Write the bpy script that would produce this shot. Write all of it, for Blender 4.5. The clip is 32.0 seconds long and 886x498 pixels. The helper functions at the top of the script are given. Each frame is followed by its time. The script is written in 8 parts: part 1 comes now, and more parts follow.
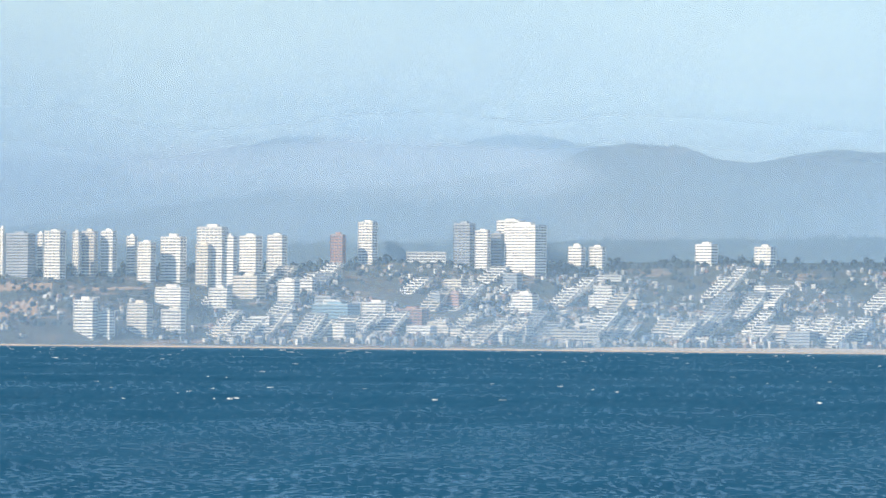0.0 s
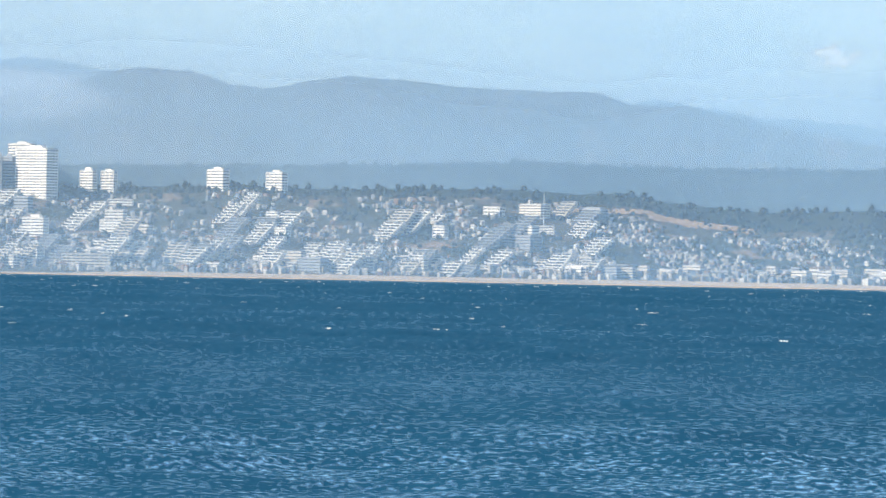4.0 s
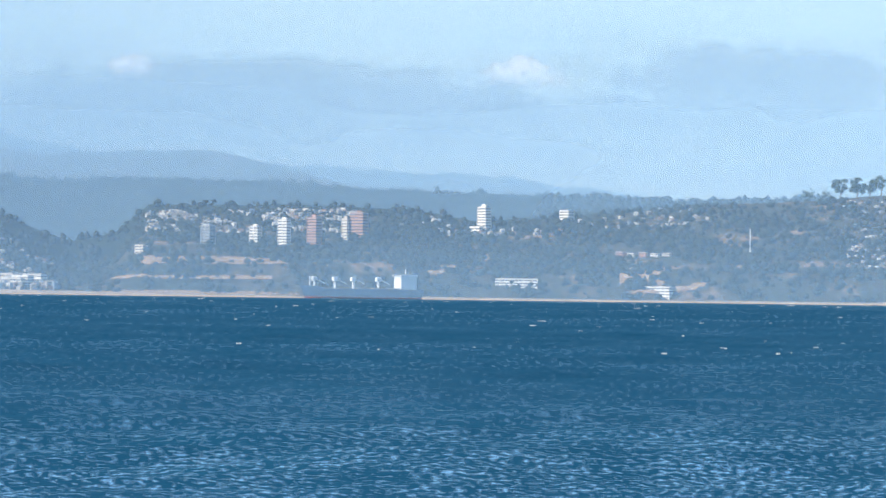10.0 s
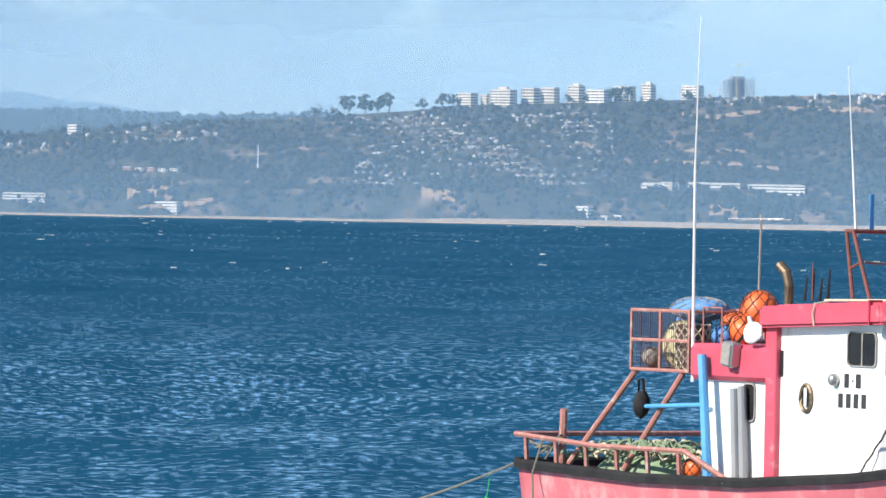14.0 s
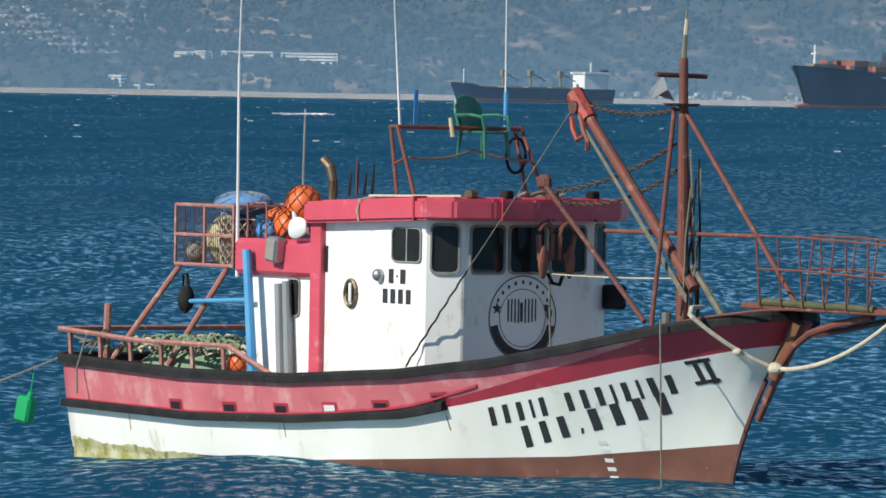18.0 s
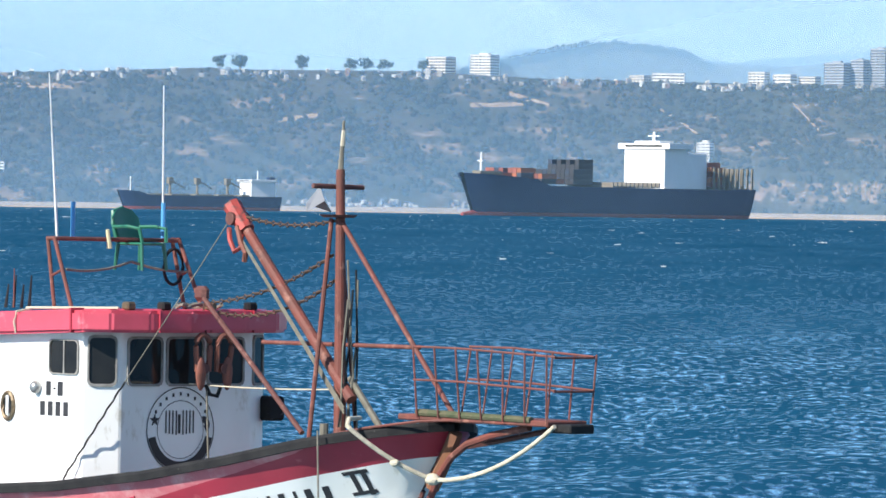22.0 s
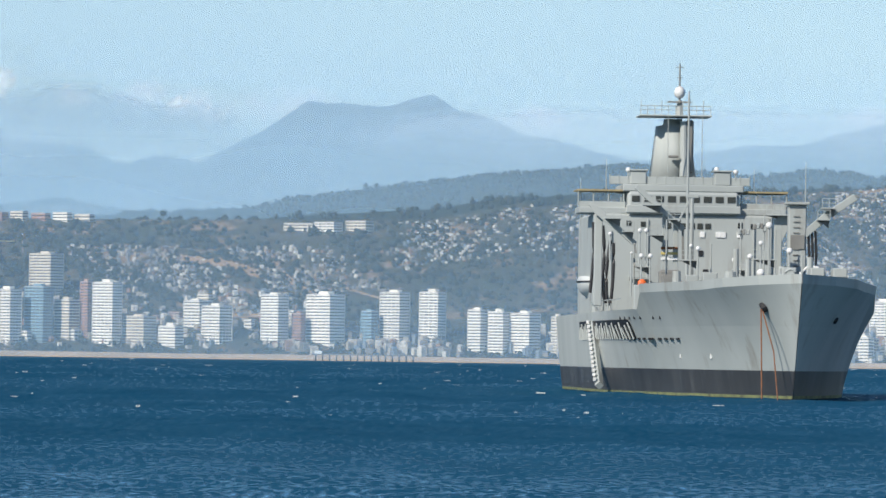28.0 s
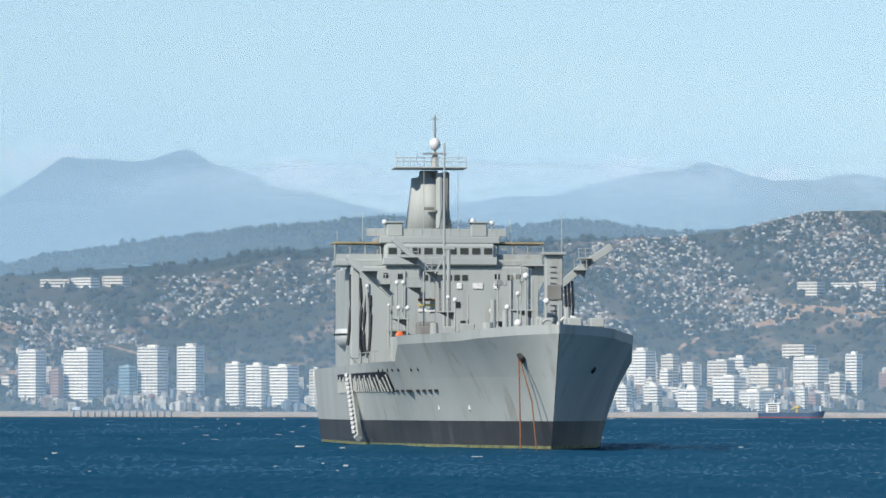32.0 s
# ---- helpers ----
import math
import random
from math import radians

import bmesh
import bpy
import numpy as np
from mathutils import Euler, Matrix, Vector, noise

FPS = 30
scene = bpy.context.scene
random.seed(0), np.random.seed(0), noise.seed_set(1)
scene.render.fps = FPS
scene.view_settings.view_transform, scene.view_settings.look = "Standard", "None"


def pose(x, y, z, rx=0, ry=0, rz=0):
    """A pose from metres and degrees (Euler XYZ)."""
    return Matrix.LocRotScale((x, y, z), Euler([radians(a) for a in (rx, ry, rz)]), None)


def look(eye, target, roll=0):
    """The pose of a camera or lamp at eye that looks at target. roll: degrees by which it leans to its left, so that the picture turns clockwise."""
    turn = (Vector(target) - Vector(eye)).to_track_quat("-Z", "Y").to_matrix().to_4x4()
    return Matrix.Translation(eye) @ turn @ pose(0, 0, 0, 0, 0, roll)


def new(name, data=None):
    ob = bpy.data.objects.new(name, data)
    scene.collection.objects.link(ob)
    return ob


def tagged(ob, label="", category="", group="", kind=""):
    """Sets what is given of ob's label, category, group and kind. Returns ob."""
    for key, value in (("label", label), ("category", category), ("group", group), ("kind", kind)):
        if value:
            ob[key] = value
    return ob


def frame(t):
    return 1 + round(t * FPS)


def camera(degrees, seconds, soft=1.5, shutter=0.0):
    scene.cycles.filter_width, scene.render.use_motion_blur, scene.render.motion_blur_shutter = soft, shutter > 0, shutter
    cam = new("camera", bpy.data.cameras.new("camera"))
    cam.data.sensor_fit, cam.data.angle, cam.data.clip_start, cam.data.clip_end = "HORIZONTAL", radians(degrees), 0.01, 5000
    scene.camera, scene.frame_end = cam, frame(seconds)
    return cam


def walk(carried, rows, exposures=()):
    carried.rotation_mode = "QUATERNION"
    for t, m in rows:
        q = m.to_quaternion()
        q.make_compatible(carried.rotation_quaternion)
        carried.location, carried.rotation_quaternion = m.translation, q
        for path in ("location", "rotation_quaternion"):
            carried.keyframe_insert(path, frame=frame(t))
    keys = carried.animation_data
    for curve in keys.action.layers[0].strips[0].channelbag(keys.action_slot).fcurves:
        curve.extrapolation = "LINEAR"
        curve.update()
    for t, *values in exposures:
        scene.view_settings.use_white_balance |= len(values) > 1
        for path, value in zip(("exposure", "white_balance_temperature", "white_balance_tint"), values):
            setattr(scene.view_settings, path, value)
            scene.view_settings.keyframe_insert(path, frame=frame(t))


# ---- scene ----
# The camera stands on a quay a few metres over the water and pans with a long lens.
cam = camera(7.5, 32.0, soft=1.6)
# seconds, eye x, y, z in metres, bearing, tilt and lean in degrees
VIEW = [
    (0, 0.113, -0.042, 3.920, 0.0001, 0.8041, 0.587),
    (0.5, 0.121, -0.045, 3.914, 0.3657, 0.8901, 0.557),
    (1, 0.128, -0.048, 3.908, 0.8544, 1.0010, 0.459),
    (1.5, 0.136, -0.050, 3.902, 1.5224, 1.0438, 0.569),
    (2, 0.144, -0.053, 3.897, 1.8796, 0.6832, 0.914),
    (2.5, 0.152, -0.056, 3.891, 2.5543, 0.6137, 1.071),
    (4.5, 0.183, -0.068, 3.868, 4.7552, 0.1654, 1.128),
    (5, 0.190, -0.071, 3.862, 5.5041, 0.2068, 1.191),
    (5.5, 0.198, -0.073, 3.856, 6.1361, 0.3030, 1.310),
    (6, 0.206, -0.076, 3.850, 6.8398, 0.4005, 1.433),
    (6.5, 0.214, -0.079, 3.845, 7.3455, 0.4066, 1.440),
    (7, 0.222, -0.082, 3.839, 7.9465, 0.4345, 1.149),
    (7.5, 0.229, -0.085, 3.833, 8.6288, 0.4681, 1.028),
    (8, 0.237, -0.088, 3.827, 9.1734, 0.4696, 1.013),
    (8.5, 0.245, -0.091, 3.822, 9.9660, 0.4186, 0.852),
    (9, 0.253, -0.094, 3.816, 10.4661, 0.3620, 0.691),
    (9.5, 0.260, -0.097, 3.810, 10.9836, 0.3495, 0.595),
    (10, 0.268, -0.099, 3.804, 11.5111, 0.3798, 0.758),
    (10.5, 0.276, -0.102, 3.798, 12.1089, 0.3973, 0.981),
    (11, 0.284, -0.105, 3.793, 12.6119, 0.4023, 1.202),
    (11.5, 0.291, -0.108, 3.787, 13.1596, 0.3853, 1.226),
    (12, 0.299, -0.111, 3.781, 13.8452, 0.4339, 1.180),
    (12.5, 0.248, -0.092, 3.739, 14.4350, 0.4741, 1.102),
    (13, 0.169, -0.063, 3.703, 14.8499, 0.3229, 1.138),
    (13.5, 0.124, -0.046, 3.697, 15.2559, 0.2552, 1.193),
    (14, 0.113, -0.042, 3.721, 15.6971, -0.2692, 1.127),
    (14.5, 0.096, -0.036, 3.769, 16.1642, -0.3476, 1.107),
    (15, 0.090, -0.033, 3.811, 16.7001, -0.3827, 1.205),
    (15.5, 0.045, -0.017, 3.853, 17.4588, -0.4761, 1.365),
    (17.5, -0.008, 0.003, 3.998, 19.2874, -1.1777, 1.163),
    (18, -0.006, 0.002, 4.010, 19.6742, -1.3123, 1.054),
    (18.5, -0.006, 0.002, 4.022, 19.7848, -1.3482, 0.923),
    (19, -0.000, 0.000, 4.040, 19.9217, -1.3771, 0.828),
    (19.5, 0.006, -0.002, 4.076, 20.0673, -1.3894, 0.795),
    (20, -0.000, 0.000, 4.100, 20.2834, -1.3987, 0.919),
    (20.5, 0.006, -0.002, 4.100, 20.8727, -1.0975, 0.895),
    (21, 0.023, -0.008, 4.082, 21.4812, -0.7563, 0.883),
    (21.5, 0.062, -0.023, 4.064, 21.9705, -0.4949, 0.827),
    (22, 0.090, -0.033, 4.052, 22.4779, -0.3534, 0.923),
    (22.5, 0.079, -0.029, 4.055, 23.3376, -0.1820, 1.211),
    (23, 0.051, -0.019, 4.046, 24.4555, -0.0642, 1.426),
    (23.5, 0.045, -0.017, 3.986, 25.2287, 0.0666, 1.461),
    (24, 0.045, -0.017, 3.950, 26.1648, 0.2141, 1.434),
    (24.5, 0.034, -0.013, 3.965, 27.4385, 0.5115, 1.572),
    (25, 0.023, -0.008, 3.980, 28.6123, 0.7229, 1.562),
    (25.5, 0.011, -0.004, 3.995, 29.7426, 1.0238, 1.326),
    (26, -0.000, 0.000, 4.010, 30.6340, 1.1871, 1.161),
    (26.5, -0.000, 0.000, 4.012, 31.8214, 0.8790, 1.095),
    (28.5, -0.000, 0.000, 4.022, 34.7585, 1.0230, 0.833),
    (29, -0.000, 0.000, 4.025, 34.9773, 1.0825, 0.831),
    (29.5, -0.000, 0.000, 4.027, 35.2851, 1.1479, 0.621),
    (30, -0.000, 0.000, 4.030, 35.5166, 1.2383, 0.420),
    (30.5, -0.000, 0.000, 4.032, 35.6516, 1.3180, 0.169),
    (31, -0.000, 0.000, 4.035, 35.9229, 1.3270, 0.061),
    (31.5, -0.000, 0.000, 4.037, 36.2451, 1.3386, 0.093),
    (32, -0.000, 0.000, 4.040, 36.4347, 1.3731, 0.092),
]


def gaze(x, y, z, bearing, tilt, lean):
    b, e = radians(bearing), radians(tilt)
    way = Vector((math.sin(b) * math.cos(e), math.cos(b) * math.cos(e), math.sin(e)))
    eye = Vector((x, y, z))
    return look(eye, eye + way * 100.0, lean)


walk(cam, [(row[0], gaze(*row[1:])) for row in VIEW],
     exposures=[(0.0, 0.84, 7150, 12), (12.0, 0.6, 6450, 13), (14.5, 0.5, 6450, 13), (17.5, -0.06, 6450, 8), (20.3, -0.08, 6450, 8), (21.9, 0.58, 6200, 12), (24.0, 0.56, 6200, 12), (25.0, 0.42, 6550, 11.5), (26.0, 0.06, 6550, 11.5), (28.5, 0.03, 6350, 11), (32.0, 0.03, 6350, 11)])

# ---- world and sun ----
SUN_BEARING, SUN_HEIGHT = -104.0, 35.0
world = bpy.data.worlds.new("sky")
scene.world = world
world.use_nodes = True
wn, wl = world.node_tree.nodes, world.node_tree.links
sky = wn.new("ShaderNodeTexSky")
sky.sky_type = "NISHITA"
sky.sun_disc = False
sky.sun_elevation, sky.sun_rotation = radians(SUN_HEIGHT), radians(SUN_BEARING % 360)
sky.altitude, sky.air_density, sky.dust_density, sky.ozone_density = 0, 1.0, 0.0, 4.5
wl.new(sky.outputs[0], wn["Background"].inputs[0])
wn["Background"].inputs[1].default_value = 0.105
sun = new("sun", bpy.data.lights.new("sun", "SUN"))
sun.data.energy, sun.data.angle, sun.data.color = 5.0, radians(0.53), (1.0, 0.93, 0.82)
sb, se = radians(SUN_BEARING), radians(SUN_HEIGHT)
sun.matrix_world = look(Vector((math.sin(sb) * math.cos(se), math.cos(sb) * math.cos(se), math.sin(se))) * 300, (0, 0, 0))

# ---- materials ----


def material(name, colour, rough=0.6, metal=0.0, second=None, scale=1.0, wear=None, wear_scale=4.0, wear_cut=0.62,
             bump=0.0, bump_scale=20.0, spec=0.5, random_mix=0.0, stretch=(1, 1, 1), wear_soft=0.12):
    """A surface with two scales of variation, worn patches of a second colour, and fine relief."""
    m = bpy.data.materials.new(name)
    m.use_nodes = True
    n, l = m.node_tree.nodes, m.node_tree.links
    bsdf = n["Principled BSDF"]
    bsdf.inputs["Roughness"].default_value = rough
    bsdf.inputs["Metallic"].default_value = metal
    bsdf.inputs["Specular IOR Level"].default_value = spec
    geo = n.new("ShaderNodeNewGeometry")
    warp = n.new("ShaderNodeMapping")
    warp.inputs["Scale"].default_value = stretch
    l.new(geo.outputs["Position"], warp.inputs["Vector"])
    coarse = n.new("ShaderNodeTexNoise")
    coarse.inputs["Scale"].default_value, coarse.inputs["Detail"].default_value = scale, 6.0
    l.new(warp.outputs[0], coarse.inputs["Vector"])
    second = second or tuple(c * 0.72 for c in colour)
    base = n.new("ShaderNodeMix")
    base.data_type = "RGBA"
    base.inputs["A"].default_value, base.inputs["B"].default_value = (*colour, 1), (*second, 1)
    spread = n.new("ShaderNodeMapRange")
    spread.inputs["From Min"].default_value, spread.inputs["From Max"].default_value = 0.35, 0.68
    l.new(coarse.outputs[0], spread.inputs["Value"])
    l.new(spread.outputs[0], base.inputs["Factor"])
    result = base.outputs["Result"]
    if random_mix:
        info = n.new("ShaderNodeObjectInfo")
        hue = n.new("ShaderNodeHueSaturation")
        value = n.new("ShaderNodeMapRange")
        value.inputs["To Min"].default_value, value.inputs["To Max"].default_value = 1 - random_mix, 1 + random_mix
        l.new(info.outputs["Random"], value.inputs["Value"])
        l.new(value.outputs[0], hue.inputs["Value"])
        l.new(result, hue.inputs["Color"])
        result = hue.outputs[0]
    if wear:
        spots = n.new("ShaderNodeTexNoise")
        spots.inputs["Scale"].default_value, spots.inputs["Detail"].default_value = wear_scale, 10.0
        spots.inputs["Roughness"].default_value = 0.65
        l.new(warp.outputs[0], spots.inputs["Vector"])
        cut = n.new("ShaderNodeMapRange")
        cut.inputs["From Min"].default_value, cut.inputs["From Max"].default_value = wear_cut - wear_soft / 2, wear_cut + wear_soft / 2
        l.new(spots.outputs[0], cut.inputs["Value"])
        over = n.new("ShaderNodeMix")
        over.data_type = "RGBA"
        over.inputs["B"].default_value = (*wear, 1)
        l.new(cut.outputs[0], over.inputs["Factor"])
        l.new(result, over.inputs["A"])
        result = over.outputs["Result"]
    l.new(result, bsdf.inputs["Base Color"])
    if bump:
        fine = n.new("ShaderNodeTexNoise")
        fine.inputs["Scale"].default_value, fine.inputs["Detail"].default_value = bump_scale, 4.0
        l.new(geo.outputs["Position"], fine.inputs["Vector"])
        relief = n.new("ShaderNodeBump")
        relief.inputs["Strength"].default_value, relief.inputs["Distance"].default_value = bump, 0.02
        l.new(fine.outputs[0], relief.inputs["Height"])
        l.new(relief.outputs[0], bsdf.inputs["Normal"])
    return m


def island_material(name, ramp, rough=0.8):
    """Pieces of one mesh, each with a tone of its own out of a ramp of colours."""
    m = bpy.data.materials.new(name)
    m.use_nodes = True
    n, l = m.node_tree.nodes, m.node_tree.links
    bsdf = n["Principled BSDF"]
    bsdf.inputs["Roughness"].default_value = rough
    bsdf.inputs["Specular IOR Level"].default_value = 0.2
    geo = n.new("ShaderNodeNewGeometry")
    tones = n.new("ShaderNodeValToRGB")
    tones.color_ramp.interpolation = "CONSTANT"
    while len(tones.color_ramp.elements) < len(ramp):
        tones.color_ramp.elements.new(0.5)
    for i, c in enumerate(ramp):
        tones.color_ramp.elements[i].position = i / len(ramp)
        tones.color_ramp.elements[i].color = (*c, 1)
    l.new(geo.outputs["Random Per Island"], tones.inputs[0])
    dirt = n.new("ShaderNodeTexNoise")
    dirt.inputs["Scale"].default_value, dirt.inputs["Detail"].default_value = 0.4, 5.0
    l.new(geo.outputs["Position"], dirt.inputs["Vector"])
    dull = n.new("ShaderNodeMix")
    dull.data_type, dull.blend_type = "RGBA", "MULTIPLY"
    dull.inputs["Factor"].default_value = 0.35
    l.new(tones.outputs[0], dull.inputs["A"])
    l.new(dirt.outputs[0], dull.inputs["B"])
    l.new(dull.outputs["Result"], bsdf.inputs["Base Color"])
    return m


def haze_tint_material(name, colour, low, high, z0, z1, patch=0.25, patch_scale=0.004, south=1.0):
    """Painted haze: a tinted sheet, mostly clear, that scatters the rest; thinner with height, in uneven banks."""
    m = bpy.data.materials.new(name)
    m.use_nodes = True
    n, l = m.node_tree.nodes, m.node_tree.links
    n.remove(n["Principled BSDF"])
    geo = n.new("ShaderNodeNewGeometry")
    split = n.new("ShaderNodeSeparateXYZ")
    l.new(geo.outputs["Position"], split.inputs[0])
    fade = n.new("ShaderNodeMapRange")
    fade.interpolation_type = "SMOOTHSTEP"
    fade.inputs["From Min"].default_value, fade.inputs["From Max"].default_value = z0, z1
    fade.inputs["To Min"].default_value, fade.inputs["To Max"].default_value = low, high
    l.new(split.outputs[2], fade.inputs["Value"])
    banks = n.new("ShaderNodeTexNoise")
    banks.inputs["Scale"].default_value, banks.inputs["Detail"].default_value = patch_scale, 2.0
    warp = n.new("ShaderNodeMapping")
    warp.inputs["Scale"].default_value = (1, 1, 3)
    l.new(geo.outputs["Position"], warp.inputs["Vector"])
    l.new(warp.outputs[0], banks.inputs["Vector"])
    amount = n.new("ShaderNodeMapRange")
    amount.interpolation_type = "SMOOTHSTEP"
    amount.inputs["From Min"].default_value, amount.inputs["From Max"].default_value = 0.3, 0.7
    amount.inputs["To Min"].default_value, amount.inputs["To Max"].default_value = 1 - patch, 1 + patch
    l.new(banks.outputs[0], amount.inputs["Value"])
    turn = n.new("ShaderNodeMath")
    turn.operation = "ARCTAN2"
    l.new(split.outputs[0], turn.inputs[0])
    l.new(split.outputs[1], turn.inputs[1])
    reach = n.new("ShaderNodeValToRGB")  # painted haze by bearing, thickest over the far north shore
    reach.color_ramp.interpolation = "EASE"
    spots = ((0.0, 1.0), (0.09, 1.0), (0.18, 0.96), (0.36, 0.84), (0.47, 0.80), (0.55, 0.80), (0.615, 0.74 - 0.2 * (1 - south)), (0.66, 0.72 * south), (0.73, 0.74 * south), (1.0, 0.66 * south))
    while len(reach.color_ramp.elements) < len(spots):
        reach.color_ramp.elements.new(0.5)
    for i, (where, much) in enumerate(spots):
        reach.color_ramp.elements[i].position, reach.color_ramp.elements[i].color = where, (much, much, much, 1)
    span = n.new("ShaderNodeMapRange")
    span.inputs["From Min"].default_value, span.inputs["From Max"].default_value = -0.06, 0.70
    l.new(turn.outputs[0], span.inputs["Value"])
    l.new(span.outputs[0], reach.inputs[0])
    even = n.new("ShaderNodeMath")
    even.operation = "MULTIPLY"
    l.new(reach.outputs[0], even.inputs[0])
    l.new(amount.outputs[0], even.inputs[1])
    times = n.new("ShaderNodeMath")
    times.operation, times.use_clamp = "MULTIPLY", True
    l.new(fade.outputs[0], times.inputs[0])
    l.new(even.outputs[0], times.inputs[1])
    clear = n.new("ShaderNodeBsdfTransparent")
    front, through_light = n.new("ShaderNodeBsdfDiffuse"), n.new("ShaderNodeBsdfTranslucent")
    hue = n.new("ShaderNodeValToRGB")  # haze light painted by bearing: paler to the north, greyer over the southern town
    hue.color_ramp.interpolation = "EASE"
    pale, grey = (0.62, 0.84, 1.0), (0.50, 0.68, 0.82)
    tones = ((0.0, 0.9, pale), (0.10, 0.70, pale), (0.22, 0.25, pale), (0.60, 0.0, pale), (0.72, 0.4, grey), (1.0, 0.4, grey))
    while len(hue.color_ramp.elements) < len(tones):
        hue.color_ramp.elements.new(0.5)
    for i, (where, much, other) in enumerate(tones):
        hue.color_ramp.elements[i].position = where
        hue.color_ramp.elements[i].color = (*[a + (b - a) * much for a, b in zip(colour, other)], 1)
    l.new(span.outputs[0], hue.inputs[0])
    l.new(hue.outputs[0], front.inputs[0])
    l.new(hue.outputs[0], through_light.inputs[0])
    both, mix = n.new("ShaderNodeMixShader"), n.new("ShaderNodeMixShader")
    both.inputs[0].default_value = 0.25
    l.new(front.outputs[0], both.inputs[1])
    l.new(through_light.outputs[0], both.inputs[2])
    l.new(times.outputs[0], mix.inputs[0])
    l.new(clear.outputs[0], mix.inputs[1])
    l.new(both.outputs[0], mix.inputs[2])
    l.new(mix.outputs[0], n["Material Output"].inputs[0])
    return m



# ---- building helpers ----
TICK = 1 / 11962.0  # radians of bearing, the unit of the plan of the far shore
EYE = 4.04
rng = np.random.default_rng(7)


def at(u, r, z=0.0):
    return Vector((r * math.sin(u * TICK), r * math.cos(u * TICK), z))


def raise_by(v, r):
    """The height of what stands v ticks over the horizon, r metres off."""
    return EYE + v * TICK * r


def mesh_of(name, verts, faces, mat, smooth=False):
    me = bpy.data.meshes.new(name)
    me.from_pydata([tuple(v) for v in verts], [], [tuple(f) for f in faces])
    me.materials.append(mat)
    if smooth:
        me.polygons.foreach_set("use_smooth", [True] * len(me.polygons))
    me.update()
    return me


def grid_mesh(name, points, mat, smooth=True):
    """A sheet from an array of rows x columns x 3."""
    rows, cols = points.shape[:2]
    idx = np.arange(rows * cols).reshape(rows, cols)
    quads = np.stack([idx[:-1, :-1], idx[:-1, 1:], idx[1:, 1:], idx[1:, :-1]], -1).reshape(-1, 4)
    me = bpy.data.meshes.new(name)
    me.vertices.add(rows * cols)
    me.vertices.foreach_set("co", points.reshape(-1).astype(np.float32))
    me.loops.add(quads.size)
    me.loops.foreach_set("vertex_index", quads.reshape(-1).astype(np.int32))
    me.polygons.add(len(quads))
    me.polygons.foreach_set("loop_start", np.arange(0, quads.size, 4, dtype=np.int32))
    me.polygons.foreach_set("use_smooth", np.full(len(quads), smooth))
    me.materials.append(mat)
    me.update(calc_edges=True)
    me.validate()
    return me


def part(name, bm, mat, parent=None, label="", smooth=False):
    """Links a bmesh as one mesh object under a thing or a part."""
    me = bpy.data.meshes.new(name)
    bm.to_mesh(me)
    bm.free()
    me.materials.append(mat)
    if smooth:
        for p in me.polygons:
            p.use_smooth = True
    ob = new(name, me)
    ob.parent = parent
    if label:
        ob["label"] = label
    return ob


def empty(name, m=None, label="", category="", group="", kind=""):
    ob = new(name)
    if m is not None:
        ob.matrix_world = m
        ob.matrix_basis = m
    return tagged(ob, label, category, group, kind)


def bevel(bm, width, segments=1):
    if width > 0:
        bmesh.ops.bevel(bm, geom=list(bm.edges), offset=width, segments=segments, affect="EDGES", clamp_overlap=True)
    return bm


def box(x0, x1, y0, y1, z0, z1, b=0.0, bm=None):
    """A block between two corners, its edges broken by b."""
    own = bmesh.new()
    c = [own.verts.new((x, y, z)) for x in sorted((x0, x1)) for y in sorted((y0, y1)) for z in sorted((z0, z1))]
    for f in ((0, 1, 3, 2), (4, 6, 7, 5), (0, 4, 5, 1), (2, 3, 7, 6), (0, 2, 6, 4), (1, 5, 7, 3)):
        own.faces.new([c[k] for k in f])
    bevel(own, b)
    return merged(bm, own)


def merged(bm, own):
    if bm is None:
        return own
    own.verts.index_update()
    copy = [bm.verts.new(v.co) for v in own.verts]
    for f in own.faces:
        bm.faces.new([copy[v.index] for v in f.verts])
    own.free()
    return bm


def rod(a, b, r0, r1=None, sides=8, bm=None, caps=True):
    """A round bar from a to b."""
    a, b = Vector(a), Vector(b)
    own = bmesh.new()
    d = b - a
    m = Matrix.Translation((a + b) / 2) @ d.to_track_quat("Z", "Y").to_matrix().to_4x4()
    bmesh.ops.create_cone(own, cap_ends=caps, segments=sides, radius1=r0, radius2=r0 if r1 is None else r1, depth=max(d.length, 1e-4), matrix=m)
    return merged(bm, own)


def pipe(points, r, sides=8, bm=None, closed=False):
    """A bent tube along points."""
    pts = [Vector(p) for p in points]
    own = bmesh.new() if bm is None else bm
    rings = []
    count = len(pts)
    for i, p in enumerate(pts):
        a = pts[i - 1] if i or closed else p
        b = pts[(i + 1) % count] if i < count - 1 or closed else p
        d = (b - a).normalized()
        q = d.to_track_quat("Z", "Y")
        rings.append([own.verts.new(p + q @ Vector((math.cos(k * math.tau / sides) * r, math.sin(k * math.tau / sides) * r, 0))) for k in range(sides)])
    pairs = list(zip(rings, rings[1:])) + ([(rings[-1], rings[0])] if closed else [])
    for lo, hi in pairs:
        for k in range(sides):
            own.faces.new((lo[k], lo[(k + 1) % sides], hi[(k + 1) % sides], hi[k]))
    if not closed:
        own.faces.new(rings[0][::-1])
        own.faces.new(rings[-1])
    return own


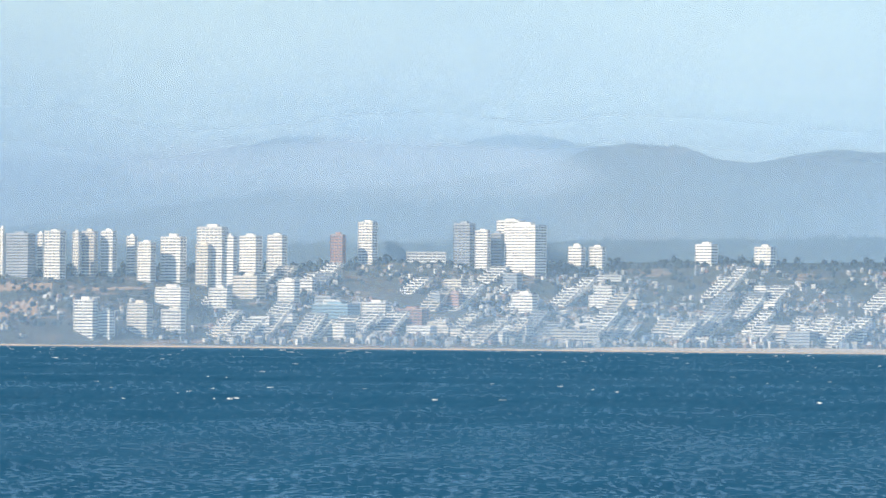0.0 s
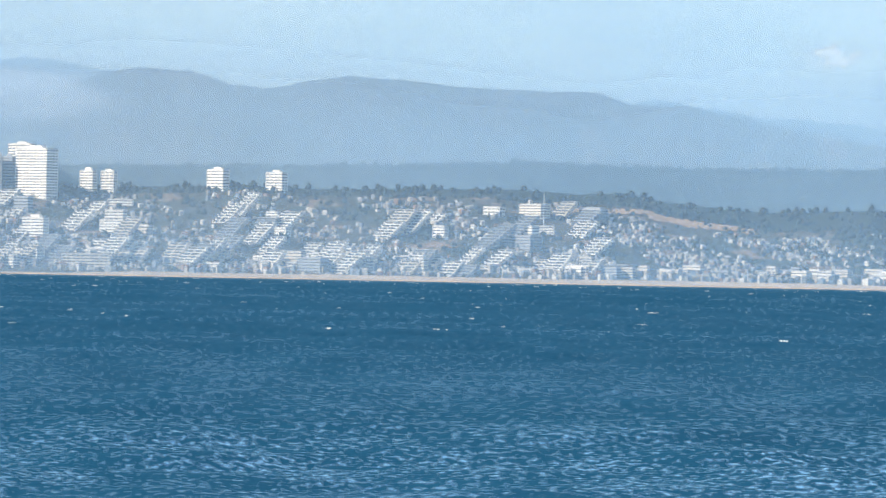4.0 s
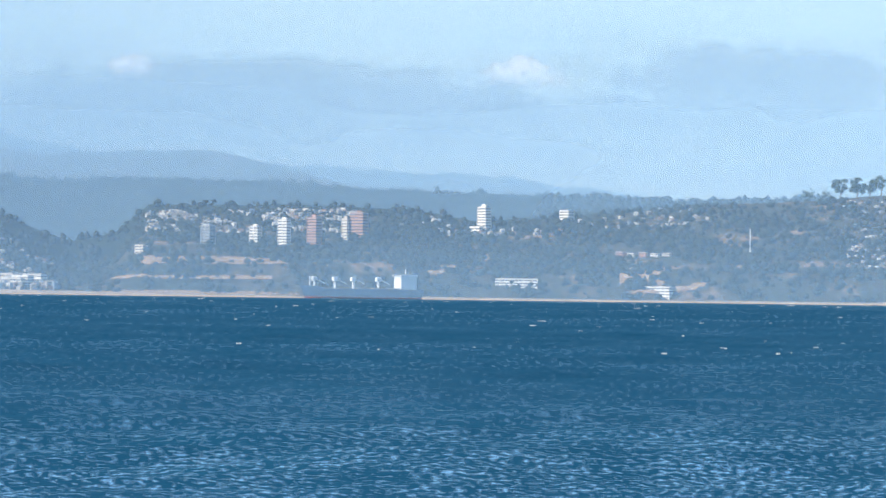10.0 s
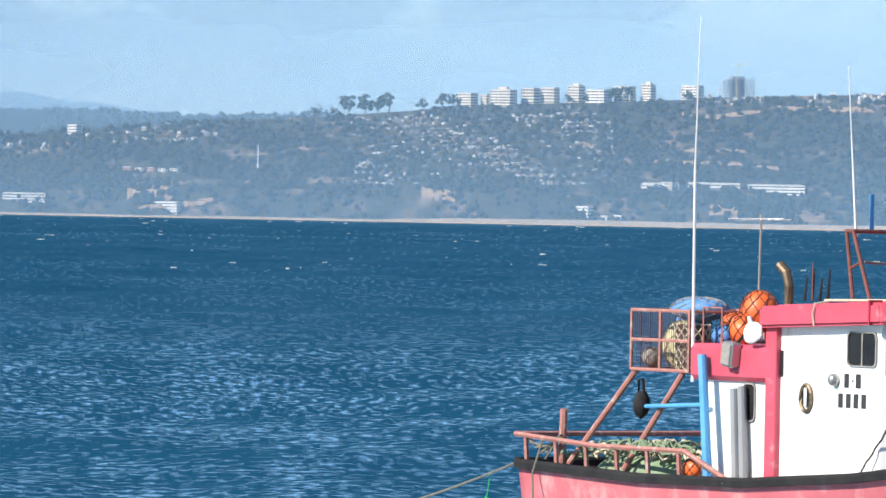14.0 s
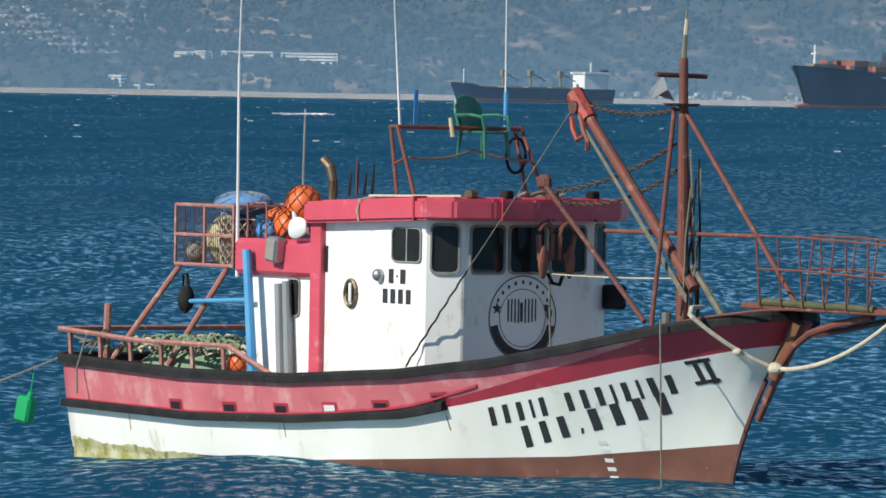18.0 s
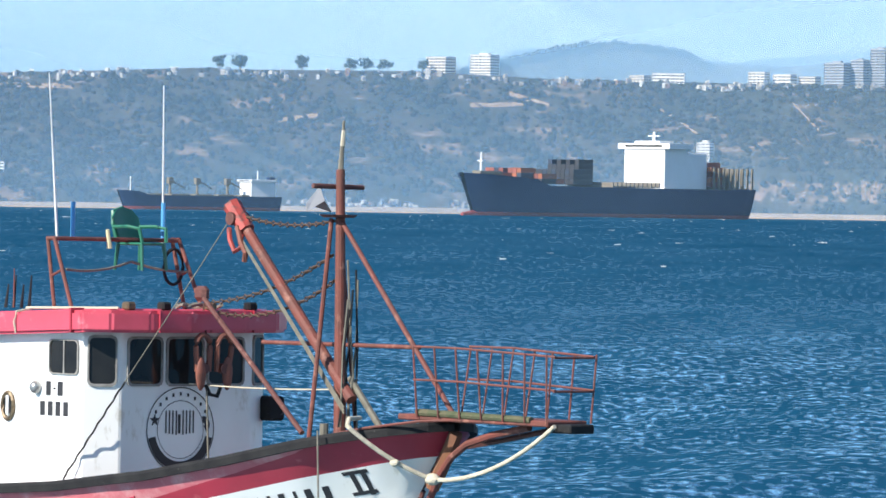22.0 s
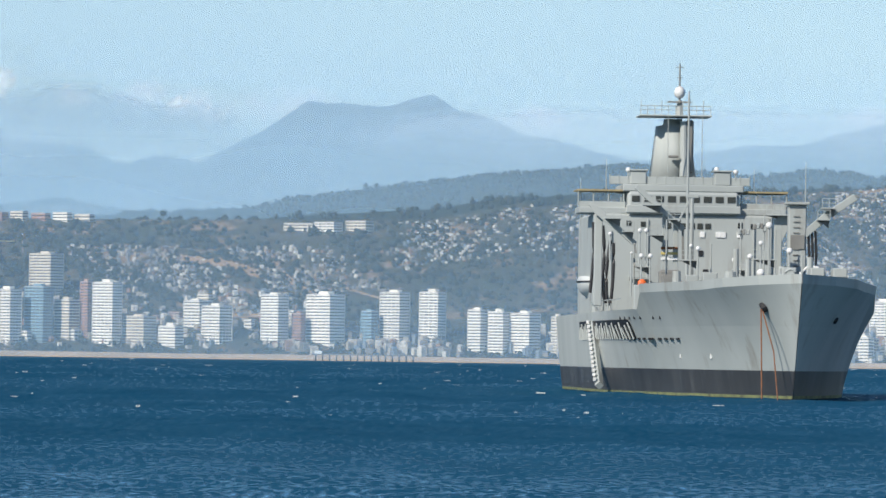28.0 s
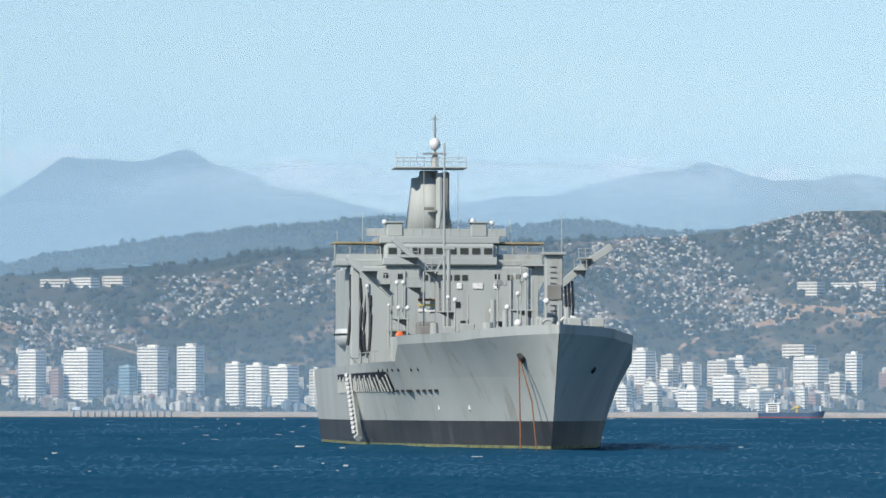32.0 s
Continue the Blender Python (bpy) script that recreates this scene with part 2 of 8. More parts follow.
def sag(a, b, drop, count=12):
    a, b = Vector(a), Vector(b)
    return [a.lerp(b, i / count) - Vector((0, 0, drop * 4 * (i / count) * (1 - i / count))) for i in range(count + 1)]


# ---- the water ----
def water_material():
    """Dark body colour under a gloss whose share is painted by noise, in place of tilted wave faces."""
    m = bpy.data.materials.new("sea_water")
    m.use_nodes = True
    n, l = m.node_tree.nodes, m.node_tree.links
    n.remove(n["Principled BSDF"])
    geo = n.new("ShaderNodeNewGeometry")

    def sums(kind, a, b=None):
        node = n.new("ShaderNodeMath")
        node.operation = kind
        for i, v in enumerate((a, b)):
            if v is None:
                continue
            if isinstance(v, float):
                node.inputs[i].default_value = v
            else:
                l.new(v, node.inputs[i])
        return node.outputs[0]

    split = n.new("ShaderNodeSeparateXYZ")
    l.new(geo.outputs["Position"], split.inputs[0])
    bearing = sums("ARCTAN2", split.outputs[0], split.outputs[1])
    flat = n.new("ShaderNodeCombineXYZ")
    l.new(split.outputs[0], flat.inputs[0])
    l.new(split.outputs[1], flat.inputs[1])
    length = n.new("ShaderNodeVectorMath")
    length.operation = "LENGTH"
    l.new(flat.outputs[0], length.inputs[0])
    depth = sums("POWER", length.outputs["Value"], -0.5)

    def chop(across, along, detail):
        """Wave trains that look longer along the line of sight the farther they lie."""
        v = n.new("ShaderNodeCombineXYZ")
        l.new(sums("MULTIPLY", bearing, across), v.inputs[0])
        l.new(sums("MULTIPLY", depth, along), v.inputs[1])
        t = n.new("ShaderNodeTexNoise")
        t.inputs["Scale"].default_value, t.inputs["Detail"].default_value, t.inputs["Roughness"].default_value = 1.0, detail, 0.6
        t.inputs["Distortion"].default_value = 0.15
        l.new(v.outputs[0], t.inputs["Vector"])
        return t.outputs[0]

    def reach(near_by, far_off, to_near=0.0, to_far=1.0):
        node = n.new("ShaderNodeMapRange")
        node.interpolation_type = "SMOOTHSTEP"
        node.inputs["From Min"].default_value, node.inputs["From Max"].default_value = near_by, far_off
        node.inputs["To Min"].default_value, node.inputs["To Max"].default_value = to_near, to_far
        l.new(length.outputs["Value"], node.inputs["Value"])
        return node.outputs[0]

    train = chop(380.0, 2900.0, 5.0)
    for across, along, start, end in ((600.0, 3500.0, 80.0, 150.0), (900.0, 3900.0, 170.0, 330.0), (1300.0, 3900.0, 420.0, 1100.0)):
        blend = n.new("ShaderNodeMix")
        l.new(reach(start, end), blend.inputs["Factor"])
        l.new(train, blend.inputs["A"])
        l.new(chop(across, along, 5.0), blend.inputs["B"])
        train = blend.outputs["Result"]
    waves = sums("ADD", sums("MULTIPLY", train, 0.80), sums("MULTIPLY", chop(60.0, 240.0, 2.0), 0.20))
    shine = n.new("ShaderNodeMapRange")
    shine.inputs["From Min"].default_value, shine.inputs["From Max"].default_value = 0.43, 0.67
    shine.inputs["To Min"].default_value, shine.inputs["To Max"].default_value = 0.03, 0.33
    l.new(waves, shine.inputs["Value"])
    crisp = n.new("ShaderNodeMapRange")  # close by, stronger contrast paints flashing wave faces and dark troughs
    crisp.inputs["From Min"].default_value, crisp.inputs["From Max"].default_value = 0.49, 0.66
    crisp.inputs["To Min"].default_value, crisp.inputs["To Max"].default_value = 0.015, 0.50
    l.new(waves, crisp.inputs["Value"])
    gloss_share = n.new("ShaderNodeMix")
    l.new(reach(120.0, 260.0), gloss_share.inputs["Factor"])
    l.new(crisp.outputs[0], gloss_share.inputs["A"])
    l.new(shine.outputs[0], gloss_share.inputs["B"])
    patch = n.new("ShaderNodeTexNoise")
    patch.inputs["Scale"].default_value, patch.inputs["Detail"].default_value = 0.012, 5.0
    l.new(geo.outputs["Position"], patch.inputs["Vector"])
    tint = n.new("ShaderNodeMix")
    tint.data_type = "RGBA"
    tint.inputs["A"].default_value, tint.inputs["B"].default_value = (0.004, 0.048, 0.092, 1), (0.008, 0.066, 0.126, 1)
    l.new(patch.outputs[0], tint.inputs["Factor"])
    body = n.new("ShaderNodeBsdfDiffuse")
    l.new(tint.outputs["Result"], body.inputs[0])
    gloss = n.new("ShaderNodeBsdfGlossy")
    gloss.inputs["Roughness"].default_value = 0.22
    gloss.inputs["Color"].default_value = (0.70, 0.94, 1.0, 1)
    height = None
    for scale, amount in ((1.3, 0.30), (4.5, 0.10)):
        w = n.new("ShaderNodeTexNoise")
        w.inputs["Scale"].default_value, w.inputs["Detail"].default_value = scale, 3.0
        l.new(geo.outputs["Position"], w.inputs["Vector"])
        b = n.new("ShaderNodeBump")
        b.inputs["Strength"].default_value, b.inputs["Distance"].default_value = 1.0, amount
        l.new(w.outputs[0], b.inputs["Height"])
        if height:
            l.new(height, b.inputs["Normal"])
        height = b.outputs[0]
    l.new(height, gloss.inputs["Normal"])
    mix = n.new("ShaderNodeMixShader")
    gusts = n.new("ShaderNodeMapRange")  # calmer and rougher lanes of wind
    gusts.inputs["From Min"].default_value, gusts.inputs["From Max"].default_value = 0.35, 0.65
    gusts.inputs["To Min"].default_value, gusts.inputs["To Max"].default_value = 0.65, 1.35
    l.new(patch.outputs[0], gusts.inputs["Value"])
    near = sums("MULTIPLY", reach(100.0, 420.0, 1.40, 0.72), reach(62.0, 110.0, 1.25, 1.0))
    glint_distance = n.new("ShaderNodeVectorMath")  # gloss raised in a broad patch beyond the boat, painting bright glints
    glint_distance.operation = "DISTANCE"
    l.new(flat.outputs[0], glint_distance.inputs[0])
    glint_distance.inputs[1].default_value = (70.0, 135.0, 0.0)
    glint_gain = n.new("ShaderNodeMapRange")
    glint_gain.interpolation_type = "SMOOTHSTEP"
    glint_gain.inputs["From Min"].default_value, glint_gain.inputs["From Max"].default_value = 95.0, 15.0
    glint_gain.inputs["To Min"].default_value, glint_gain.inputs["To Max"].default_value = 1.0, 2.0
    l.new(glint_distance.outputs["Value"], glint_gain.inputs["Value"])
    l.new(sums("MULTIPLY", sums("MULTIPLY", gloss_share.outputs["Result"], sums("MULTIPLY", gusts.outputs[0], glint_gain.outputs[0])), near), mix.inputs[0])
    l.new(body.outputs[0], mix.inputs[1])
    l.new(gloss.outputs[0], mix.inputs[2])
    l.new(mix.outputs[0], n["Material Output"].inputs[0])
    return m


WATER = water_material()


def swell(x, y, r):
    """Wind chop: many crossing wave trains, steeper near, none under the lens."""
    z = np.zeros_like(x)
    g = np.random.default_rng(3)
    for k in range(26):
        length = 4.0 * 1.075 ** k
        way = radians(-60) + g.normal(0, 0.5)
        amp = 0.0035 * length ** 0.8
        z += amp * np.sin((x * math.sin(way) + y * math.cos(way)) * math.tau / length + g.uniform(0, 6.28))
    return z * np.clip((r - 12) / 30, 0, 1) * 1.0


inner = np.linspace(-7.0, 44.0, 1500)
outer = np.linspace(44.0, 353.0, 70)[1:]
bearings = np.radians(np.concatenate([inner, outer]))
rings = np.concatenate([[1.0, 12.0, 30.0, 45.0], 50.0 * (4990.0 / 50.0) ** np.linspace(0, 1, 560)])
B, R = np.meshgrid(bearings, rings)
jit = np.random.default_rng(11).uniform(-0.5, 0.5, R.shape) * np.gradient(rings)[:, None] * 0.3
jit[:, -1] = 0
jit[:, 0] = 0
jit[0] = jit[-1] = 0
R = R + jit
X, Y = R * np.sin(B), R * np.cos(B)
Z = swell(X, Y, R)
calm = np.ones_like(Z)
calm[:, 1500:] = 0
calm[:, 0] = 0
calm *= np.clip((5200 - R) / 3500, 0.25, 1)
water = new("water", grid_mesh("water", np.stack([X, Y, Z * calm - 0.0], -1), WATER))
tagged(water, "dark blue choppy sea with wind ripples", "sea", kind="structure")

FOAM = material("foam", (0.56, 0.58, 0.54), 0.9, second=(0.40, 0.46, 0.47), scale=3.0)


def whitecaps(count, seed):
    """Breaking crests: short ragged ridges of foam, scattered over the open water."""
    g = np.random.default_rng(seed)
    verts, faces = [], []
    for _ in range(count):
        dip = 13 + 95 * g.uniform(0, 1) ** 2.2
        r = EYE / (dip * TICK)
        u = -900 + 9400 * g.uniform(0, 1) ** 1.35
        w, h = g.uniform(2.0, 9) * g.uniform(0.3, 1.2) * TICK * r, g.uniform(0.2, 0.9) * TICK * r
        c = at(u, r, 0.02)
        a = Vector((math.cos(u * TICK), -math.sin(u * TICK), 0))
        o = Vector((math.sin(u * TICK), math.cos(u * TICK), 0))
        k, n = len(verts), 9
        for i in range(n + 1):
            t = i / n * 2 - 1
            top = h * (1 - t * t) * g.uniform(0.0, 1.5)
            q = c + a * (w * t) + o * g.uniform(-0.3, 0.3)
            verts += [q - o * 0.5 - Vector((0, 0, 0.1)), q + Vector((0, 0, top)), q + o * 0.5 - Vector((0, 0, 0.1))]
        for i in range(n):
            j = k + 3 * i
            faces += [(j, j + 3, j + 4, j + 1), (j + 1, j + 4, j + 5, j + 2)]
    return tagged(new("whitecaps", mesh_of("whitecaps", verts, faces, FOAM)), "small white breaking wave crests on the sea", "waves", kind="stuff")


whitecaps(900, 17)

# ---- the quay on which the camera stands ----
QUAY = material("quay_concrete", (0.36, 0.34, 0.31), 0.9, second=(0.28, 0.27, 0.25), scale=1.2, wear=(0.18, 0.17, 0.15), wear_scale=3.0, bump=0.4)
bm = box(-9, 9, -14, 2.4, -2.0, 2.42, 0.05)
tagged(part("quay", bm, QUAY), "worn concrete quay at the edge of the harbour", "quay", kind="structure")

# ---- the land across the bay ----
NEAR = [-782, 111, -483, 118, -284, 126, -84, 143, 216, 133, 309, 137, 516, 146, 599, 138, 949, 141, 1113, 129, 1129, 134, 1203, 129, 1263, 112, 1444, 89, 1624, 100, 1695, 56, 1745, 33, 1825, 55, 1883, 136, 2100, 141, 2200, 145, 2350, 141, 2461, 112, 2630, 132, 2800, 156, 2854, 162, 3014, 169, 3214, 186, 3294, 197, 3593, 210, 3713, 216, 3733, 220, 4053, 231, 4282, 241, 4295, 238, 4645, 240, 4876, 230, 4895, 231, 5216, 227, 5576, 227, 5741, 226, 6091, 232, 6159, 231, 6559, 233, 6859, 237, 7158, 242, 7323, 275, 7357, 268, 7523, 288, 7803, 296, 8023, 310, 8123, 322, 8262, 354, 8390, 356]
FOREST = [-783, 168, -274, 170, 216, 180, 548, 187, 642, 187, 971, 198, 988, 202, 1291, 196, 1441, 195, 1641, 198, 1721, 189, 1841, 197, 2041, 190, 2100, 194, 2260, 180, 2400, 177, 2515, 173, 2640, 174, 2800, 169, 2814, 165, 3214, 181, 4153, 143, 5860, 209, 6818, 251, 6923, 276, 6958, 278, 7057, 295, 7073, 297, 7263, 322, 7277, 322, 7503, 343, 7723, 323, 7853, 338, 8023, 312, 8390, 328]
HILL = [-783, 200, -634, 216, -485, 238, -335, 265, -85, 278, 165, 311, 264, 348, 324, 360, 414, 357, 484, 330, 544, 323, 614, 337, 694, 352, 695, 351, 795, 348, 798, 345, 875, 335, 878, 333, 1038, 329, 1145, 333, 1148, 328, 1198, 306, 1298, 306, 1489, 268, 1680, 234, 1849, 247, 1890, 249, 1999, 246, 2099, 224, 2230, 192, 2714, 161, 4725, 243, 4894, 287, 4994, 297, 5114, 283, 5155, 261, 5275, 262, 5485, 251, 5589, 304, 5614, 302, 5828, 336, 5899, 323, 5989, 295, 6150, 257, 6158, 255, 6398, 252, 6498, 270, 6578, 251, 6858, 249, 8390, 308]
MOUNT = [-785, 310, -605, 312, -536, 335, -386, 340, -246, 363, -86, 353, 124, 370, 254, 353, 839, 280, 1238, 315, 1437, 296, 1637, 268, 1787, 240, 1998, 225, 2197, 220, 2398, 218, 2611, 190, 3012, 160, 3313, 160, 4725, 248, 4844, 285, 4955, 254, 5165, 272, 5255, 271, 5395, 278, 5504, 297, 5614, 290, 5998, 297, 6107, 329, 6196, 346, 6286, 390, 6416, 365, 6536, 365, 6597, 339, 6676, 350, 6747, 332, 6806, 366, 6895, 417, 6935, 447, 7055, 446, 7154, 463, 7195, 437, 7275, 410, 7302, 397, 7503, 356, 7823, 383, 7923, 416, 8063, 444, 8192, 402, 8322, 416]


def height_at(profile, u):
    return np.interp(u, profile[0::2], profile[1::2])


SHORE, RIDGE, WOOD = 4400.0, 4690.0, 4770.0


def rough_noise(u, s, seed):
    g = np.random.default_rng(seed)
    out = np.zeros_like(np.asarray(u, float))
    for k in range(7):
        f = 2.0 ** k
        out += np.sin(np.asarray(u) * f / s + g.uniform(0, 6.28)) / f ** 0.8 * g.uniform(0.6, 1.0)
    return out


def bluff(u):
    """How cliff-like the coast is."""
    return np.interp(u, [-900, -700, -600, -450, 1500, 1780, 1850, 2300, 2500, 3400, 3900, 5100, 5260, 5700, 5950, 6100, 9000],
                     [0.10, 0.16, 0.12, 0.0, 0.0, 0.02, 0.14, 0.16, 0.12, 0.10, 0.03, 0.03, 0.16, 0.14, 0.12, 0.0, 0.0])


def ground_z(u, t):
    """The height of the land at a bearing; t is 0 at the water's edge and 1 on the ridge."""
    u, t = np.asarray(u, float), np.asarray(t, float)
    top = raise_by(height_at(NEAR, u), RIDGE)
    b = bluff(u)
    beach = np.clip(t / 0.05, 0, 1) * 2.2
    rise = np.clip((t - 0.05) / 0.95, 0, 1)
    cliff = b * top * 1.9 * np.clip((t - 0.05) / 0.06, 0, 1)
    body = (top - 2.2 - b * top * 1.9) * rise ** 1.05
    lump = rough_noise(u + 300 * t, 130.0, 5) * 1.6 * np.sin(np.clip(rise, 0, 1) * math.pi) + rough_noise(u * 0.7 - 900 * t, 60.0, 8) * 1.0 * rise * (1 - rise) * 4
    return beach + cliff + body + lump


def scrub_material(name, green, brown, tan, cut=0.56, steep=None):
    """Scrub with bare patches; where the ground is steep the earth shows through, gully by gully."""
    m = material(name, green, 0.95, second=brown, scale=0.018, wear=tan, wear_scale=0.03, wear_cut=cut, wear_soft=0.1, spec=0.1, bump=0.0)
    if steep:
        n, l = m.node_tree.nodes, m.node_tree.links
        bsdf = n["Principled BSDF"]
        under = bsdf.inputs["Base Color"].links[0].from_socket
        geo, split = n.new("ShaderNodeNewGeometry"), n.new("ShaderNodeSeparateXYZ")
        l.new(geo.outputs["Normal"], split.inputs[0])
        warp, gully = n.new("ShaderNodeMapping"), n.new("ShaderNodeTexNoise")
        warp.inputs["Scale"].default_value = (1, 1, 0.45)
        l.new(geo.outputs["Position"], warp.inputs["Vector"])
        l.new(warp.outputs[0], gully.inputs["Vector"])
        gully.inputs["Scale"].default_value, gully.inputs["Detail"].default_value, gully.inputs["Roughness"].default_value = 0.11, 7.0, 0.65
        much, add = n.new("ShaderNodeMath"), n.new("ShaderNodeMapRange")
        much.operation = "SUBTRACT"
        l.new(gully.outputs[0], much.inputs[0])
        l.new(split.outputs[2], much.inputs[1])
        add.inputs["From Min"].default_value, add.inputs["From Max"].default_value = -0.05, 0.06
        l.new(much.outputs[0], add.inputs["Value"])
        over = n.new("ShaderNodeMix")
        over.data_type = "RGBA"
        over.inputs["B"].default_value = (*steep, 1)
        l.new(add.outputs[0], over.inputs["Factor"])
        l.new(under, over.inputs["A"])
        l.new(over.outputs["Result"], bsdf.inputs["Base Color"])
    return m


SCRUB = scrub_material("scrub", (0.036, 0.042, 0.029), (0.070, 0.060, 0.042), (0.22, 0.15, 0.10), 0.595, (0.30, 0.195, 0.125))
WOODLAND = scrub_material("woodland", (0.018, 0.026, 0.020), (0.028, 0.034, 0.024), (0.05, 0.05, 0.035), 0.66)
DRY_HILL = scrub_material("dry_hill", (0.075, 0.072, 0.055), (0.125, 0.098, 0.068), (0.20, 0.14, 0.095), 0.6)
ROCK_FAR = scrub_material("far_mountain", (0.07, 0.07, 0.06), (0.11, 0.10, 0.085), (0.15, 0.13, 0.11), 0.6)
SAND = material("sand", (0.45, 0.34, 0.23), 0.9, second=(0.33, 0.26, 0.18), scale=0.05, spec=0.1)

US = np.arange(-1100, 8760, 6.0)
TS = np.concatenate([[-0.02, 0.0, 0.02, 0.05, 0.07, 0.09, 0.11], np.linspace(0.14, 1.0, 44)])
UU, TT = np.meshgrid(US, TS)
RR = SHORE + (RIDGE - SHORE) * TT
ZZ = np.where(TT < 0, -1.5, ground_z(UU, np.clip(TT, 0, 1)))
land = new("ground", grid_mesh("ground", np.stack([RR * np.sin(UU * TICK), RR * np.cos(UU * TICK), ZZ], -1), SCRUB))
tagged(land, "scrubby green and brown hillside over the bay", "hillside", kind="structure")

beach_u = np.arange(-1100, 8760, 12.0)
edge = np.interp(beach_u, [-1100, 200, 330, 1560, 1760, 1900, 3150, 3300, 8760], [0.012, 0.012, 0.04, 0.045, 0.03, 0.016, 0.016, 0.045, 0.045]) + rough_noise(beach_u, 90, 4) * 0.003
strip = []
for k, w in enumerate((-0.01, 0.0, 0.5, 1.0)):
    t = edge * w if w > 0 else np.full_like(beach_u, w)
    rr = SHORE - 4 + (RIDGE - SHORE) * t
    strip.append(np.stack([rr * np.sin(beach_u * TICK), rr * np.cos(beach_u * TICK), np.clip(t / 0.05, 0, 1) * 3.4 + (-0.6 if w < 0 else 0.4)], -1))
tagged(new("beach", grid_mesh("beach", np.array(strip), SAND)), "pale sandy beach along the shore", "beach", kind="structure")

WT = np.linspace(0, 1, 12)
UU, TT = np.meshgrid(US, WT)
RR = RIDGE - 6 + (WOOD - RIDGE + 6) * TT
low = ground_z(UU, np.ones_like(UU)) - 5
ZZ = low + (raise_by(height_at(FOREST, UU), WOOD) - low) * TT ** 0.7 + rough_noise(UU, 22, 13) * 0.5 * TT
wood = new("ground_wooded", grid_mesh("ground_wooded", np.stack([RR * np.sin(UU * TICK), RR * np.cos(UU * TICK), ZZ], -1), WOODLAND))
tagged(wood, "dark wooded ridge behind the town", "ridge", kind="structure")


def range_sheet(name, profile, r, depth, mat, label, rough_size, rough_scale, foot=-20):
    t = np.linspace(0, 1, 14)
    uu, tt = np.meshgrid(US, t)
    top = raise_by(height_at(profile, uu), r + depth) + rough_noise(uu, rough_scale, 21) * rough_size
    folds = rough_noise(uu + 500 * tt, rough_scale * 1.5, 23) * rough_size * 3 * np.sin(tt * math.pi)
    rr = r + depth * tt + rough_noise(uu, rough_scale * 2, 29) * depth * 0.12 * np.sin(tt * math.pi)
    zz = foot + (top - foot) * tt ** 0.85 + folds
    ob = new(name, grid_mesh(name, np.stack([rr * np.sin(uu * TICK), rr * np.cos(uu * TICK), zz], -1), mat))
    return tagged(ob, label, "mountain", kind="structure")


range_sheet("backdrop_hills", HILL, 4795, 30, DRY_HILL, "dry brown hills behind the plateau", 0.9, 60)
range_sheet("backdrop_mountains", MOUNT, 4862, 26, ROCK_FAR, "hazy blue coastal mountains on the skyline", 2.2, 75)

# ---- painted haze: tinted sheets over the bay, in layers between the distances ----
def haze_tint_sheet(r, z1, mat, label):
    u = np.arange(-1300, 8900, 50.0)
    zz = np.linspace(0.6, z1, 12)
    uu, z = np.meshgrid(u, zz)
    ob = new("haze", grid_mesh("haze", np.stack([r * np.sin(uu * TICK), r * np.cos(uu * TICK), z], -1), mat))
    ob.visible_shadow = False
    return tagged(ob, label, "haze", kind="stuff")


haze_tint_sheet(3000, 46, haze_tint_material("sea_haze_tint", (0.34, 0.58, 0.78), 0.18, 0.0, 8, 44, 0.12, south=0.6), "thin blue sheet painted as sea haze over the bay")
SHORE_HAZE_TINT = haze_tint_material("shore_haze_tint", (0.37, 0.63, 0.89), 0.235, 0.03, 30, 400, 0.05, south=1.0)
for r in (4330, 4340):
    haze_tint_sheet(r, 400, SHORE_HAZE_TINT, "thin blue sheet painted as haze in front of the shore")
haze_tint_sheet(4705, 265, haze_tint_material("ridge_haze_tint", (0.36, 0.61, 0.84), 0.46, 0.0, 60, 260, 0.15, south=1.25), "blue sheet painted as haze behind the town")
haze_tint_sheet(4785, 265, haze_tint_material("valley_haze_tint", (0.44, 0.69, 0.88), 0.55, 0.0, 70, 260, 0.15, south=1.25), "blue sheet painted as haze between the ridges")
haze_tint_sheet(4850, 600, haze_tint_material("mountain_haze_tint", (0.46, 0.72, 0.93), 0.68, 0.52, 60, 520, 0.08, south=1.1), "pale sheet painted as haze before the mountains and sky")

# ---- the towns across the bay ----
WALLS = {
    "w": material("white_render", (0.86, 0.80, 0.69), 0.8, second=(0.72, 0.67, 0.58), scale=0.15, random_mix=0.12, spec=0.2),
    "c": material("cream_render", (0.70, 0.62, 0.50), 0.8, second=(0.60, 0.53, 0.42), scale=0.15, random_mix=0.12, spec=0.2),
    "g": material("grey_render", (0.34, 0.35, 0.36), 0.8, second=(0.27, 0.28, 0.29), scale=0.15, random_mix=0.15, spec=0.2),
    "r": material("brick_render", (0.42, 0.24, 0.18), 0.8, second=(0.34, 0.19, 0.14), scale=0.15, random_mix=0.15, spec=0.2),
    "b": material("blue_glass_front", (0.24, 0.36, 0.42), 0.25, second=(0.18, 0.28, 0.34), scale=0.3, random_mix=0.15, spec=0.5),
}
PANE = material("window_band", (0.05, 0.055, 0.06), 0.2, second=(0.10, 0.10, 0.10), scale=0.6, spec=0.5)
FLAT_ROOF = material("flat_roof", (0.45, 0.43, 0.40), 0.9, second=(0.36, 0.34, 0.32), scale=0.3)


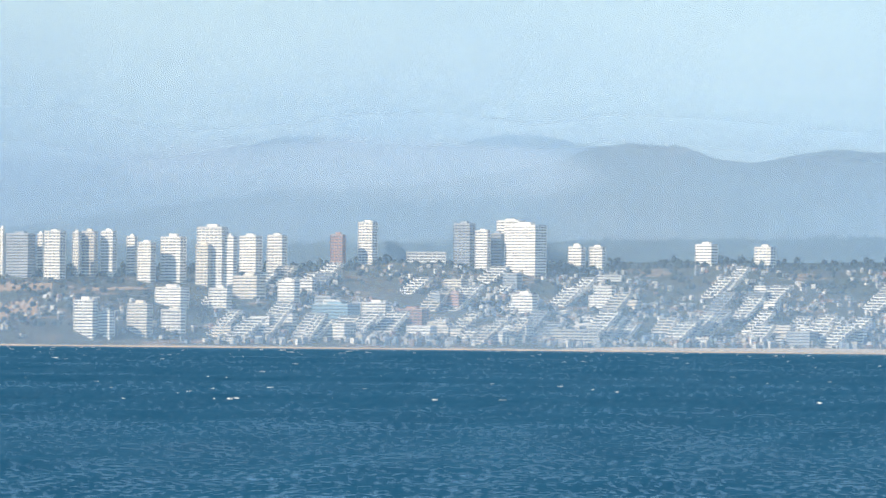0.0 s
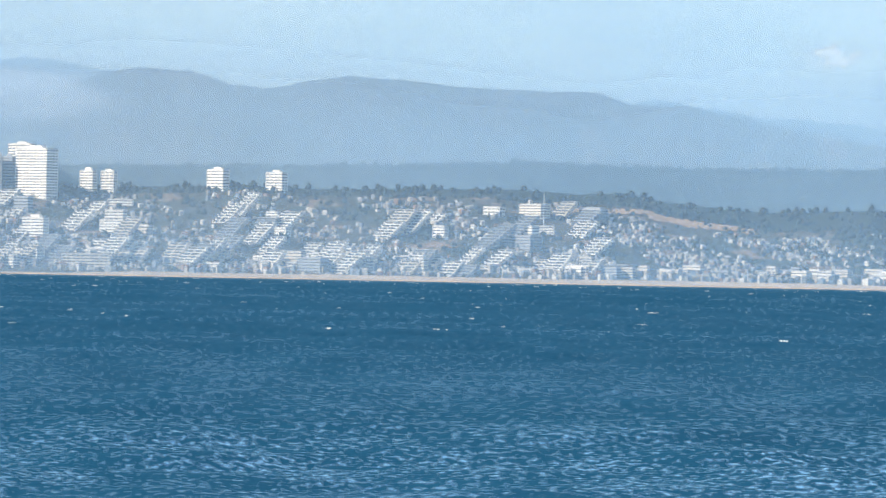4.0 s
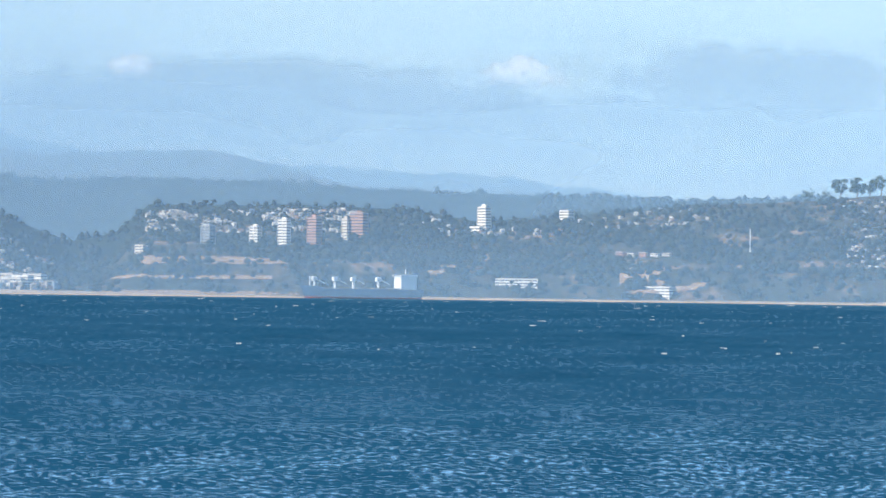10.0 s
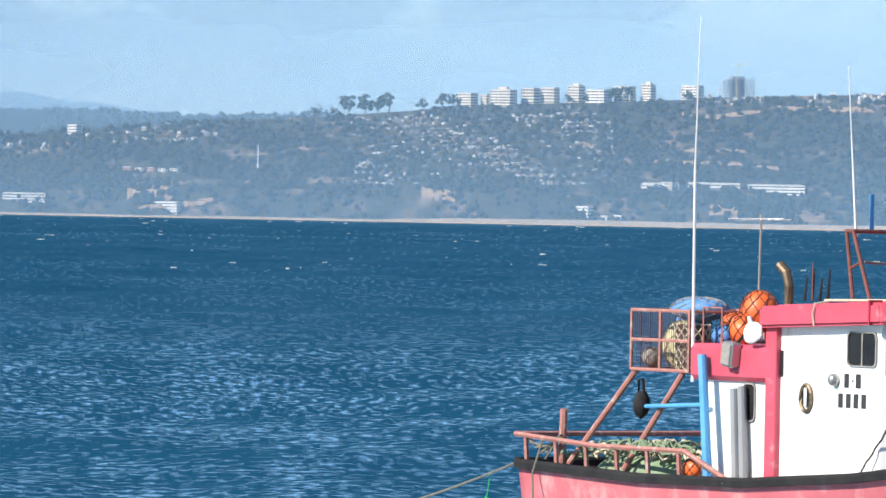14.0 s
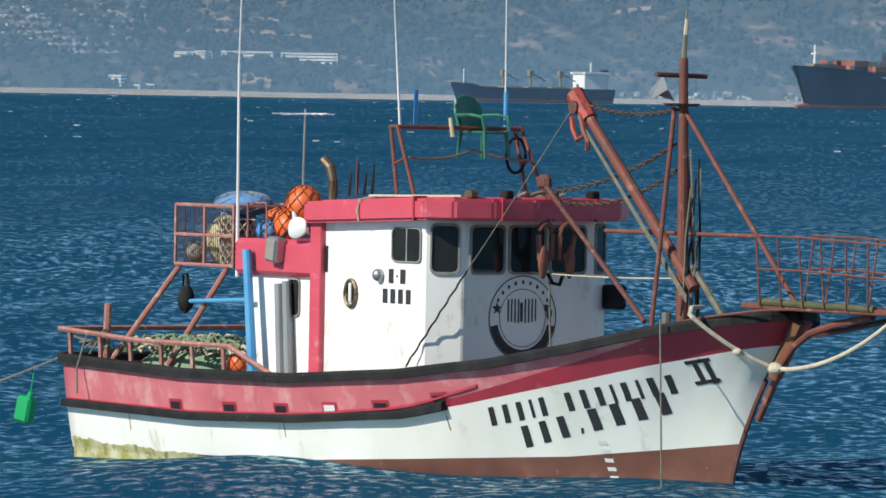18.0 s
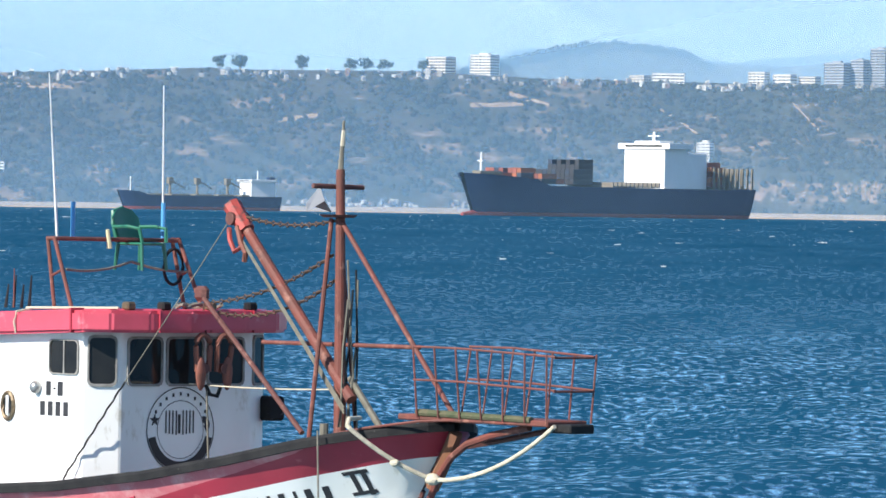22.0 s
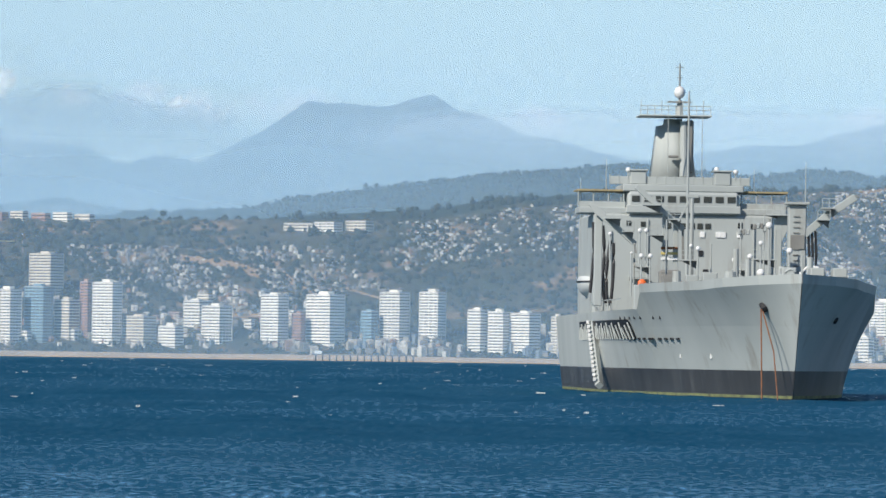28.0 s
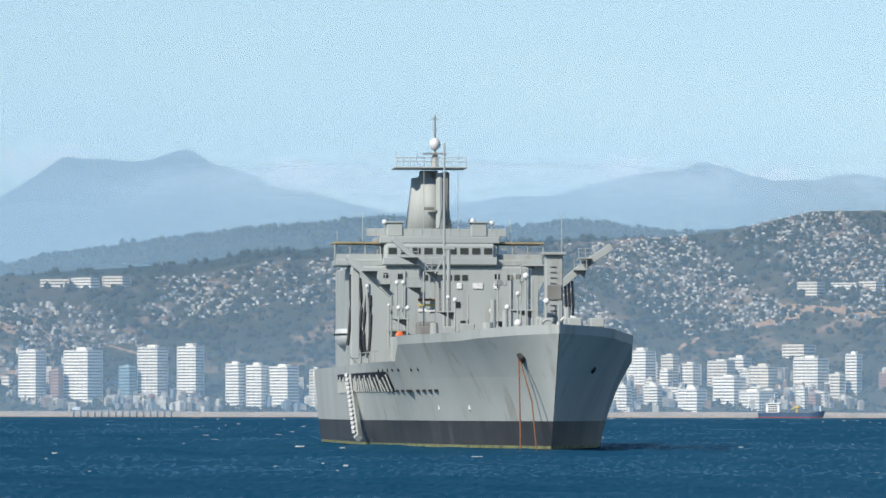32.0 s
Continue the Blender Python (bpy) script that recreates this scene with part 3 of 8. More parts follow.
def stand(u, v):
    """Where the ground over the shore shows at that height: distance and height."""
    ts = np.linspace(0.03, 1.0, 120)
    rr = SHORE + (RIDGE - SHORE) * ts
    seen = (ground_z(np.full_like(ts, u), ts) - EYE) / rr / TICK
    k = int(np.argmax(seen >= v)) if (seen >= v).any() else len(ts) - 1
    return rr[k], float(ground_z(u, ts[k]))


def tower(u0, u1, low, high, style="w", turn=35.0, floors=None, sink=0.0, deep=0.7):
    """An apartment block: dark window bands behind proud floor slabs and piers, parapet and roof house."""
    u = (u0 + u1) / 2
    r, z0 = stand(u, low)
    base_v = (z0 - EYE) / r / TICK
    if base_v > low + 3 or r > RIDGE - 2:
        z0 = min(z0, raise_by(low, r))
    z1 = raise_by(high, r)
    h = max(z1 - z0, 2.0)
    wide = (u1 - u0) * TICK * r
    if wide > 3.2 * h:
        turn, deep = turn * 0.25, min(deep, 4.0 / wide)
    c, s = math.cos(radians(turn)), abs(math.sin(radians(turn)))
    w = wide / (c + deep * s)
    d = w * deep
    root = empty("apartment_tower" if h > 11 else "apartment_block", Matrix.Translation(at(u, r + 2 + d / 2, z0)) @ Matrix.Rotation(-u * TICK + radians(turn), 4, "Z"))
    storey = h / floors if floors else 2.0
    n = max(2, int(round(h / storey)))
    storey = h / n
    part("wall", box(-w / 2 + 0.12, w / 2 - 0.12, -d / 2 + 0.12, d / 2 - 0.12, -3, h), PANE, root, "dark glazed storeys")
    slabs = bmesh.new()
    for i in range(n + 1):
        zc = i * storey
        box(-w / 2, w / 2, -d / 2, d / 2, zc - storey * 0.28, zc + storey * 0.30, bm=slabs)
    part("balcony", slabs, WALLS[style], root, "pale concrete balcony bands")
    piers = bmesh.new()
    count = max(2, int(w / 3.0))
    for i in range(count + 1):
        x = -w / 2 + w * i / count
        for y in (-d / 2, d / 2):
            box(x - 0.2, x + 0.2, y - 0.06, y + 0.06, -3, h, bm=piers)
    count = max(2, int(d / 2.4))
    for i in range(count + 1):
        y = -d / 2 + d * i / count
        for x in (-w / 2, w / 2):
            box(x - 0.06, x + 0.06, y - 0.42, y + 0.42, -3, h, bm=piers)
    part("pier", piers, WALLS[style], root)
    part("roof", box(-w / 2 - 0.1, w / 2 + 0.1, -d / 2 - 0.1, d / 2 + 0.1, h, h + 0.35), FLAT_ROOF, root)
    if h > 11:
        part("roof_house", box(-w * 0.18, w * 0.22, -d * 0.2, d * 0.25, h + 0.35, h + 1.6 + (u % 7) * 0.15), WALLS[style], root)
    words = {"w": "white", "c": "cream", "g": "grey", "r": "brown-red", "b": "blue-grey glazed"}[style]
    kind = "tall" if h > 18 else "mid-rise" if h > 11 else "low"
    return tagged(root, "%s %s apartment building with balcony bands above the bay" % (kind, words), "building", "buildings across the bay")


def row_of(table, styles, turn=35.0, deep=0.7, split=True):
    for i in range(0, len(table), 4):
        u0, u1, low, high = table[i:i + 4]
        pieces = int((u1 - u0) / (2.2 * max(high - low, 6))) if split else 0
        if pieces > 1:  # a long row of separate blocks
            step = (u1 - u0) / pieces
            for k in range(pieces):
                tone = "wcwcrcw"[(i + k * 5 + k * k) % 7]
                tower(u0 + step * k + 1, u0 + step * (k + 1) - 2 - (k * 7 + i) % 4, low - 1, low + (high - low) * (0.75 + 0.25 * ((k * 37 + i) % 5) / 4), tone, turn=turn + ((k * 11) % 9 - 4), deep=0.55)
            continue
        tower(*table[i:i + 4], style=styles[(i // 4) % len(styles)], turn=turn + ((i * 37) % 13 - 6), deep=deep)


row_of([-783, -775, 111, 195, -773, -721, 109, 186, -717, -705, 121, 186, -705, -667, 107, 191, -655, -641, 112, 190, -639, -611, 112, 191, -605, -577, 113, 192, -559, -541, 128, 183, -540, -508, 103, 173, -499, -454, 104, 183, -435, -380, 97, 201, -437, -408, 96, 170, -394, -364, 97, 185, -360, -320, 115, 186, -311, -276, 109, 188, -199, -172, 132, 190, -150, -116, 146, 213, 19, 56, 141, 212, 57, 84, 130, 200, 85, 109, 132, 195, 95, 146, 140, 218, 109, 183, 124, 210, 222, 252, 133, 173, 259, 288, 132, 173], "wgwwwcwwwwwcwwwrwgwgwwww", -38, 0.38)
row_of([447, 486, 142, 179, 551, 589, 145, 176, -652, -609, -1, 70, -612, -579, 0, 50, -557, -512, 6, 65, -497, -454, 14, 54, -508, -448, 59, 94, -413, -373, 55, 93, -371, -313, 75, 115, -291, -253, 66, 108, -143, -90, 30, 71, -230, -146, 17, 67, -83, -23, 28, 60, -18, 2, 57, 87, 5, 37, 59, 89, 122, 169, 50, 88, 193, 278, -1, 26, -64, 6, 139, 161], "wwwwcwwwcwwbrgrwcw", -34, 0.45)
row_of([1975, 2001, 77, 114, 2061, 2083, 77, 114, 2111, 2134, 78, 126, 2163, 2189, 79, 130, 2224, 2239, 92, 129, 2239, 2271, 91, 140, 2464, 2488, 108, 153, 2451, 2476, 106, 118, 2610, 2635, 129, 149, 1859, 1881, 58, 78], "gwwrcrwwwc", -36)
row_of([2498, 2573, 7, 27, 2709, 2811, 69, 77, 2758, 2823, -5, 16, 3297, 3334, 195, 219, 3339, 3354, 198, 217, 3356, 3403, 196, 226, 3411, 3443, 203, 230, 3445, 3478, 211, 231, 3493, 3523, 214, 236, 3525, 3571, 202, 229, 3575, 3613, 218, 236, 3623, 3648, 225, 241, 3693, 3733, 228, 240, 3507, 3547, 2, 22, 3548, 3602, -4, 8, 3626, 3656, 53, 64, 3661, 3691, 54, 68], "wcwccccccwccwww", -32)
row_of([3628, 3693, 54, 66, 3709, 3800, 54, 68, 3815, 3915, 49, 67], "www", -20, split=False)
row_of([4658, 4710, 245, 265, 4736, 4787, 241, 270, 5362, 5408, 225, 265, 5409, 5441, 241, 271, 5443, 5479, 246, 291, 5139, 5169, 79, 121, 5619, 5819, 63, 98, 5519, 5619, 74, 97, 5018, 5056, 224, 238, 5058, 5116, 224, 242, 5228, 5266, 227, 247, 5271, 5361, 227, 243, 5580, 5650, 232, 248, 5715, 5755, 221, 248, 5760, 5815, 220, 248, 5818, 5875, 231, 248, 5758, 5788, 104, 122, 5828, 5853, 104, 121], "cwgggwcccwwcccwwww", -30)
row_of([6017, 6048, 229, 277, 6065, 6097, 230, 278, 6336, 6374, 232, 279, 6180, 6208, 128, 180, 5978, 6044, 125, 140, 6116, 6166, 16, 104, 6169, 6204, 20, 93, 6206, 6256, 13, 100, 6233, 6262, 76, 141, 6267, 6291, 54, 129, 6293, 6343, 5, 132, 6320, 6392, 88, 156, 6348, 6383, 48, 128, 6386, 6434, 7, 106, 6447, 6507, 90, 170, 6439, 6489, 12, 112, 6492, 6536, 19, 89, 6537, 6558, 22, 122, 6559, 6611, 8, 121, 6614, 6672, 8, 62, 6720, 6763, 41, 91, 6752, 6806, 14, 82, 6857, 6905, 14, 104, 6913, 6935, 15, 71], "wwcwcwcwcwcbcwcbcrwcwwwr", -40)
row_of([6937, 7005, 15, 105, 7067, 7120, 17, 111, 7137, 7184, 16, 112, 6262, 6290, 12, 46, 6676, 6720, 7, 45, 5852, 5980, 233, 249, 6112, 6212, 234, 249, 6217, 6302, 231, 246, 6372, 6562, 228, 244], "wwwcwcccw", -36)
row_of([7034, 7064, 15, 77, 7223, 7257, 5, 82, 7259, 7297, 2, 79, 7299, 7351, 2, 77, 7371, 7393, 2, 72, 7908, 7941, -2, 43, 7933, 7983, 38, 106, 7993, 8023, 38, 98, 8027, 8063, 38, 83, 8023, 8073, -2, 38, 8075, 8123, 38, 88, 8085, 8143, 7, 60, 8148, 8198, 29, 79, 8123, 8193, 1, 34, 8207, 8265, 89, 117, 8227, 8288, 29, 93, 8292, 8318, 19, 64, 8319, 8347, 29, 101, 8234, 8282, 201, 228, 8292, 8390, 213, 230, 6894, 7058, 214, 236], "bwwwcwwcwwcwcwcwcwccc", -36)

g = random.Random(12)


def terrace(u, v, wide, levels, style, lean=1.0):
    """Stepped flats that climb the slope, each storey set back from the one below."""
    r, z = stand(u, v)
    w, step = wide * TICK * r, 1.9
    root = empty("terraced_flats", Matrix.Translation(at(u, r + 1, z)) @ Matrix.Rotation(-u * TICK - 0.5, 4, "Z"), "stepped %s terraced flats climbing the slope" % {"w": "white", "c": "cream", "g": "grey"}[style], "building", "terraced flats")
    for k in range(levels):
        x, y = lean * k * 1.15, k * 1.5
        part("storey", box(x - w / 2 + 0.1, x + w / 2 - 0.1, y + 0.5, y + 5.0, k * step - 1.2, k * step + step), PANE, root)
        bm = box(x - w / 2, x + w / 2, y - 0.2, y + 5.2, k * step - 0.35, k * step + 0.62)
        for side in (-1, 0, 1):
            box(x + side * w / 2 - 0.16, x + side * w / 2 + 0.16, y - 0.15, y + 5.0, k * step - 1.2, k * step + step, bm=bm)
        part("parapet", bm, WALLS[style], root)
    part("roof", box(lean * levels * 1.15 - w / 2, lean * levels * 1.15 + w / 2, levels * 1.5 - 1.5, levels * 1.5 + 4, levels * step - 0.2, levels * step + 0.2), FLAT_ROOF, root)


for i in range(170):  # terraced flats and plain blocks on the hillside
    u, v = g.uniform(-420, 1130), g.choice((g.uniform(-2, 20), g.uniform(4, 112)))
    if v > height_at(NEAR, u) - 22:
        continue
    if i % 5 < 3:
        terrace(u, v, g.uniform(18, 40), g.randint(3, 9), g.choice("wwcwg"), g.uniform(0.5, 1.5))
    else:
        w, h = g.uniform(20, 60), g.uniform(10, 30)
        tower(u, u + w, v, v + h, g.choice("wwcwwgc"), -36 + g.uniform(-8, 8), deep=g.uniform(0.35, 0.7))
for i in range(34):  # low blocks behind the beach
    u = g.uniform(1050, 1700)
    w, h = g.uniform(16, 44), g.uniform(8, 18)
    tower(u, u + w, g.uniform(-2, 14), 8 + h, g.choice("wcwcg"), -36 + g.uniform(-8, 8), deep=0.4)
for i in range(26):  # flats behind the seafront
    u, v = g.uniform(7880, 8400), g.uniform(-2, 62)
    w, h = g.uniform(18, 40), g.uniform(16, 42)
    tower(u, u + w, v, v + h, g.choice("wwcwcr"), -36 + g.uniform(-8, 8), deep=g.uniform(0.5, 0.9))
for i in range(24):
    u, v = g.uniform(5860, 6900), g.uniform(8, 95)
    w, h = g.uniform(16, 36), g.uniform(10, 24)
    tower(u, u + w, v, v + h, g.choice("wwcgcr"), -36 + g.uniform(-8, 8), deep=g.uniform(0.5, 0.9))

# ---- small houses and trees, past counting ----
HOUSES = island_material("small_houses", [(0.60, 0.56, 0.49), (0.40, 0.35, 0.28), (0.30, 0.28, 0.26), (0.66, 0.62, 0.54), (0.30, 0.19, 0.13), (0.26, 0.24, 0.21), (0.50, 0.46, 0.39), (0.17, 0.155, 0.14), (0.21, 0.25, 0.29), (0.42, 0.38, 0.32)])


TIN_ROOFS = island_material("tin_roofed_houses", [(0.20, 0.19, 0.18), (0.62, 0.58, 0.50), (0.30, 0.27, 0.23), (0.16, 0.16, 0.17), (0.36, 0.31, 0.25), (0.24, 0.17, 0.13), (0.46, 0.42, 0.36), (0.22, 0.22, 0.22)])


def houses(name, label, u0, u1, t0, t1, count, size, seed, tall=(0.6, 1.3), gaps=0.35, mat=HOUSES, streets=0):
    g = np.random.default_rng(seed)
    verts, faces = [], []
    while len(verts) < count * 10:
        u, t = g.uniform(u0, u1), t0 + (t1 - t0) * g.uniform(0, 1)
        if streets:  # in rows along the contour, each a little uneven
            t = t0 + (t1 - t0) * (round((t - t0) / (t1 - t0) * streets) + 0.08 * math.sin(u / 40.0) + g.uniform(-0.3, 0.3)) / streets
        if rough_noise(u + 400 * t, 45.0, seed + 1) + 0.9 < gaps * g.uniform(0.2, 3.2):
            continue
        r = SHORE + (RIDGE - SHORE) * t
        z = float(ground_z(u, t)) - 0.3
        w, d, h = g.uniform(0.7, 1.4) * size, g.uniform(0.7, 1.3) * size, g.uniform(*tall) * size
        ridge = h + (0.0 if g.uniform() < 0.35 else 0.3 * size)
        a = -u * TICK + g.normal(0.5, 0.35)
        c, s = math.cos(a), math.sin(a)
        k, p = len(verts), at(u, r, z)
        for x, y, zz in ((-w, -d, 0), (w, -d, 0), (w, d, 0), (-w, d, 0), (-w, -d, h), (w, -d, h), (w, d, h), (-w, d, h), (-w, 0, ridge), (w, 0, ridge)):
            verts.append((p.x + (x * c - y * s) / 2, p.y + (x * s + y * c) / 2, p.z + zz))
        for f in ((0, 1, 5, 4), (2, 3, 7, 6), (1, 2, 6, 9, 5), (3, 0, 4, 8, 7), (4, 5, 9, 8), (6, 7, 8, 9)):
            faces.append(tuple(k + i for i in f))
    return tagged(new(name, mesh_of(name, verts, faces, mat)), label, "houses", kind="stuff")


houses("hillside_houses", "white and brown houses crowding the steep hillside", -380, 1130, 0.06, 0.96, 1500, 2.4, 31, (0.6, 1.3))
houses("cliff_houses", "a few houses under the tower cliff", -780, -380, 0.06, 0.5, 120, 2.6, 30)
houses("beach_houses", "low pale houses behind the beach", -400, 1720, 0.05, 0.16, 520, 3.0, 32, (0.7, 1.8))
houses("valley_houses", "small white houses in the valley above the beach", 1100, 1720, 0.08, 0.85, 900, 2.3, 33)
houses("upper_houses", "dense white houses on the plateau", 1880, 2270, 0.62, 0.99, 420, 2.6, 34)
houses("ridge_houses", "white houses strung along the wooded ridge", 2300, 2900, 0.75, 0.98, 90, 2.6, 35)
houses("slope_houses", "low tin-roofed houses in rows on the slope", 3110, 3575, 0.20, 0.94, 900, 2.0, 36, (0.4, 0.8), 0.5, TIN_ROOFS, 12)
houses("plateau_houses", "small houses along the edge of the plateau", 3700, 6100, 0.93, 0.99, 260, 2.6, 37)
houses("town_houses", "small houses between the apartment towers", 5850, 7000, 0.10, 0.5, 760, 2.8, 38)
houses("barrio_houses", "small coloured houses spread over the hill", 6500, 7130, 0.5, 0.8, 560, 2.1, 39, mat=TIN_ROOFS)
houses("flats_houses", "low buildings behind the seafront", 6900, 8500, 0.06, 0.25, 620, 3.4, 40, (0.8, 2.0))
houses("far_hill_houses", "dense small houses covering the hill", 7780, 8500, 0.48, 1.0, 2700, 1.6, 41, (0.5, 1.0), 0.35)
houses("beach_kiosks", "low white kiosks and parked vans behind the beach", 4330, 4960, 0.045, 0.075, 110, 2.6, 43, (0.6, 1.1), 0.1)
houses("mid_hill_houses", "small houses on the hill behind the ship", 7100, 7700, 0.7, 0.98, 900, 1.8, 42, (0.5, 1.0), 0.35)

LEAVES = island_material("tree_clumps", [(0.020, 0.028, 0.019), (0.030, 0.037, 0.025), (0.016, 0.024, 0.017), (0.042, 0.044, 0.030), (0.024, 0.032, 0.021)], 0.95)
ICO = bmesh.new()
bmesh.ops.create_icosphere(ICO, subdivisions=1, radius=1.0)
ICO_V = np.array([v.co[:] for v in ICO.verts])
ICO_F = np.array([[v.index for v in f.verts] for f in ICO.faces])
ICO.free()


def clumps(name, label, spots, size, seed, squash=0.85):
    g = np.random.default_rng(seed)
    n = len(spots)
    k = len(ICO_V)
    sizes = size * g.uniform(0.55, 1.45, n)
    shape = ICO_V[None] * g.uniform(0.72, 1.25, (n, k, 1)) * sizes[:, None, None]
    shape[:, :, 2] *= squash * g.uniform(0.8, 1.3, (n, 1))
    co = shape + np.array(spots)[:, None, :] + np.stack([np.zeros(n), np.zeros(n), sizes * 0.5], -1)[:, None, :]
    faces = (ICO_F[None] + (np.arange(n) * k)[:, None, None]).reshape(-1, 3)
    me = bpy.data.meshes.new(name)
    me.vertices.add(n * k)
    me.vertices.foreach_set("co", co.reshape(-1).astype(np.float32))
    me.loops.add(faces.size)
    me.loops.foreach_set("vertex_index", faces.reshape(-1).astype(np.int32))
    me.polygons.add(len(faces))
    me.polygons.foreach_set("loop_start", np.arange(0, faces.size, 3, dtype=np.int32))
    me.materials.append(LEAVES)
    me.update(calc_edges=True)
    return tagged(new(name, me), label, "trees", kind="stuff")


def scatter(count, u0, u1, t0, t1, seed, patch=60.0, level=0.0):
    g = np.random.default_rng(seed)
    u, t = g.uniform(u0, u1, count * 3), g.uniform(t0, t1, count * 3)
    keep = rough_noise(u + 500 * t, patch, seed + 50) + g.normal(0, 0.6, u.shape) > level
    u, t = u[keep][:count], t[keep][:count]
    r = SHORE + (RIDGE - SHORE) * t
    return np.stack([r * np.sin(u * TICK), r * np.cos(u * TICK), ground_z(u, t)], -1)


def crest(count, u0, u1, profile, r, seed):
    g = np.random.default_rng(seed)
    u = g.uniform(u0, u1, count)
    rr = r - g.uniform(0, 6, count)
    return np.stack([rr * np.sin(u * TICK), rr * np.cos(u * TICK), raise_by(height_at(profile, u), r) - 1.4], -1)


clumps("hillside_trees", "dark trees between the hillside houses", scatter(1500, -780, 1750, 0.06, 0.98, 61), 1.5, 71)
clumps("valley_woods", "dark scrub and trees in the valley", scatter(1600, 1600, 2700, 0.2, 0.98, 62, level=-0.4), 2.0, 72)
clumps("cliff_woods", "dark trees on the coastal slope", scatter(2600, 2300, 4200, 0.08, 0.98, 63, level=-0.3), 1.9, 73)
clumps("garden_trees", "dark garden trees between the rows of houses", np.concatenate([scatter(420, 3100, 3580, 0.16, 0.96, 104, 30.0, 0.1), scatter(500, 7700, 8600, 0.45, 0.98, 105, 30.0, 0.3)]), 1.7, 106)
clumps("slope_scrub", "dry scrub on the long slope", scatter(4500, 3550, 6200, 0.1, 0.98, 64, level=-0.3), 1.8, 74)
clumps("town_trees", "trees along the seafront and in the town", scatter(1200, 5200, 8500, 0.05, 0.3, 65), 1.6, 75)
clumps("hill_scrub", "trees and scrub on the hills", scatter(3000, 6100, 8600, 0.3, 0.98, 66, level=-0.3), 1.7, 76)
clumps("ridge_pines", "dark trees along the wooded ridge", np.concatenate([crest(1500, -900, 3000, FOREST, WOOD, 67), crest(900, 6700, 8600, FOREST, WOOD, 68)]), 1.5, 77, 1.2)

clumps("valley_groves", "dense dark groves in the folds of the coastal slope", scatter(2600, 1560, 3130, 0.07, 0.98, 81, 42.0, 0.7), 2.5, 91)
clumps("slope_groves", "dark groves and bushes in the gullies of the long slope", scatter(3600, 3550, 6600, 0.07, 0.96, 82, 38.0, 0.8), 2.4, 92)
clumps("hill_groves", "dark groves on the hills behind the town", scatter(2400, 6050, 8700, 0.28, 0.97, 83, 45.0, 0.8), 2.4, 93)
clumps("town_groves", "dark trees between the hillside flats", scatter(1300, -780, 1750, 0.08, 0.97, 84, 40.0, 0.9), 1.9, 94)
clumps("seafront_trees", "row of trees behind the beach", scatter(700, 4900, 8650, 0.035, 0.10, 85), 1.5, 95)
clumps("cliff_bushes", "dark trees and bushes hanging on the sea cliffs", np.concatenate([scatter(900, 1790, 4250, 0.045, 0.15, 101, 30.0, 0.2), scatter(500, 5200, 6120, 0.045, 0.16, 102, 26.0, 0.3)]), 2.1, 103)
clumps("wood_edge_trees", "tall dark trees along the foot of the wooded ridge", crest(700, -900, 2300, NEAR, RIDGE, 86), 1.7, 96, 1.2)


def wood_spots(count, u0, u1, seed):
    g = np.random.default_rng(seed)
    u, t = g.uniform(u0, u1, count), g.uniform(0.05, 1.0, count)
    r = RIDGE - 6 + (WOOD - RIDGE + 6) * t
    low = ground_z(u, np.ones_like(u)) - 5
    z = low + (raise_by(height_at(FOREST, u), WOOD) - low) * t ** 0.7
    return np.stack([r * np.sin(u * TICK), r * np.cos(u * TICK), z], -1)


clumps("forest_canopy", "dark pine canopy covering the ridge", np.concatenate([wood_spots(3600, -900, 3100, 87), wood_spots(1500, 6600, 8700, 88)]), 2.0, 97, 1.1)
clumps("hilltop_trees", "scattered dark trees along the dry hilltops", np.concatenate([crest(170, 4720, 5160, HILL, 4825, 89), crest(120, 5480, 6150, HILL, 4825, 90), crest(60, 6400, 6600, HILL, 4825, 98)]), 1.7, 99, 1.1)

# ---- ships in the bay ----
def lofted(length, profile_x, deck, wl, dk, stem, power, levels, rows_each, stations=28, keel=-1.2):
    """Both sides of a hull: for each band between two levels an array of points. Levels are functions of the share of length."""
    bands = []
    ss = np.linspace(0, 1, stations) ** 0.85
    for lo, hi in zip(levels, levels[1:]):
        pts = []
        for s in ss:
            line = []
            for k in range(rows_each + 1):
                z = lo(s) + (hi(s) - lo(s)) * k / rows_each
                d = deck(s)
                q = max(z, 0) / d
                half = wl(s) + (dk(s) - wl(s)) * q ** power(s)
                if z < 0:
                    half = wl(s) * (1 + 0.5 * z / abs(keel) * 0.9)
                line.append((s * stem(z), half, z))
            pts.append(line)
        bands.append(np.array(pts))
    return bands


def band_bmesh(points, both=True, close_stern=True, thick=0.0):
    bm = bmesh.new()
    n, k = points.shape[:2]
    for side in ((-1, 1) if both else (-1,)):
        vs = [[bm.verts.new((p[0], p[1] * side, p[2])) for p in row] for row in points]
        for i in range(n - 1):
            for j in range(k - 1):
                q = (vs[i][j], vs[i + 1][j], vs[i + 1][j + 1], vs[i][j + 1])
                bm.faces.new(q if side < 0 else q[::-1])
    if close_stern and both:
        row = points[0]
        a = [bm.verts.new((p[0], -p[1], p[2])) for p in row]
        b = [bm.verts.new((p[0], p[1], p[2])) for p in row]
        for j in range(k - 1):
            bm.faces.new((a[j], a[j + 1], b[j + 1], b[j]))
    bmesh.ops.remove_doubles(bm, verts=bm.verts, dist=0.001)
    return bm


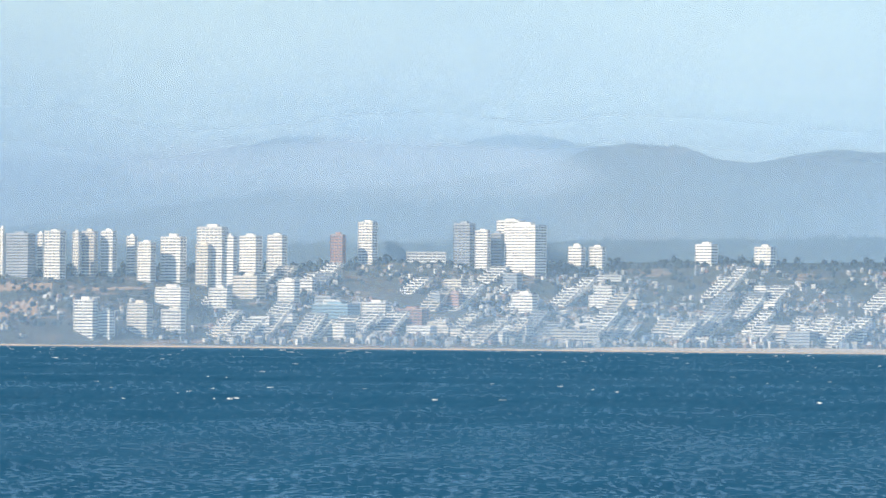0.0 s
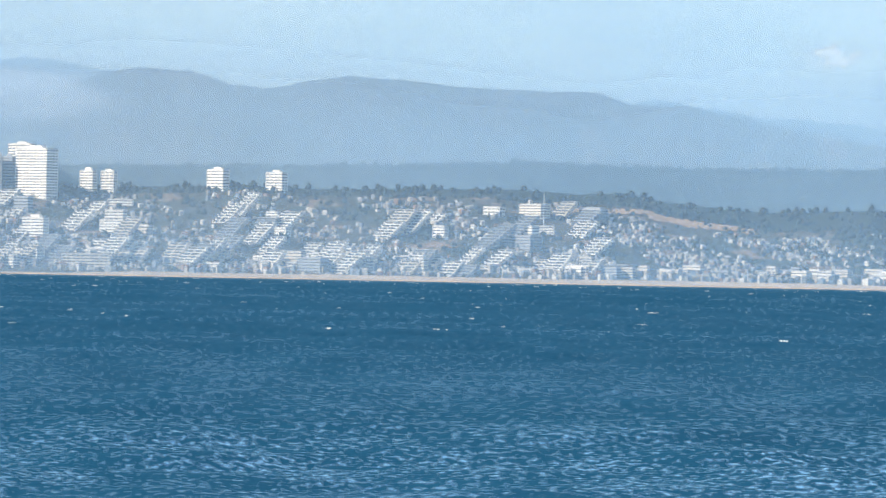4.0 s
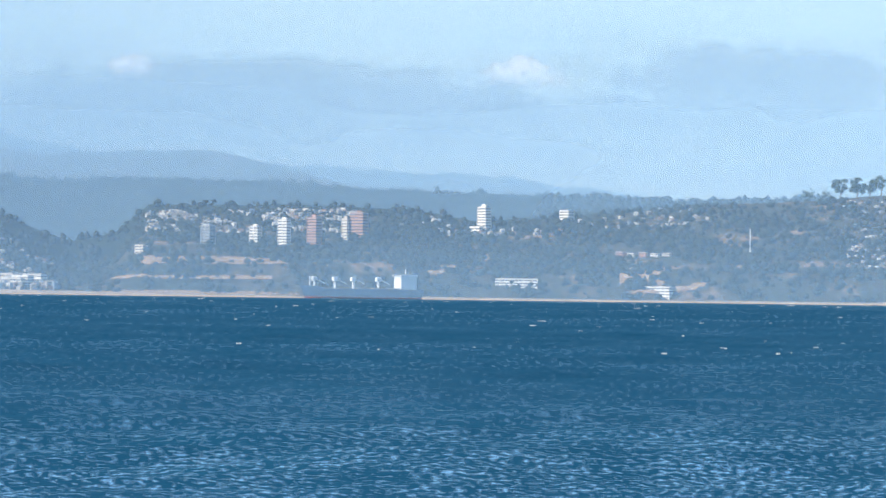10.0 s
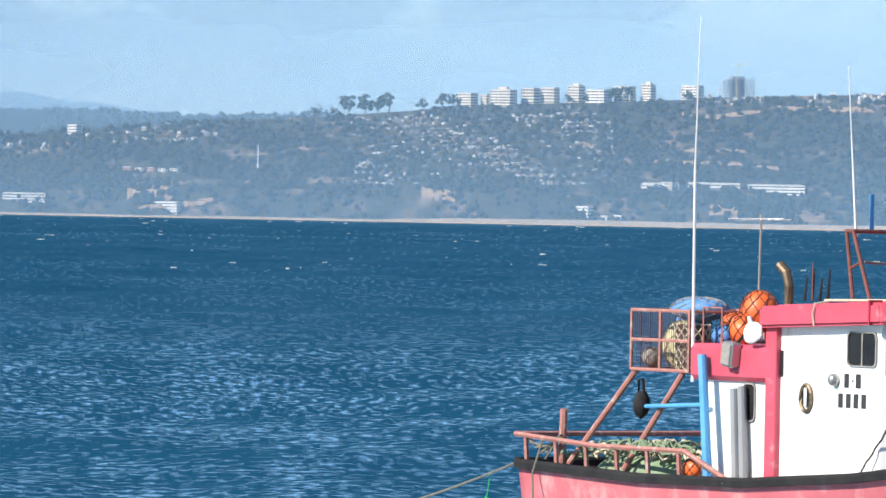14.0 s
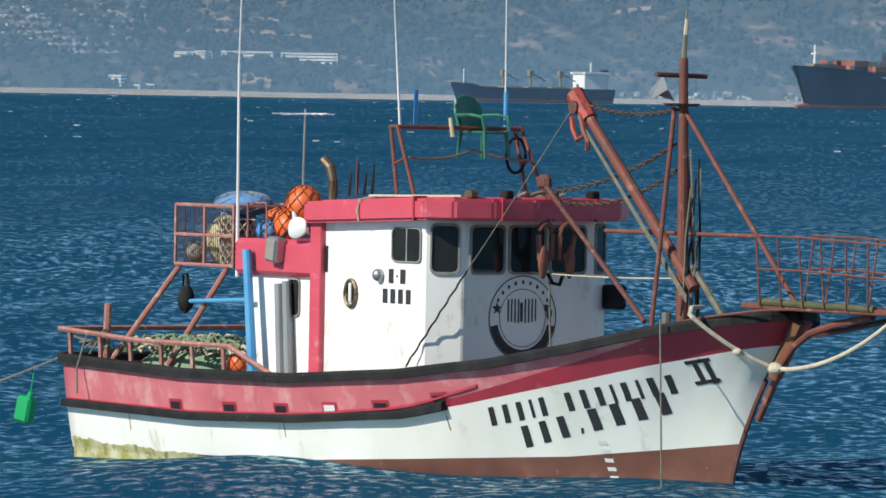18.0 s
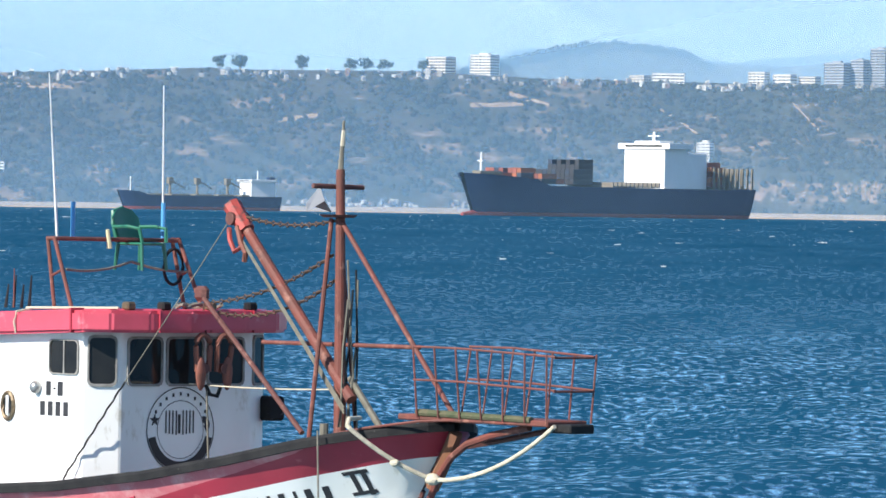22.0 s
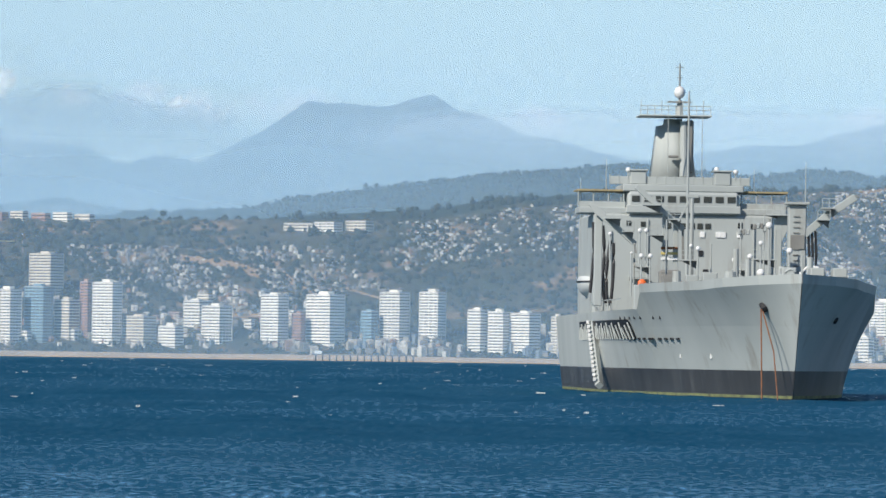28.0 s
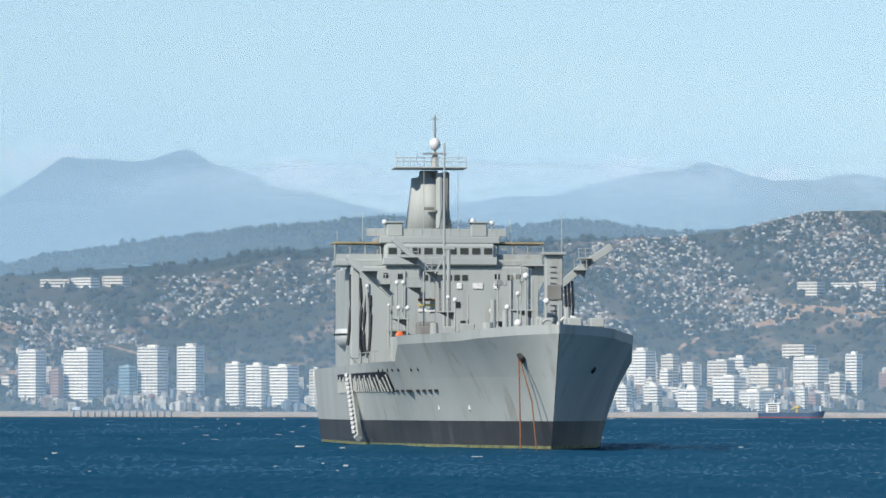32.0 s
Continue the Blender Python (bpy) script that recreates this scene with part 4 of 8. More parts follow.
def lid_bmesh(points, z=None):
    """A deck over the top edge of a band."""
    bm = bmesh.new()
    top = points[:, -1]
    left = [bm.verts.new((p[0], p[1], p[2] if z is None else z)) for p in top]
    right = [bm.verts.new((p[0], -p[1], p[2] if z is None else z)) for p in top]
    for i in range(len(top) - 1):
        bm.faces.new((right[i], right[i + 1], left[i + 1], left[i]))
    bmesh.ops.remove_doubles(bm, verts=bm.verts, dist=0.001)
    return bm


def curve_of(*pairs):
    xs, ys = pairs[0::2], pairs[1::2]
    return lambda s: float(np.interp(s, xs, ys))


SHIP_GREY = material("navy_grey_paint", (0.40, 0.425, 0.405), 0.6, spec=0.3, second=(0.34, 0.365, 0.35), scale=0.12, wear=(0.25, 0.24, 0.21), wear_scale=0.25, wear_cut=0.64, wear_soft=0.16, stretch=(1, 1, 0.25))
SHIP_DECK = material("navy_deck", (0.20, 0.20, 0.19), 0.8)
BOOT_BLACK = material("black_boot_top", (0.030, 0.031, 0.034), 0.5, second=(0.06, 0.06, 0.06), scale=0.2, wear=(0.085, 0.088, 0.090), wear_scale=0.35, wear_cut=0.63, stretch=(1, 1, 0.2))
ALGAE = material("green_algae_line", (0.22, 0.24, 0.10), 0.9, second=(0.10, 0.11, 0.06), scale=0.6)
# near-black for pipes, piles and clutter, and flat patches painting shaded openings
NEAR_BLACK = material("near_black", (0.012, 0.012, 0.014), 0.6)
GLASS_DARK = material("dark_window_glass", (0.02, 0.024, 0.028), 0.08, spec=0.7)
WHITE_GEAR = material("white_gear", (0.80, 0.80, 0.77), 0.4)
SHIP_WHITE_GREY = material("pale_grey_paint", (0.58, 0.60, 0.58), 0.5, second=(0.50, 0.52, 0.50), scale=0.3)
CANVAS = material("tan_canvas", (0.36, 0.29, 0.16), 0.85)
RUST = material("rusty_chain", (0.26, 0.11, 0.05), 0.85, second=(0.16, 0.08, 0.05), scale=2.0)
HOSE = material("black_hose", (0.02, 0.02, 0.022), 0.5)
ORANGE = material("orange_plastic", (0.80, 0.16, 0.03), 0.45, second=(0.68, 0.12, 0.03), scale=6.0, spec=0.5)
YELLOW_GEAR = material("yellow_gear", (0.60, 0.48, 0.16), 0.6)
SOOT = material("sooty_funnel_paint", (0.16, 0.155, 0.14), 0.6, second=(0.24, 0.24, 0.22), scale=0.2)


def naval_oiler():
    p = at(7799, 700.0)
    ship = empty("naval_ship", pose(p.x, p.y, 0, 0, 0, -121.8), "large grey naval supply ship at anchor, bow on", "ship")
    L, B = 195.0, 29.0
    deck = curve_of(0, 9.3, 0.756, 9.5, 0.758, 11.3, 0.9, 11.4, 1, 12.0)
    wl = curve_of(0, 7.5, 0.15, 13.4, 0.55, 13.8, 0.7, 11.2, 0.82, 8.4, 0.9, 5.2, 0.96, 2.2, 1, 0.02)
    dk = curve_of(0, 12.0, 0.15, 14.4, 0.66, 14.4, 0.74, 13.4, 0.8, 11.9, 0.88, 9.5, 0.94, 7.0, 0.975, 4.0, 1, 0.05)
    stem = lambda z: L + max(z, 0) / 12.9 * 9.0
    power = curve_of(0, 0.8, 0.6, 0.9, 0.8, 2.0, 1, 2.4)
    flat = lambda v: (lambda s: v)
    bands = lofted(L, None, deck, wl, dk, stem, power, [flat(-1.2), flat(0.12), flat(0.42), flat(3.0), flat(7.6), deck], 4, 170)
    shift = Matrix.Translation((-L, 0, 0))
    for name, b, mat, label in (("underwater_hull", bands[0], BOOT_BLACK, ""), ("waterline_growth", bands[1], ALGAE, "yellow-green growth at the waterline"),
                                ("boot_top", bands[2], BOOT_BLACK, "black band above the waterline"), ("hull", bands[3], SHIP_GREY, ""), ("upper_hull", bands[4], SHIP_GREY, "")):
        bm = band_bmesh(b)
        bm.transform(shift)
        part(name, bm, mat, ship, label, smooth=True)
    bm = lid_bmesh(bands[4])
    bm.transform(shift)
    part("deck", bm, SHIP_DECK, ship)
    # low bulwark round the forecastle
    rim = bands[4][bands[4][:, -1, 2] > 11.0][:, -1]
    bm = bmesh.new()
    for side in (-1, 1):
        lo = [bm.verts.new((q[0] - L, q[1] * side, q[2])) for q in rim]
        hi = [bm.verts.new((q[0] - L + 0.12, q[1] * side * 1.01, q[2] + 0.95)) for q in rim]
        for i in range(len(rim) - 1):
            bm.faces.new((lo[i], lo[i + 1], hi[i + 1], hi[i]))
    part("bulwark", bm, SHIP_GREY, ship)

    def side_at(x, z):
        s = (x + L) / stem(z)
        q = max(z, 0) / deck(s)
        return wl(s) + (dk(s) - wl(s)) * q ** power(s)

    # starboard gallery with stanchions; its shade is a black strip laid on the hull
    bm = bmesh.new()
    x0, x1 = -118.0, -52.0
    n = 44
    rows = []
    for i in range(n + 1):
        x = x0 + (x1 - x0) * i / n
        z0, z1 = 6.3, 8.4
        rows.append([bm.verts.new((x, -side_at(x, z) - 0.16, z)) for z in (z0, z1)])
    for a, b in zip(rows, rows[1:]):
        bm.faces.new((a[0], b[0], b[1], a[1]))
    part("gallery_opening", bm, NEAR_BLACK, ship, "dark strip painted as the shaded gallery along the side")
    for i in range(30):
        x = x0 + 1 + (x1 - x0 - 2) * i / 29
        part("gallery_post", rod((x, -side_at(x, 6.2) - 0.24, 6.2), (x, -side_at(x, 8.0) - 0.24, 7.5 + (i % 3) * 0.3), 0.11, sides=5), SHIP_GREY, ship)
    for x in (-58, -54.5, -51, -47.5, -44, -40.5, -37):
        part("porthole", rod((x, -side_at(x, 8.6) - 0.1, 8.6), (x, -side_at(x, 8.6) + 0.3, 8.6), 0.2, sides=8), NEAR_BLACK, ship)
    for i in range(9):
        x = -58 + i * 3.1
        part("scupper", box(x, x + 1.9, -side_at(x, 6.25) - 0.06, -side_at(x, 6.25) + 0.4, 6.15, 6.38), NEAR_BLACK, ship)
    for x in (-34, -22):
        part("draft_mark", box(x, x + 0.5, -side_at(x, 4.4) - 0.05, -side_at(x, 4.4) + 0.3, 4.2, 4.7), WHITE_GEAR, ship)
    # anchor with its chains
    hx = 1.2
    hy = -side_at(hx, 9.6)
    part("hawse_pipe", rod((hx, hy - 0.35, 9.4), (hx, hy + 0.6, 9.9), 0.55, sides=12), NEAR_BLACK, ship)
    part("anchor_chain", pipe([(hx + 0.3, hy - 0.3, 9.5), (hx + 1.2, hy + 0.9, 5.0), (hx + 2.0, hy + 1.3, 0.0)], 0.075, 6), RUST, ship, "rusty anchor chain")
    part("mooring_chain", pipe([(hx, hy - 0.35, 9.4), (hx + 0.4, hy - 0.3, 5), (hx + 0.5, hy - 0.2, 0.0)], 0.085, 6), RUST, ship, "orange-brown anchor chain")
    part("anchor_slot", rod((-6, side_at(-6, 8.4) - 0.4, 8.6), (-6.2, side_at(-6, 8.4) + 0.12, 8.3), 0.4, sides=10), NEAR_BLACK, ship)
    # accommodation ladder
    lx = -92.0
    ly = -side_at(lx, 3) - 0.7
    part("accommodation_ladder", pipe([(lx, ly, 8.0), (lx + 14, ly, 0.9)], 0.5, 4), SHIP_GREY, ship, "steep boarding ladder on the side")
    for i in range(14):
        t = (i + 0.5) / 14
        part("ladder_step", box(lx + 14 * t - 0.35, lx + 14 * t + 0.35, ly - 0.7, ly - 0.4, 8.3 - 7.1 * t, 8.7 - 7.1 * t), WHITE_GEAR, ship)
    # shift of the deckhouse along the after deck
    place = Matrix.Translation((45, -3.35, 0.22)) @ Matrix.Diagonal((1, 0.947, 0.947, 1))

    def upper(name, bm, mat, parent, label="", smooth=False):
        bm.transform(place)
        return part(name, bm, mat, parent, label, smooth)

    # superstructure
    upper("deckhouse", box(-175, -147.6, -11.2, 11.4, 9.3, 22.2, 0.25), SHIP_GREY, ship, "plain grey front of the deckhouse")
    upper("bridge_wing", box(-156, -147.8, -13.0, 13.0, 22.2, 23.0, 0.1), SHIP_GREY, ship)
    upper("bridge", box(-160, -147, -7.0, 7.0, 22.2, 25.0, 0.35), SHIP_GREY, ship)
    upper("bridge_front", box(-147.4, -146.95, -7.2, 7.2, 22.3, 23.3, 0.1), SHIP_GREY, ship)
    for i in range(9):
        y = -6.0 + i * 1.5
        upper("bridge_window", box(-147.1, -146.92, y - 0.5, y + 0.5, 23.7, 24.45), GLASS_DARK, ship)
    for i in range(6):
        upper("window", box(-148.1, -147.52, -2.2 + i * 1.0, -1.5 + i * 1.0, 20.4, 21.1), GLASS_DARK, ship)
    for y, z in ((-6.8, 21), (7.2, 20.9), (8.8, 20.8), (-5.0, 20.9)):
        upper("window", box(-148.1, -147.52, y - 0.3, y + 0.3, z - 0.32, z + 0.32), GLASS_DARK, ship)
    for side in (-1, 1):
        upper("awning", box(-156, -148.2, side * 7.2, side * 13.2, 25.0, 25.22), CANVAS, ship, "tan awning over the bridge wing")
        for k in range(4):
            upper("awning_post", rod((-148.6, side * (7.4 + k * 1.9), 23.0), (-148.6, side * (7.4 + k * 1.9), 25.0), 0.09, sides=6), SHIP_GREY, ship)
        upper("wing_rail", box(-148.55, -148.4, side * 7.2, side * 13.0, 23.0, 23.7), SHIP_GREY, ship)
    upper("monkey_island", box(-160, -147.4, -7.6, 7.6, 25.0, 25.9, 0.12), SHIP_GREY, ship)
    upper("windscreen", box(-148.7, -148.4, -9.2, 8.4, 25.9, 26.9, 0.05), SHIP_GREY, ship, "plated windscreen on the bridge roof")
    for i in range(16):
        upper("rail_post", rod((-148.4, -9.2 + i * 1.17, 25.9), (-148.4, -9.2 + i * 1.17, 27.1), 0.05, sides=5), SHIP_GREY, ship)
    for y in (-5.6, 5.0):
        upper("roof_locker", box(-150.5, -148.2, y - 1.0, y + 1.0, 25.9, 27.6, 0.1), SHIP_GREY, ship)
        upper("locker_lid", box(-150.7, -148.0, y - 1.2, y + 1.2, 27.6, 27.8, 0.03), SHIP_GREY, ship)
    # funnel tower
    bm = bmesh.new()
    for (z, hx2, hy2), (z2, hx3, hy3) in (((25.6, 3.6, 2.9), (34.4, 2.9, 1.9)),):
        own = bmesh.new()
        bmesh.ops.create_cube(own, size=1.0)
        for v in own.verts:
            up = v.co.z > 0
            v.co = Vector((v.co.x * 2 * (hx3 if up else hx2) - 156, v.co.y * 2 * (hy3 if up else hy2) - 0.75, z2 if up else z))
        bevel(own, 0.9, 3)
        merged(bm, own)
    upper("funnel", bm, SHIP_GREY, ship, "tapered grey funnel tower", smooth=True)
    upper("funnel_pipe", rod((-151.6, 0.35, 27), (-152.6, 0.35, 34.0), 0.55, 0.45, 10), SHIP_GREY, ship)
    upper("funnel_side", box(-153.0, -152.2, 0.6, 1.6, 27.5, 34.2, 0.2), SOOT, ship, "sooty side of the funnel")
    upper("searchlight_platform", box(-152.2, -151.0, -1.6, -0.4, 29.4, 29.7, 0.05), SOOT, ship)
    upper("platform", box(-158, -151, -5.3, 3.8, 34.6, 34.78, 0.05), SHIP_GREY, ship)
    for i in range(11):
        upper("platform_post", rod((-151.2, -5.2 + i * 0.88, 34.78), (-151.2, -5.2 + i * 0.88, 36.0 + (i % 3 == 0) * 0.6), 0.05, sides=5), SHIP_GREY, ship)
    upper("platform_rail", rod((-151.2, -5.3, 35.9), (-151.2, 3.7, 35.9), 0.06, sides=5), SHIP_GREY, ship)
    upper("platform_rail", rod((-151.2, -5.3, 35.4), (-151.2, 3.7, 35.4), 0.05, sides=5), SHIP_GREY, ship)
    upper("radar_mast", rod((-154, -0.1, 34.6), (-154, -0.1, 36.7), 0.55, 0.3, 8), SHIP_GREY, ship)
    upper("radar", box(-153.6, -153.3, -1.7, 1.4, 36.4, 36.6), SOOT, ship)
    bm = bmesh.new()
    bmesh.ops.create_uvsphere(bm, u_segments=16, v_segments=10, radius=0.72, matrix=Matrix.Translation((-154, -0.1, 37.75)) @ Matrix.Diagonal((1, 1, 1.1, 1)))
    upper("radar_dome", bm, WHITE_GEAR, ship, "white radar dome", smooth=True)
    upper("pole_mast", rod((-154, -0.1, 36.6), (-154, -0.1, 41.4), 0.14, 0.08, 6), SOOT, ship)
    upper("yard", rod((-154, -0.5, 39.6), (-154, 0.3, 39.6), 0.06, sides=5), SOOT, ship)
    upper("yard", rod((-154, -0.6, 40.9), (-154, 0.4, 40.9), 0.07, sides=5), SOOT, ship)
    for y, z0, z1 in ((-12.8, 16, 26.5), (-9.6, 25, 29), (9.0, 25, 28), (15.5, 23, 29), (-1.9, 26, 34.6), (2.4, 9.4, 34.6)):
        upper("whip_aerial", rod((-149, y, z0), (-149, y, z1), 0.07, 0.04, 5), SHIP_GREY, ship)
    for y, z in ((-6.9, 27.2), (4.2, 27.4), (6.6, 27.1)):
        bm = bmesh.new()
        bmesh.ops.create_uvsphere(bm, u_segments=10, v_segments=8, radius=0.34, matrix=Matrix.Translation((-148.4, y, z + 0.5)))
        upper("satellite_dome", bm, WHITE_GEAR, ship, "", smooth=True)
        upper("dome_post", rod((-148.4, y, 26.6), (-148.4, y, z + 0.2), 0.08, sides=5), SHIP_GREY, ship)
    # replenishment posts, arms, platforms and hoses
    def bar(name, x, points, half, mat=SHIP_GREY, label=""):
        """A box girder through points (across, up) in a plane across the ship."""
        bm = bmesh.new()
        for (y0, z0), (y1, z1) in zip(points, points[1:]):
            d = Vector((0, y1 - y0, z1 - z0))
            own = bmesh.new()
            bmesh.ops.create_cube(own, size=1.0, matrix=Matrix.Translation((x, (y0 + y1) / 2, (z0 + z1) / 2)) @ d.to_track_quat("Z", "X").to_matrix().to_4x4() @ Matrix.Diagonal((half * 2, half * 2, d.length + half * 0.6, 1)))
            merged(bm, bevel(own, half * 0.15))
        return part(name, bm, mat, ship, label)

    def stage(x, y0, y1, z, deep=2.2):
        """A small working platform with a rail and a bracket under it."""
        floor = part("platform", box(x - deep / 2, x + deep / 2, y0, y1, z - 0.16, z, 0.03), SHIP_GREY, ship)
        bm = bmesh.new()
        v = [bm.verts.new(q) for q in ((x, y0 + 0.2, z - 0.16), (x, y1, z - 0.16), (x, y1 - 0.1, z - 1.0), (x + 0.14, y0 + 0.2, z - 0.16), (x + 0.14, y1, z - 0.16), (x + 0.14, y1 - 0.1, z - 1.0))]
        for f in ((0, 1, 2), (5, 4, 3), (0, 3, 4, 1), (1, 4, 5, 2), (2, 5, 3, 0)):
            bm.faces.new([v[k] for k in f])
        part("bracket", bm, SOOT, floor)
        count = max(2, int((y1 - y0) / 0.7))
        for k in range(count + 1):
            part("rail_post", rod((x + deep / 2, y0 + (y1 - y0) * k / count, z), (x + deep / 2, y0 + (y1 - y0) * k / count, z + 1.0), 0.045, sides=5), SHIP_GREY, floor)
        for h in (0.5, 1.0):
            part("rail", rod((x + deep / 2, y0, z + h), (x + deep / 2, y1, z + h), 0.04, sides=5), SHIP_GREY, floor)

    def floodlight(x, y, z, r, foot):
        bm = bmesh.new()
        bmesh.ops.create_uvsphere(bm, u_segments=12, v_segments=8, radius=r * 0.74, matrix=Matrix.Translation((x, y, z)) @ Matrix.Diagonal((0.7, 1, 1, 1)))
        lamp = part("floodlight", bm, WHITE_GEAR, ship, "round white floodlight", smooth=True)
        part("lamp_post", rod((x - 0.3, y, foot), (x - 0.3, y, z), 0.10, sides=6), SHIP_GREY, lamp)

    # starboard after post: post, falling arm and two stages
    bar("kingpost", -79, [(-15.0, 10.2), (-15.0, 20.8)], 0.46)
    bar("derrick_arm", -78, [(-16.0, 21.8), (-10.9, 17.3)], 0.30, label="grey box-section derrick arm")
    bar("arm_rib", -77.6, [(-15.9, 21.2), (-13.2, 19.0)], 0.16)
    stage(-77, -14.4, -12.6, 20.2)
    stage(-77, -12.4, -11.1, 18.7)
    bar("arm_hook", -78, [(-10.9, 17.3), (-10.7, 16.2)], 0.10, SOOT)
    bar("post_brace", -84, [(-13.4, 10.2), (-15.0, 17.5)], 0.25)
    # second post with banded hose frame
    bar("kingpost", -71, [(-7.9, 11.6), (-7.9, 20.4)], 0.34)
    bar("kingpost", -71, [(-6.7, 11.6), (-6.7, 19.8)], 0.28)
    bar("derrick_arm", -70, [(-11.3, 23.6), (-6.0, 18.9)], 0.30, label="grey box-section derrick arm")
    bar("arm_hook", -70, [(-6.0, 18.9), (-5.9, 15.4)], 0.12, SOOT)
    stage(-69, -10.6, -8.6, 21.6)
    stage(-69, -7.8, -6.3, 20.0)
    stage(-69, -9.9, -8.2, 18.2)
    for z, mat in ((16.7, RUST), (16.1, YELLOW_GEAR), (15.5, WHITE_GEAR)):
        part("painted_band", box(-70.9, -70.5, -8.4, -6.5, z - 0.14, z + 0.14), mat, ship, "coloured band on the hose frame")
    part("winch", box(-70.5, -68.6, -8.7, -6.3, 12.4, 14.2, 0.25), SOOT, ship, "dark winch")
    # port post: broad column with an arm that rises over the side
    part("kingpost", box(-61.5, -59.5, 5.1, 7.1, 10.0, 21.6, 0.12), SHIP_GREY, ship, "broad grey box column")
    part("column_cap", box(-62.0, -59.0, 4.8, 7.4, 21.6, 21.9, 0.05), SHIP_GREY, ship)
    for k in range(16):
        part("ladder_rung", rod((-59.4, 5.6, 11.0 + k * 0.62), (-59.4, 6.3, 11.0 + k * 0.62), 0.06, sides=5), SOOT, ship)
    part("column_plate", box(-59.5, -59.35, 5.3, 6.9, 16.6, 18.2, 0.03), SOOT, ship)
    bar("derrick_arm", -60, [(6.6, 18.0), (9.4, 20.4), (12.5, 22.5)], 0.42, label="grey derrick arm raised over the side")
    bar("arm_tip", -60, [(11.8, 22.6), (12.9, 22.7)], 0.16, SOOT)
    stage(-59, 8.7, 10.2, 21.3)
    stage(-59, 8.2, 9.6, 20.0)
    for k, y in enumerate((7.35, 7.75, 8.15)):
        part("fuel_hose", pipe([(-60, y, 18.7), (-59.6, y + 0.1, 16.0), (-59.8, y, 12.6)], 0.16, 6), HOSE, ship, "black fuel hose")
    # gantry platform on a single post
    bar("gantry_post", -66, [(4.5, 10.0), (4.5, 20.0)], 0.42)
    bar("gantry_post", -66, [(3.5, 10.0), (3.5, 20.0)], 0.14)
    stage(-66, 3.0, 6.4, 20.6, 3.0)
    bm = bmesh.new()
    v = [bm.verts.new((x, y, z)) for x in (-66.2, -65.6) for y, z in ((4.4, 20.4), (6.3, 20.4), (4.9, 17.6), (4.4, 17.2))]
    for f in ((0, 1, 2, 3), (7, 6, 5, 4), (0, 4, 5, 1), (1, 5, 6, 2), (2, 6, 7, 3)):
        bm.faces.new([v[k] for k in f])
    part("gantry_gusset", bm, SHIP_GREY, ship)
    # hoses that hang in loops on the starboard side
    for y0, z0, y1, z1, bulge in ((-15.3, 19.8, -15.6, 11.6, 0.2), (-14.6, 19.0, -13.8, 10.4, -0.5), (-14.2, 19.4, -14.4, 12.0, 0.3), (-13.3, 17.7, -13.6, 10.4, -0.25), (-12.95, 17.4, -13.2, 10.4, 0.15), (-14.9, 18.6, -14.6, 10.4, -0.3)):
        part("fuel_hose", pipe([(-83, y0 + (y1 - y0) * f + bulge * math.sin(f * math.pi), z0 + (z1 - z0) * f) for f in np.linspace(0, 1, 7)], 0.21, 6), HOSE, ship, "black fuel hose hanging in a loop")
    # pole masts and yards before the deckhouse
    part("pole_mast", rod((-64, -5.45, 11.5), (-64, -5.45, 22.6), 0.26, 0.2, 8), SHIP_GREY, ship)
    part("pole_mast", rod((-66, -5.8, 11.5), (-66, -5.8, 34.4), 0.2, 0.1, 8), SHIP_GREY, ship)
    bar("mast_brace", -64, [(-5.5, 22.4), (-7.0, 19.6)], 0.1)
    bar("mast_cap", -64, [(-6.1, 22.5), (-4.8, 22.5)], 0.22)
    for y, z, r, foot in ((-15.5, 17.9, 0.30, 15.0), (-12.2, 18.3, 0.34, 14.6), (-11.5, 18.3, 0.34, 14.6), (-12.0, 15.5, 0.36, 12.2), (-11.0, 15.5, 0.36, 12.2), (-6.5, 16.7, 0.28, 12.2), (-5.7, 16.4, 0.36, 12.2), (-1.6, 15.2, 0.44, 12.2), (0.1, 15.6, 0.42, 12.2), (1.3, 17.1, 0.38, 12.2), (2.2, 19.1, 0.50, 12.2), (4.5, 16.3, 0.46, 12.2), (1.3, 13.8, 0.60, 12.2), (-13.1, 15.8, 0.22, 11.0)):
        floodlight(-52, y, z, r, foot)
    for y, z0, z1 in ((-12.6, 9.8, 17.0), (-9.0, 12.0, 19.6), (-4.0, 12.0, 17.0), (-0.7, 12.0, 19.5), (1.9, 12.0, 20.2), (2.6, 12.0, 17.6), (3.2, 12.0, 18.6)):
        part("stanchion_pole", rod((-55, y, z0), (-55, y, z1), 0.10, 0.08, 6), SHIP_GREY, ship)
    stage(-56, -12.5, -10.6, 14.4)
    stage(-56, -7.4, -5.5, 15.2)
    stage(-56, -1.5, 0.2, 14.2)
    stage(-56, 0.6, 3.4, 15.4)
    for k, (y, z) in enumerate(((-0.9, 18.4), (-0.4, 18.4), (0.1, 18.4), (0.8, 19.0), (1.2, 19.1), (1.6, 19.1), (2.0, 18.8))):
        part("signal_lamp", box(-55.2, -54.4, y - 0.16, y + 0.16, z - 0.35, z + 0.25, 0.05), SOOT if k % 2 else SHIP_GREY, ship)
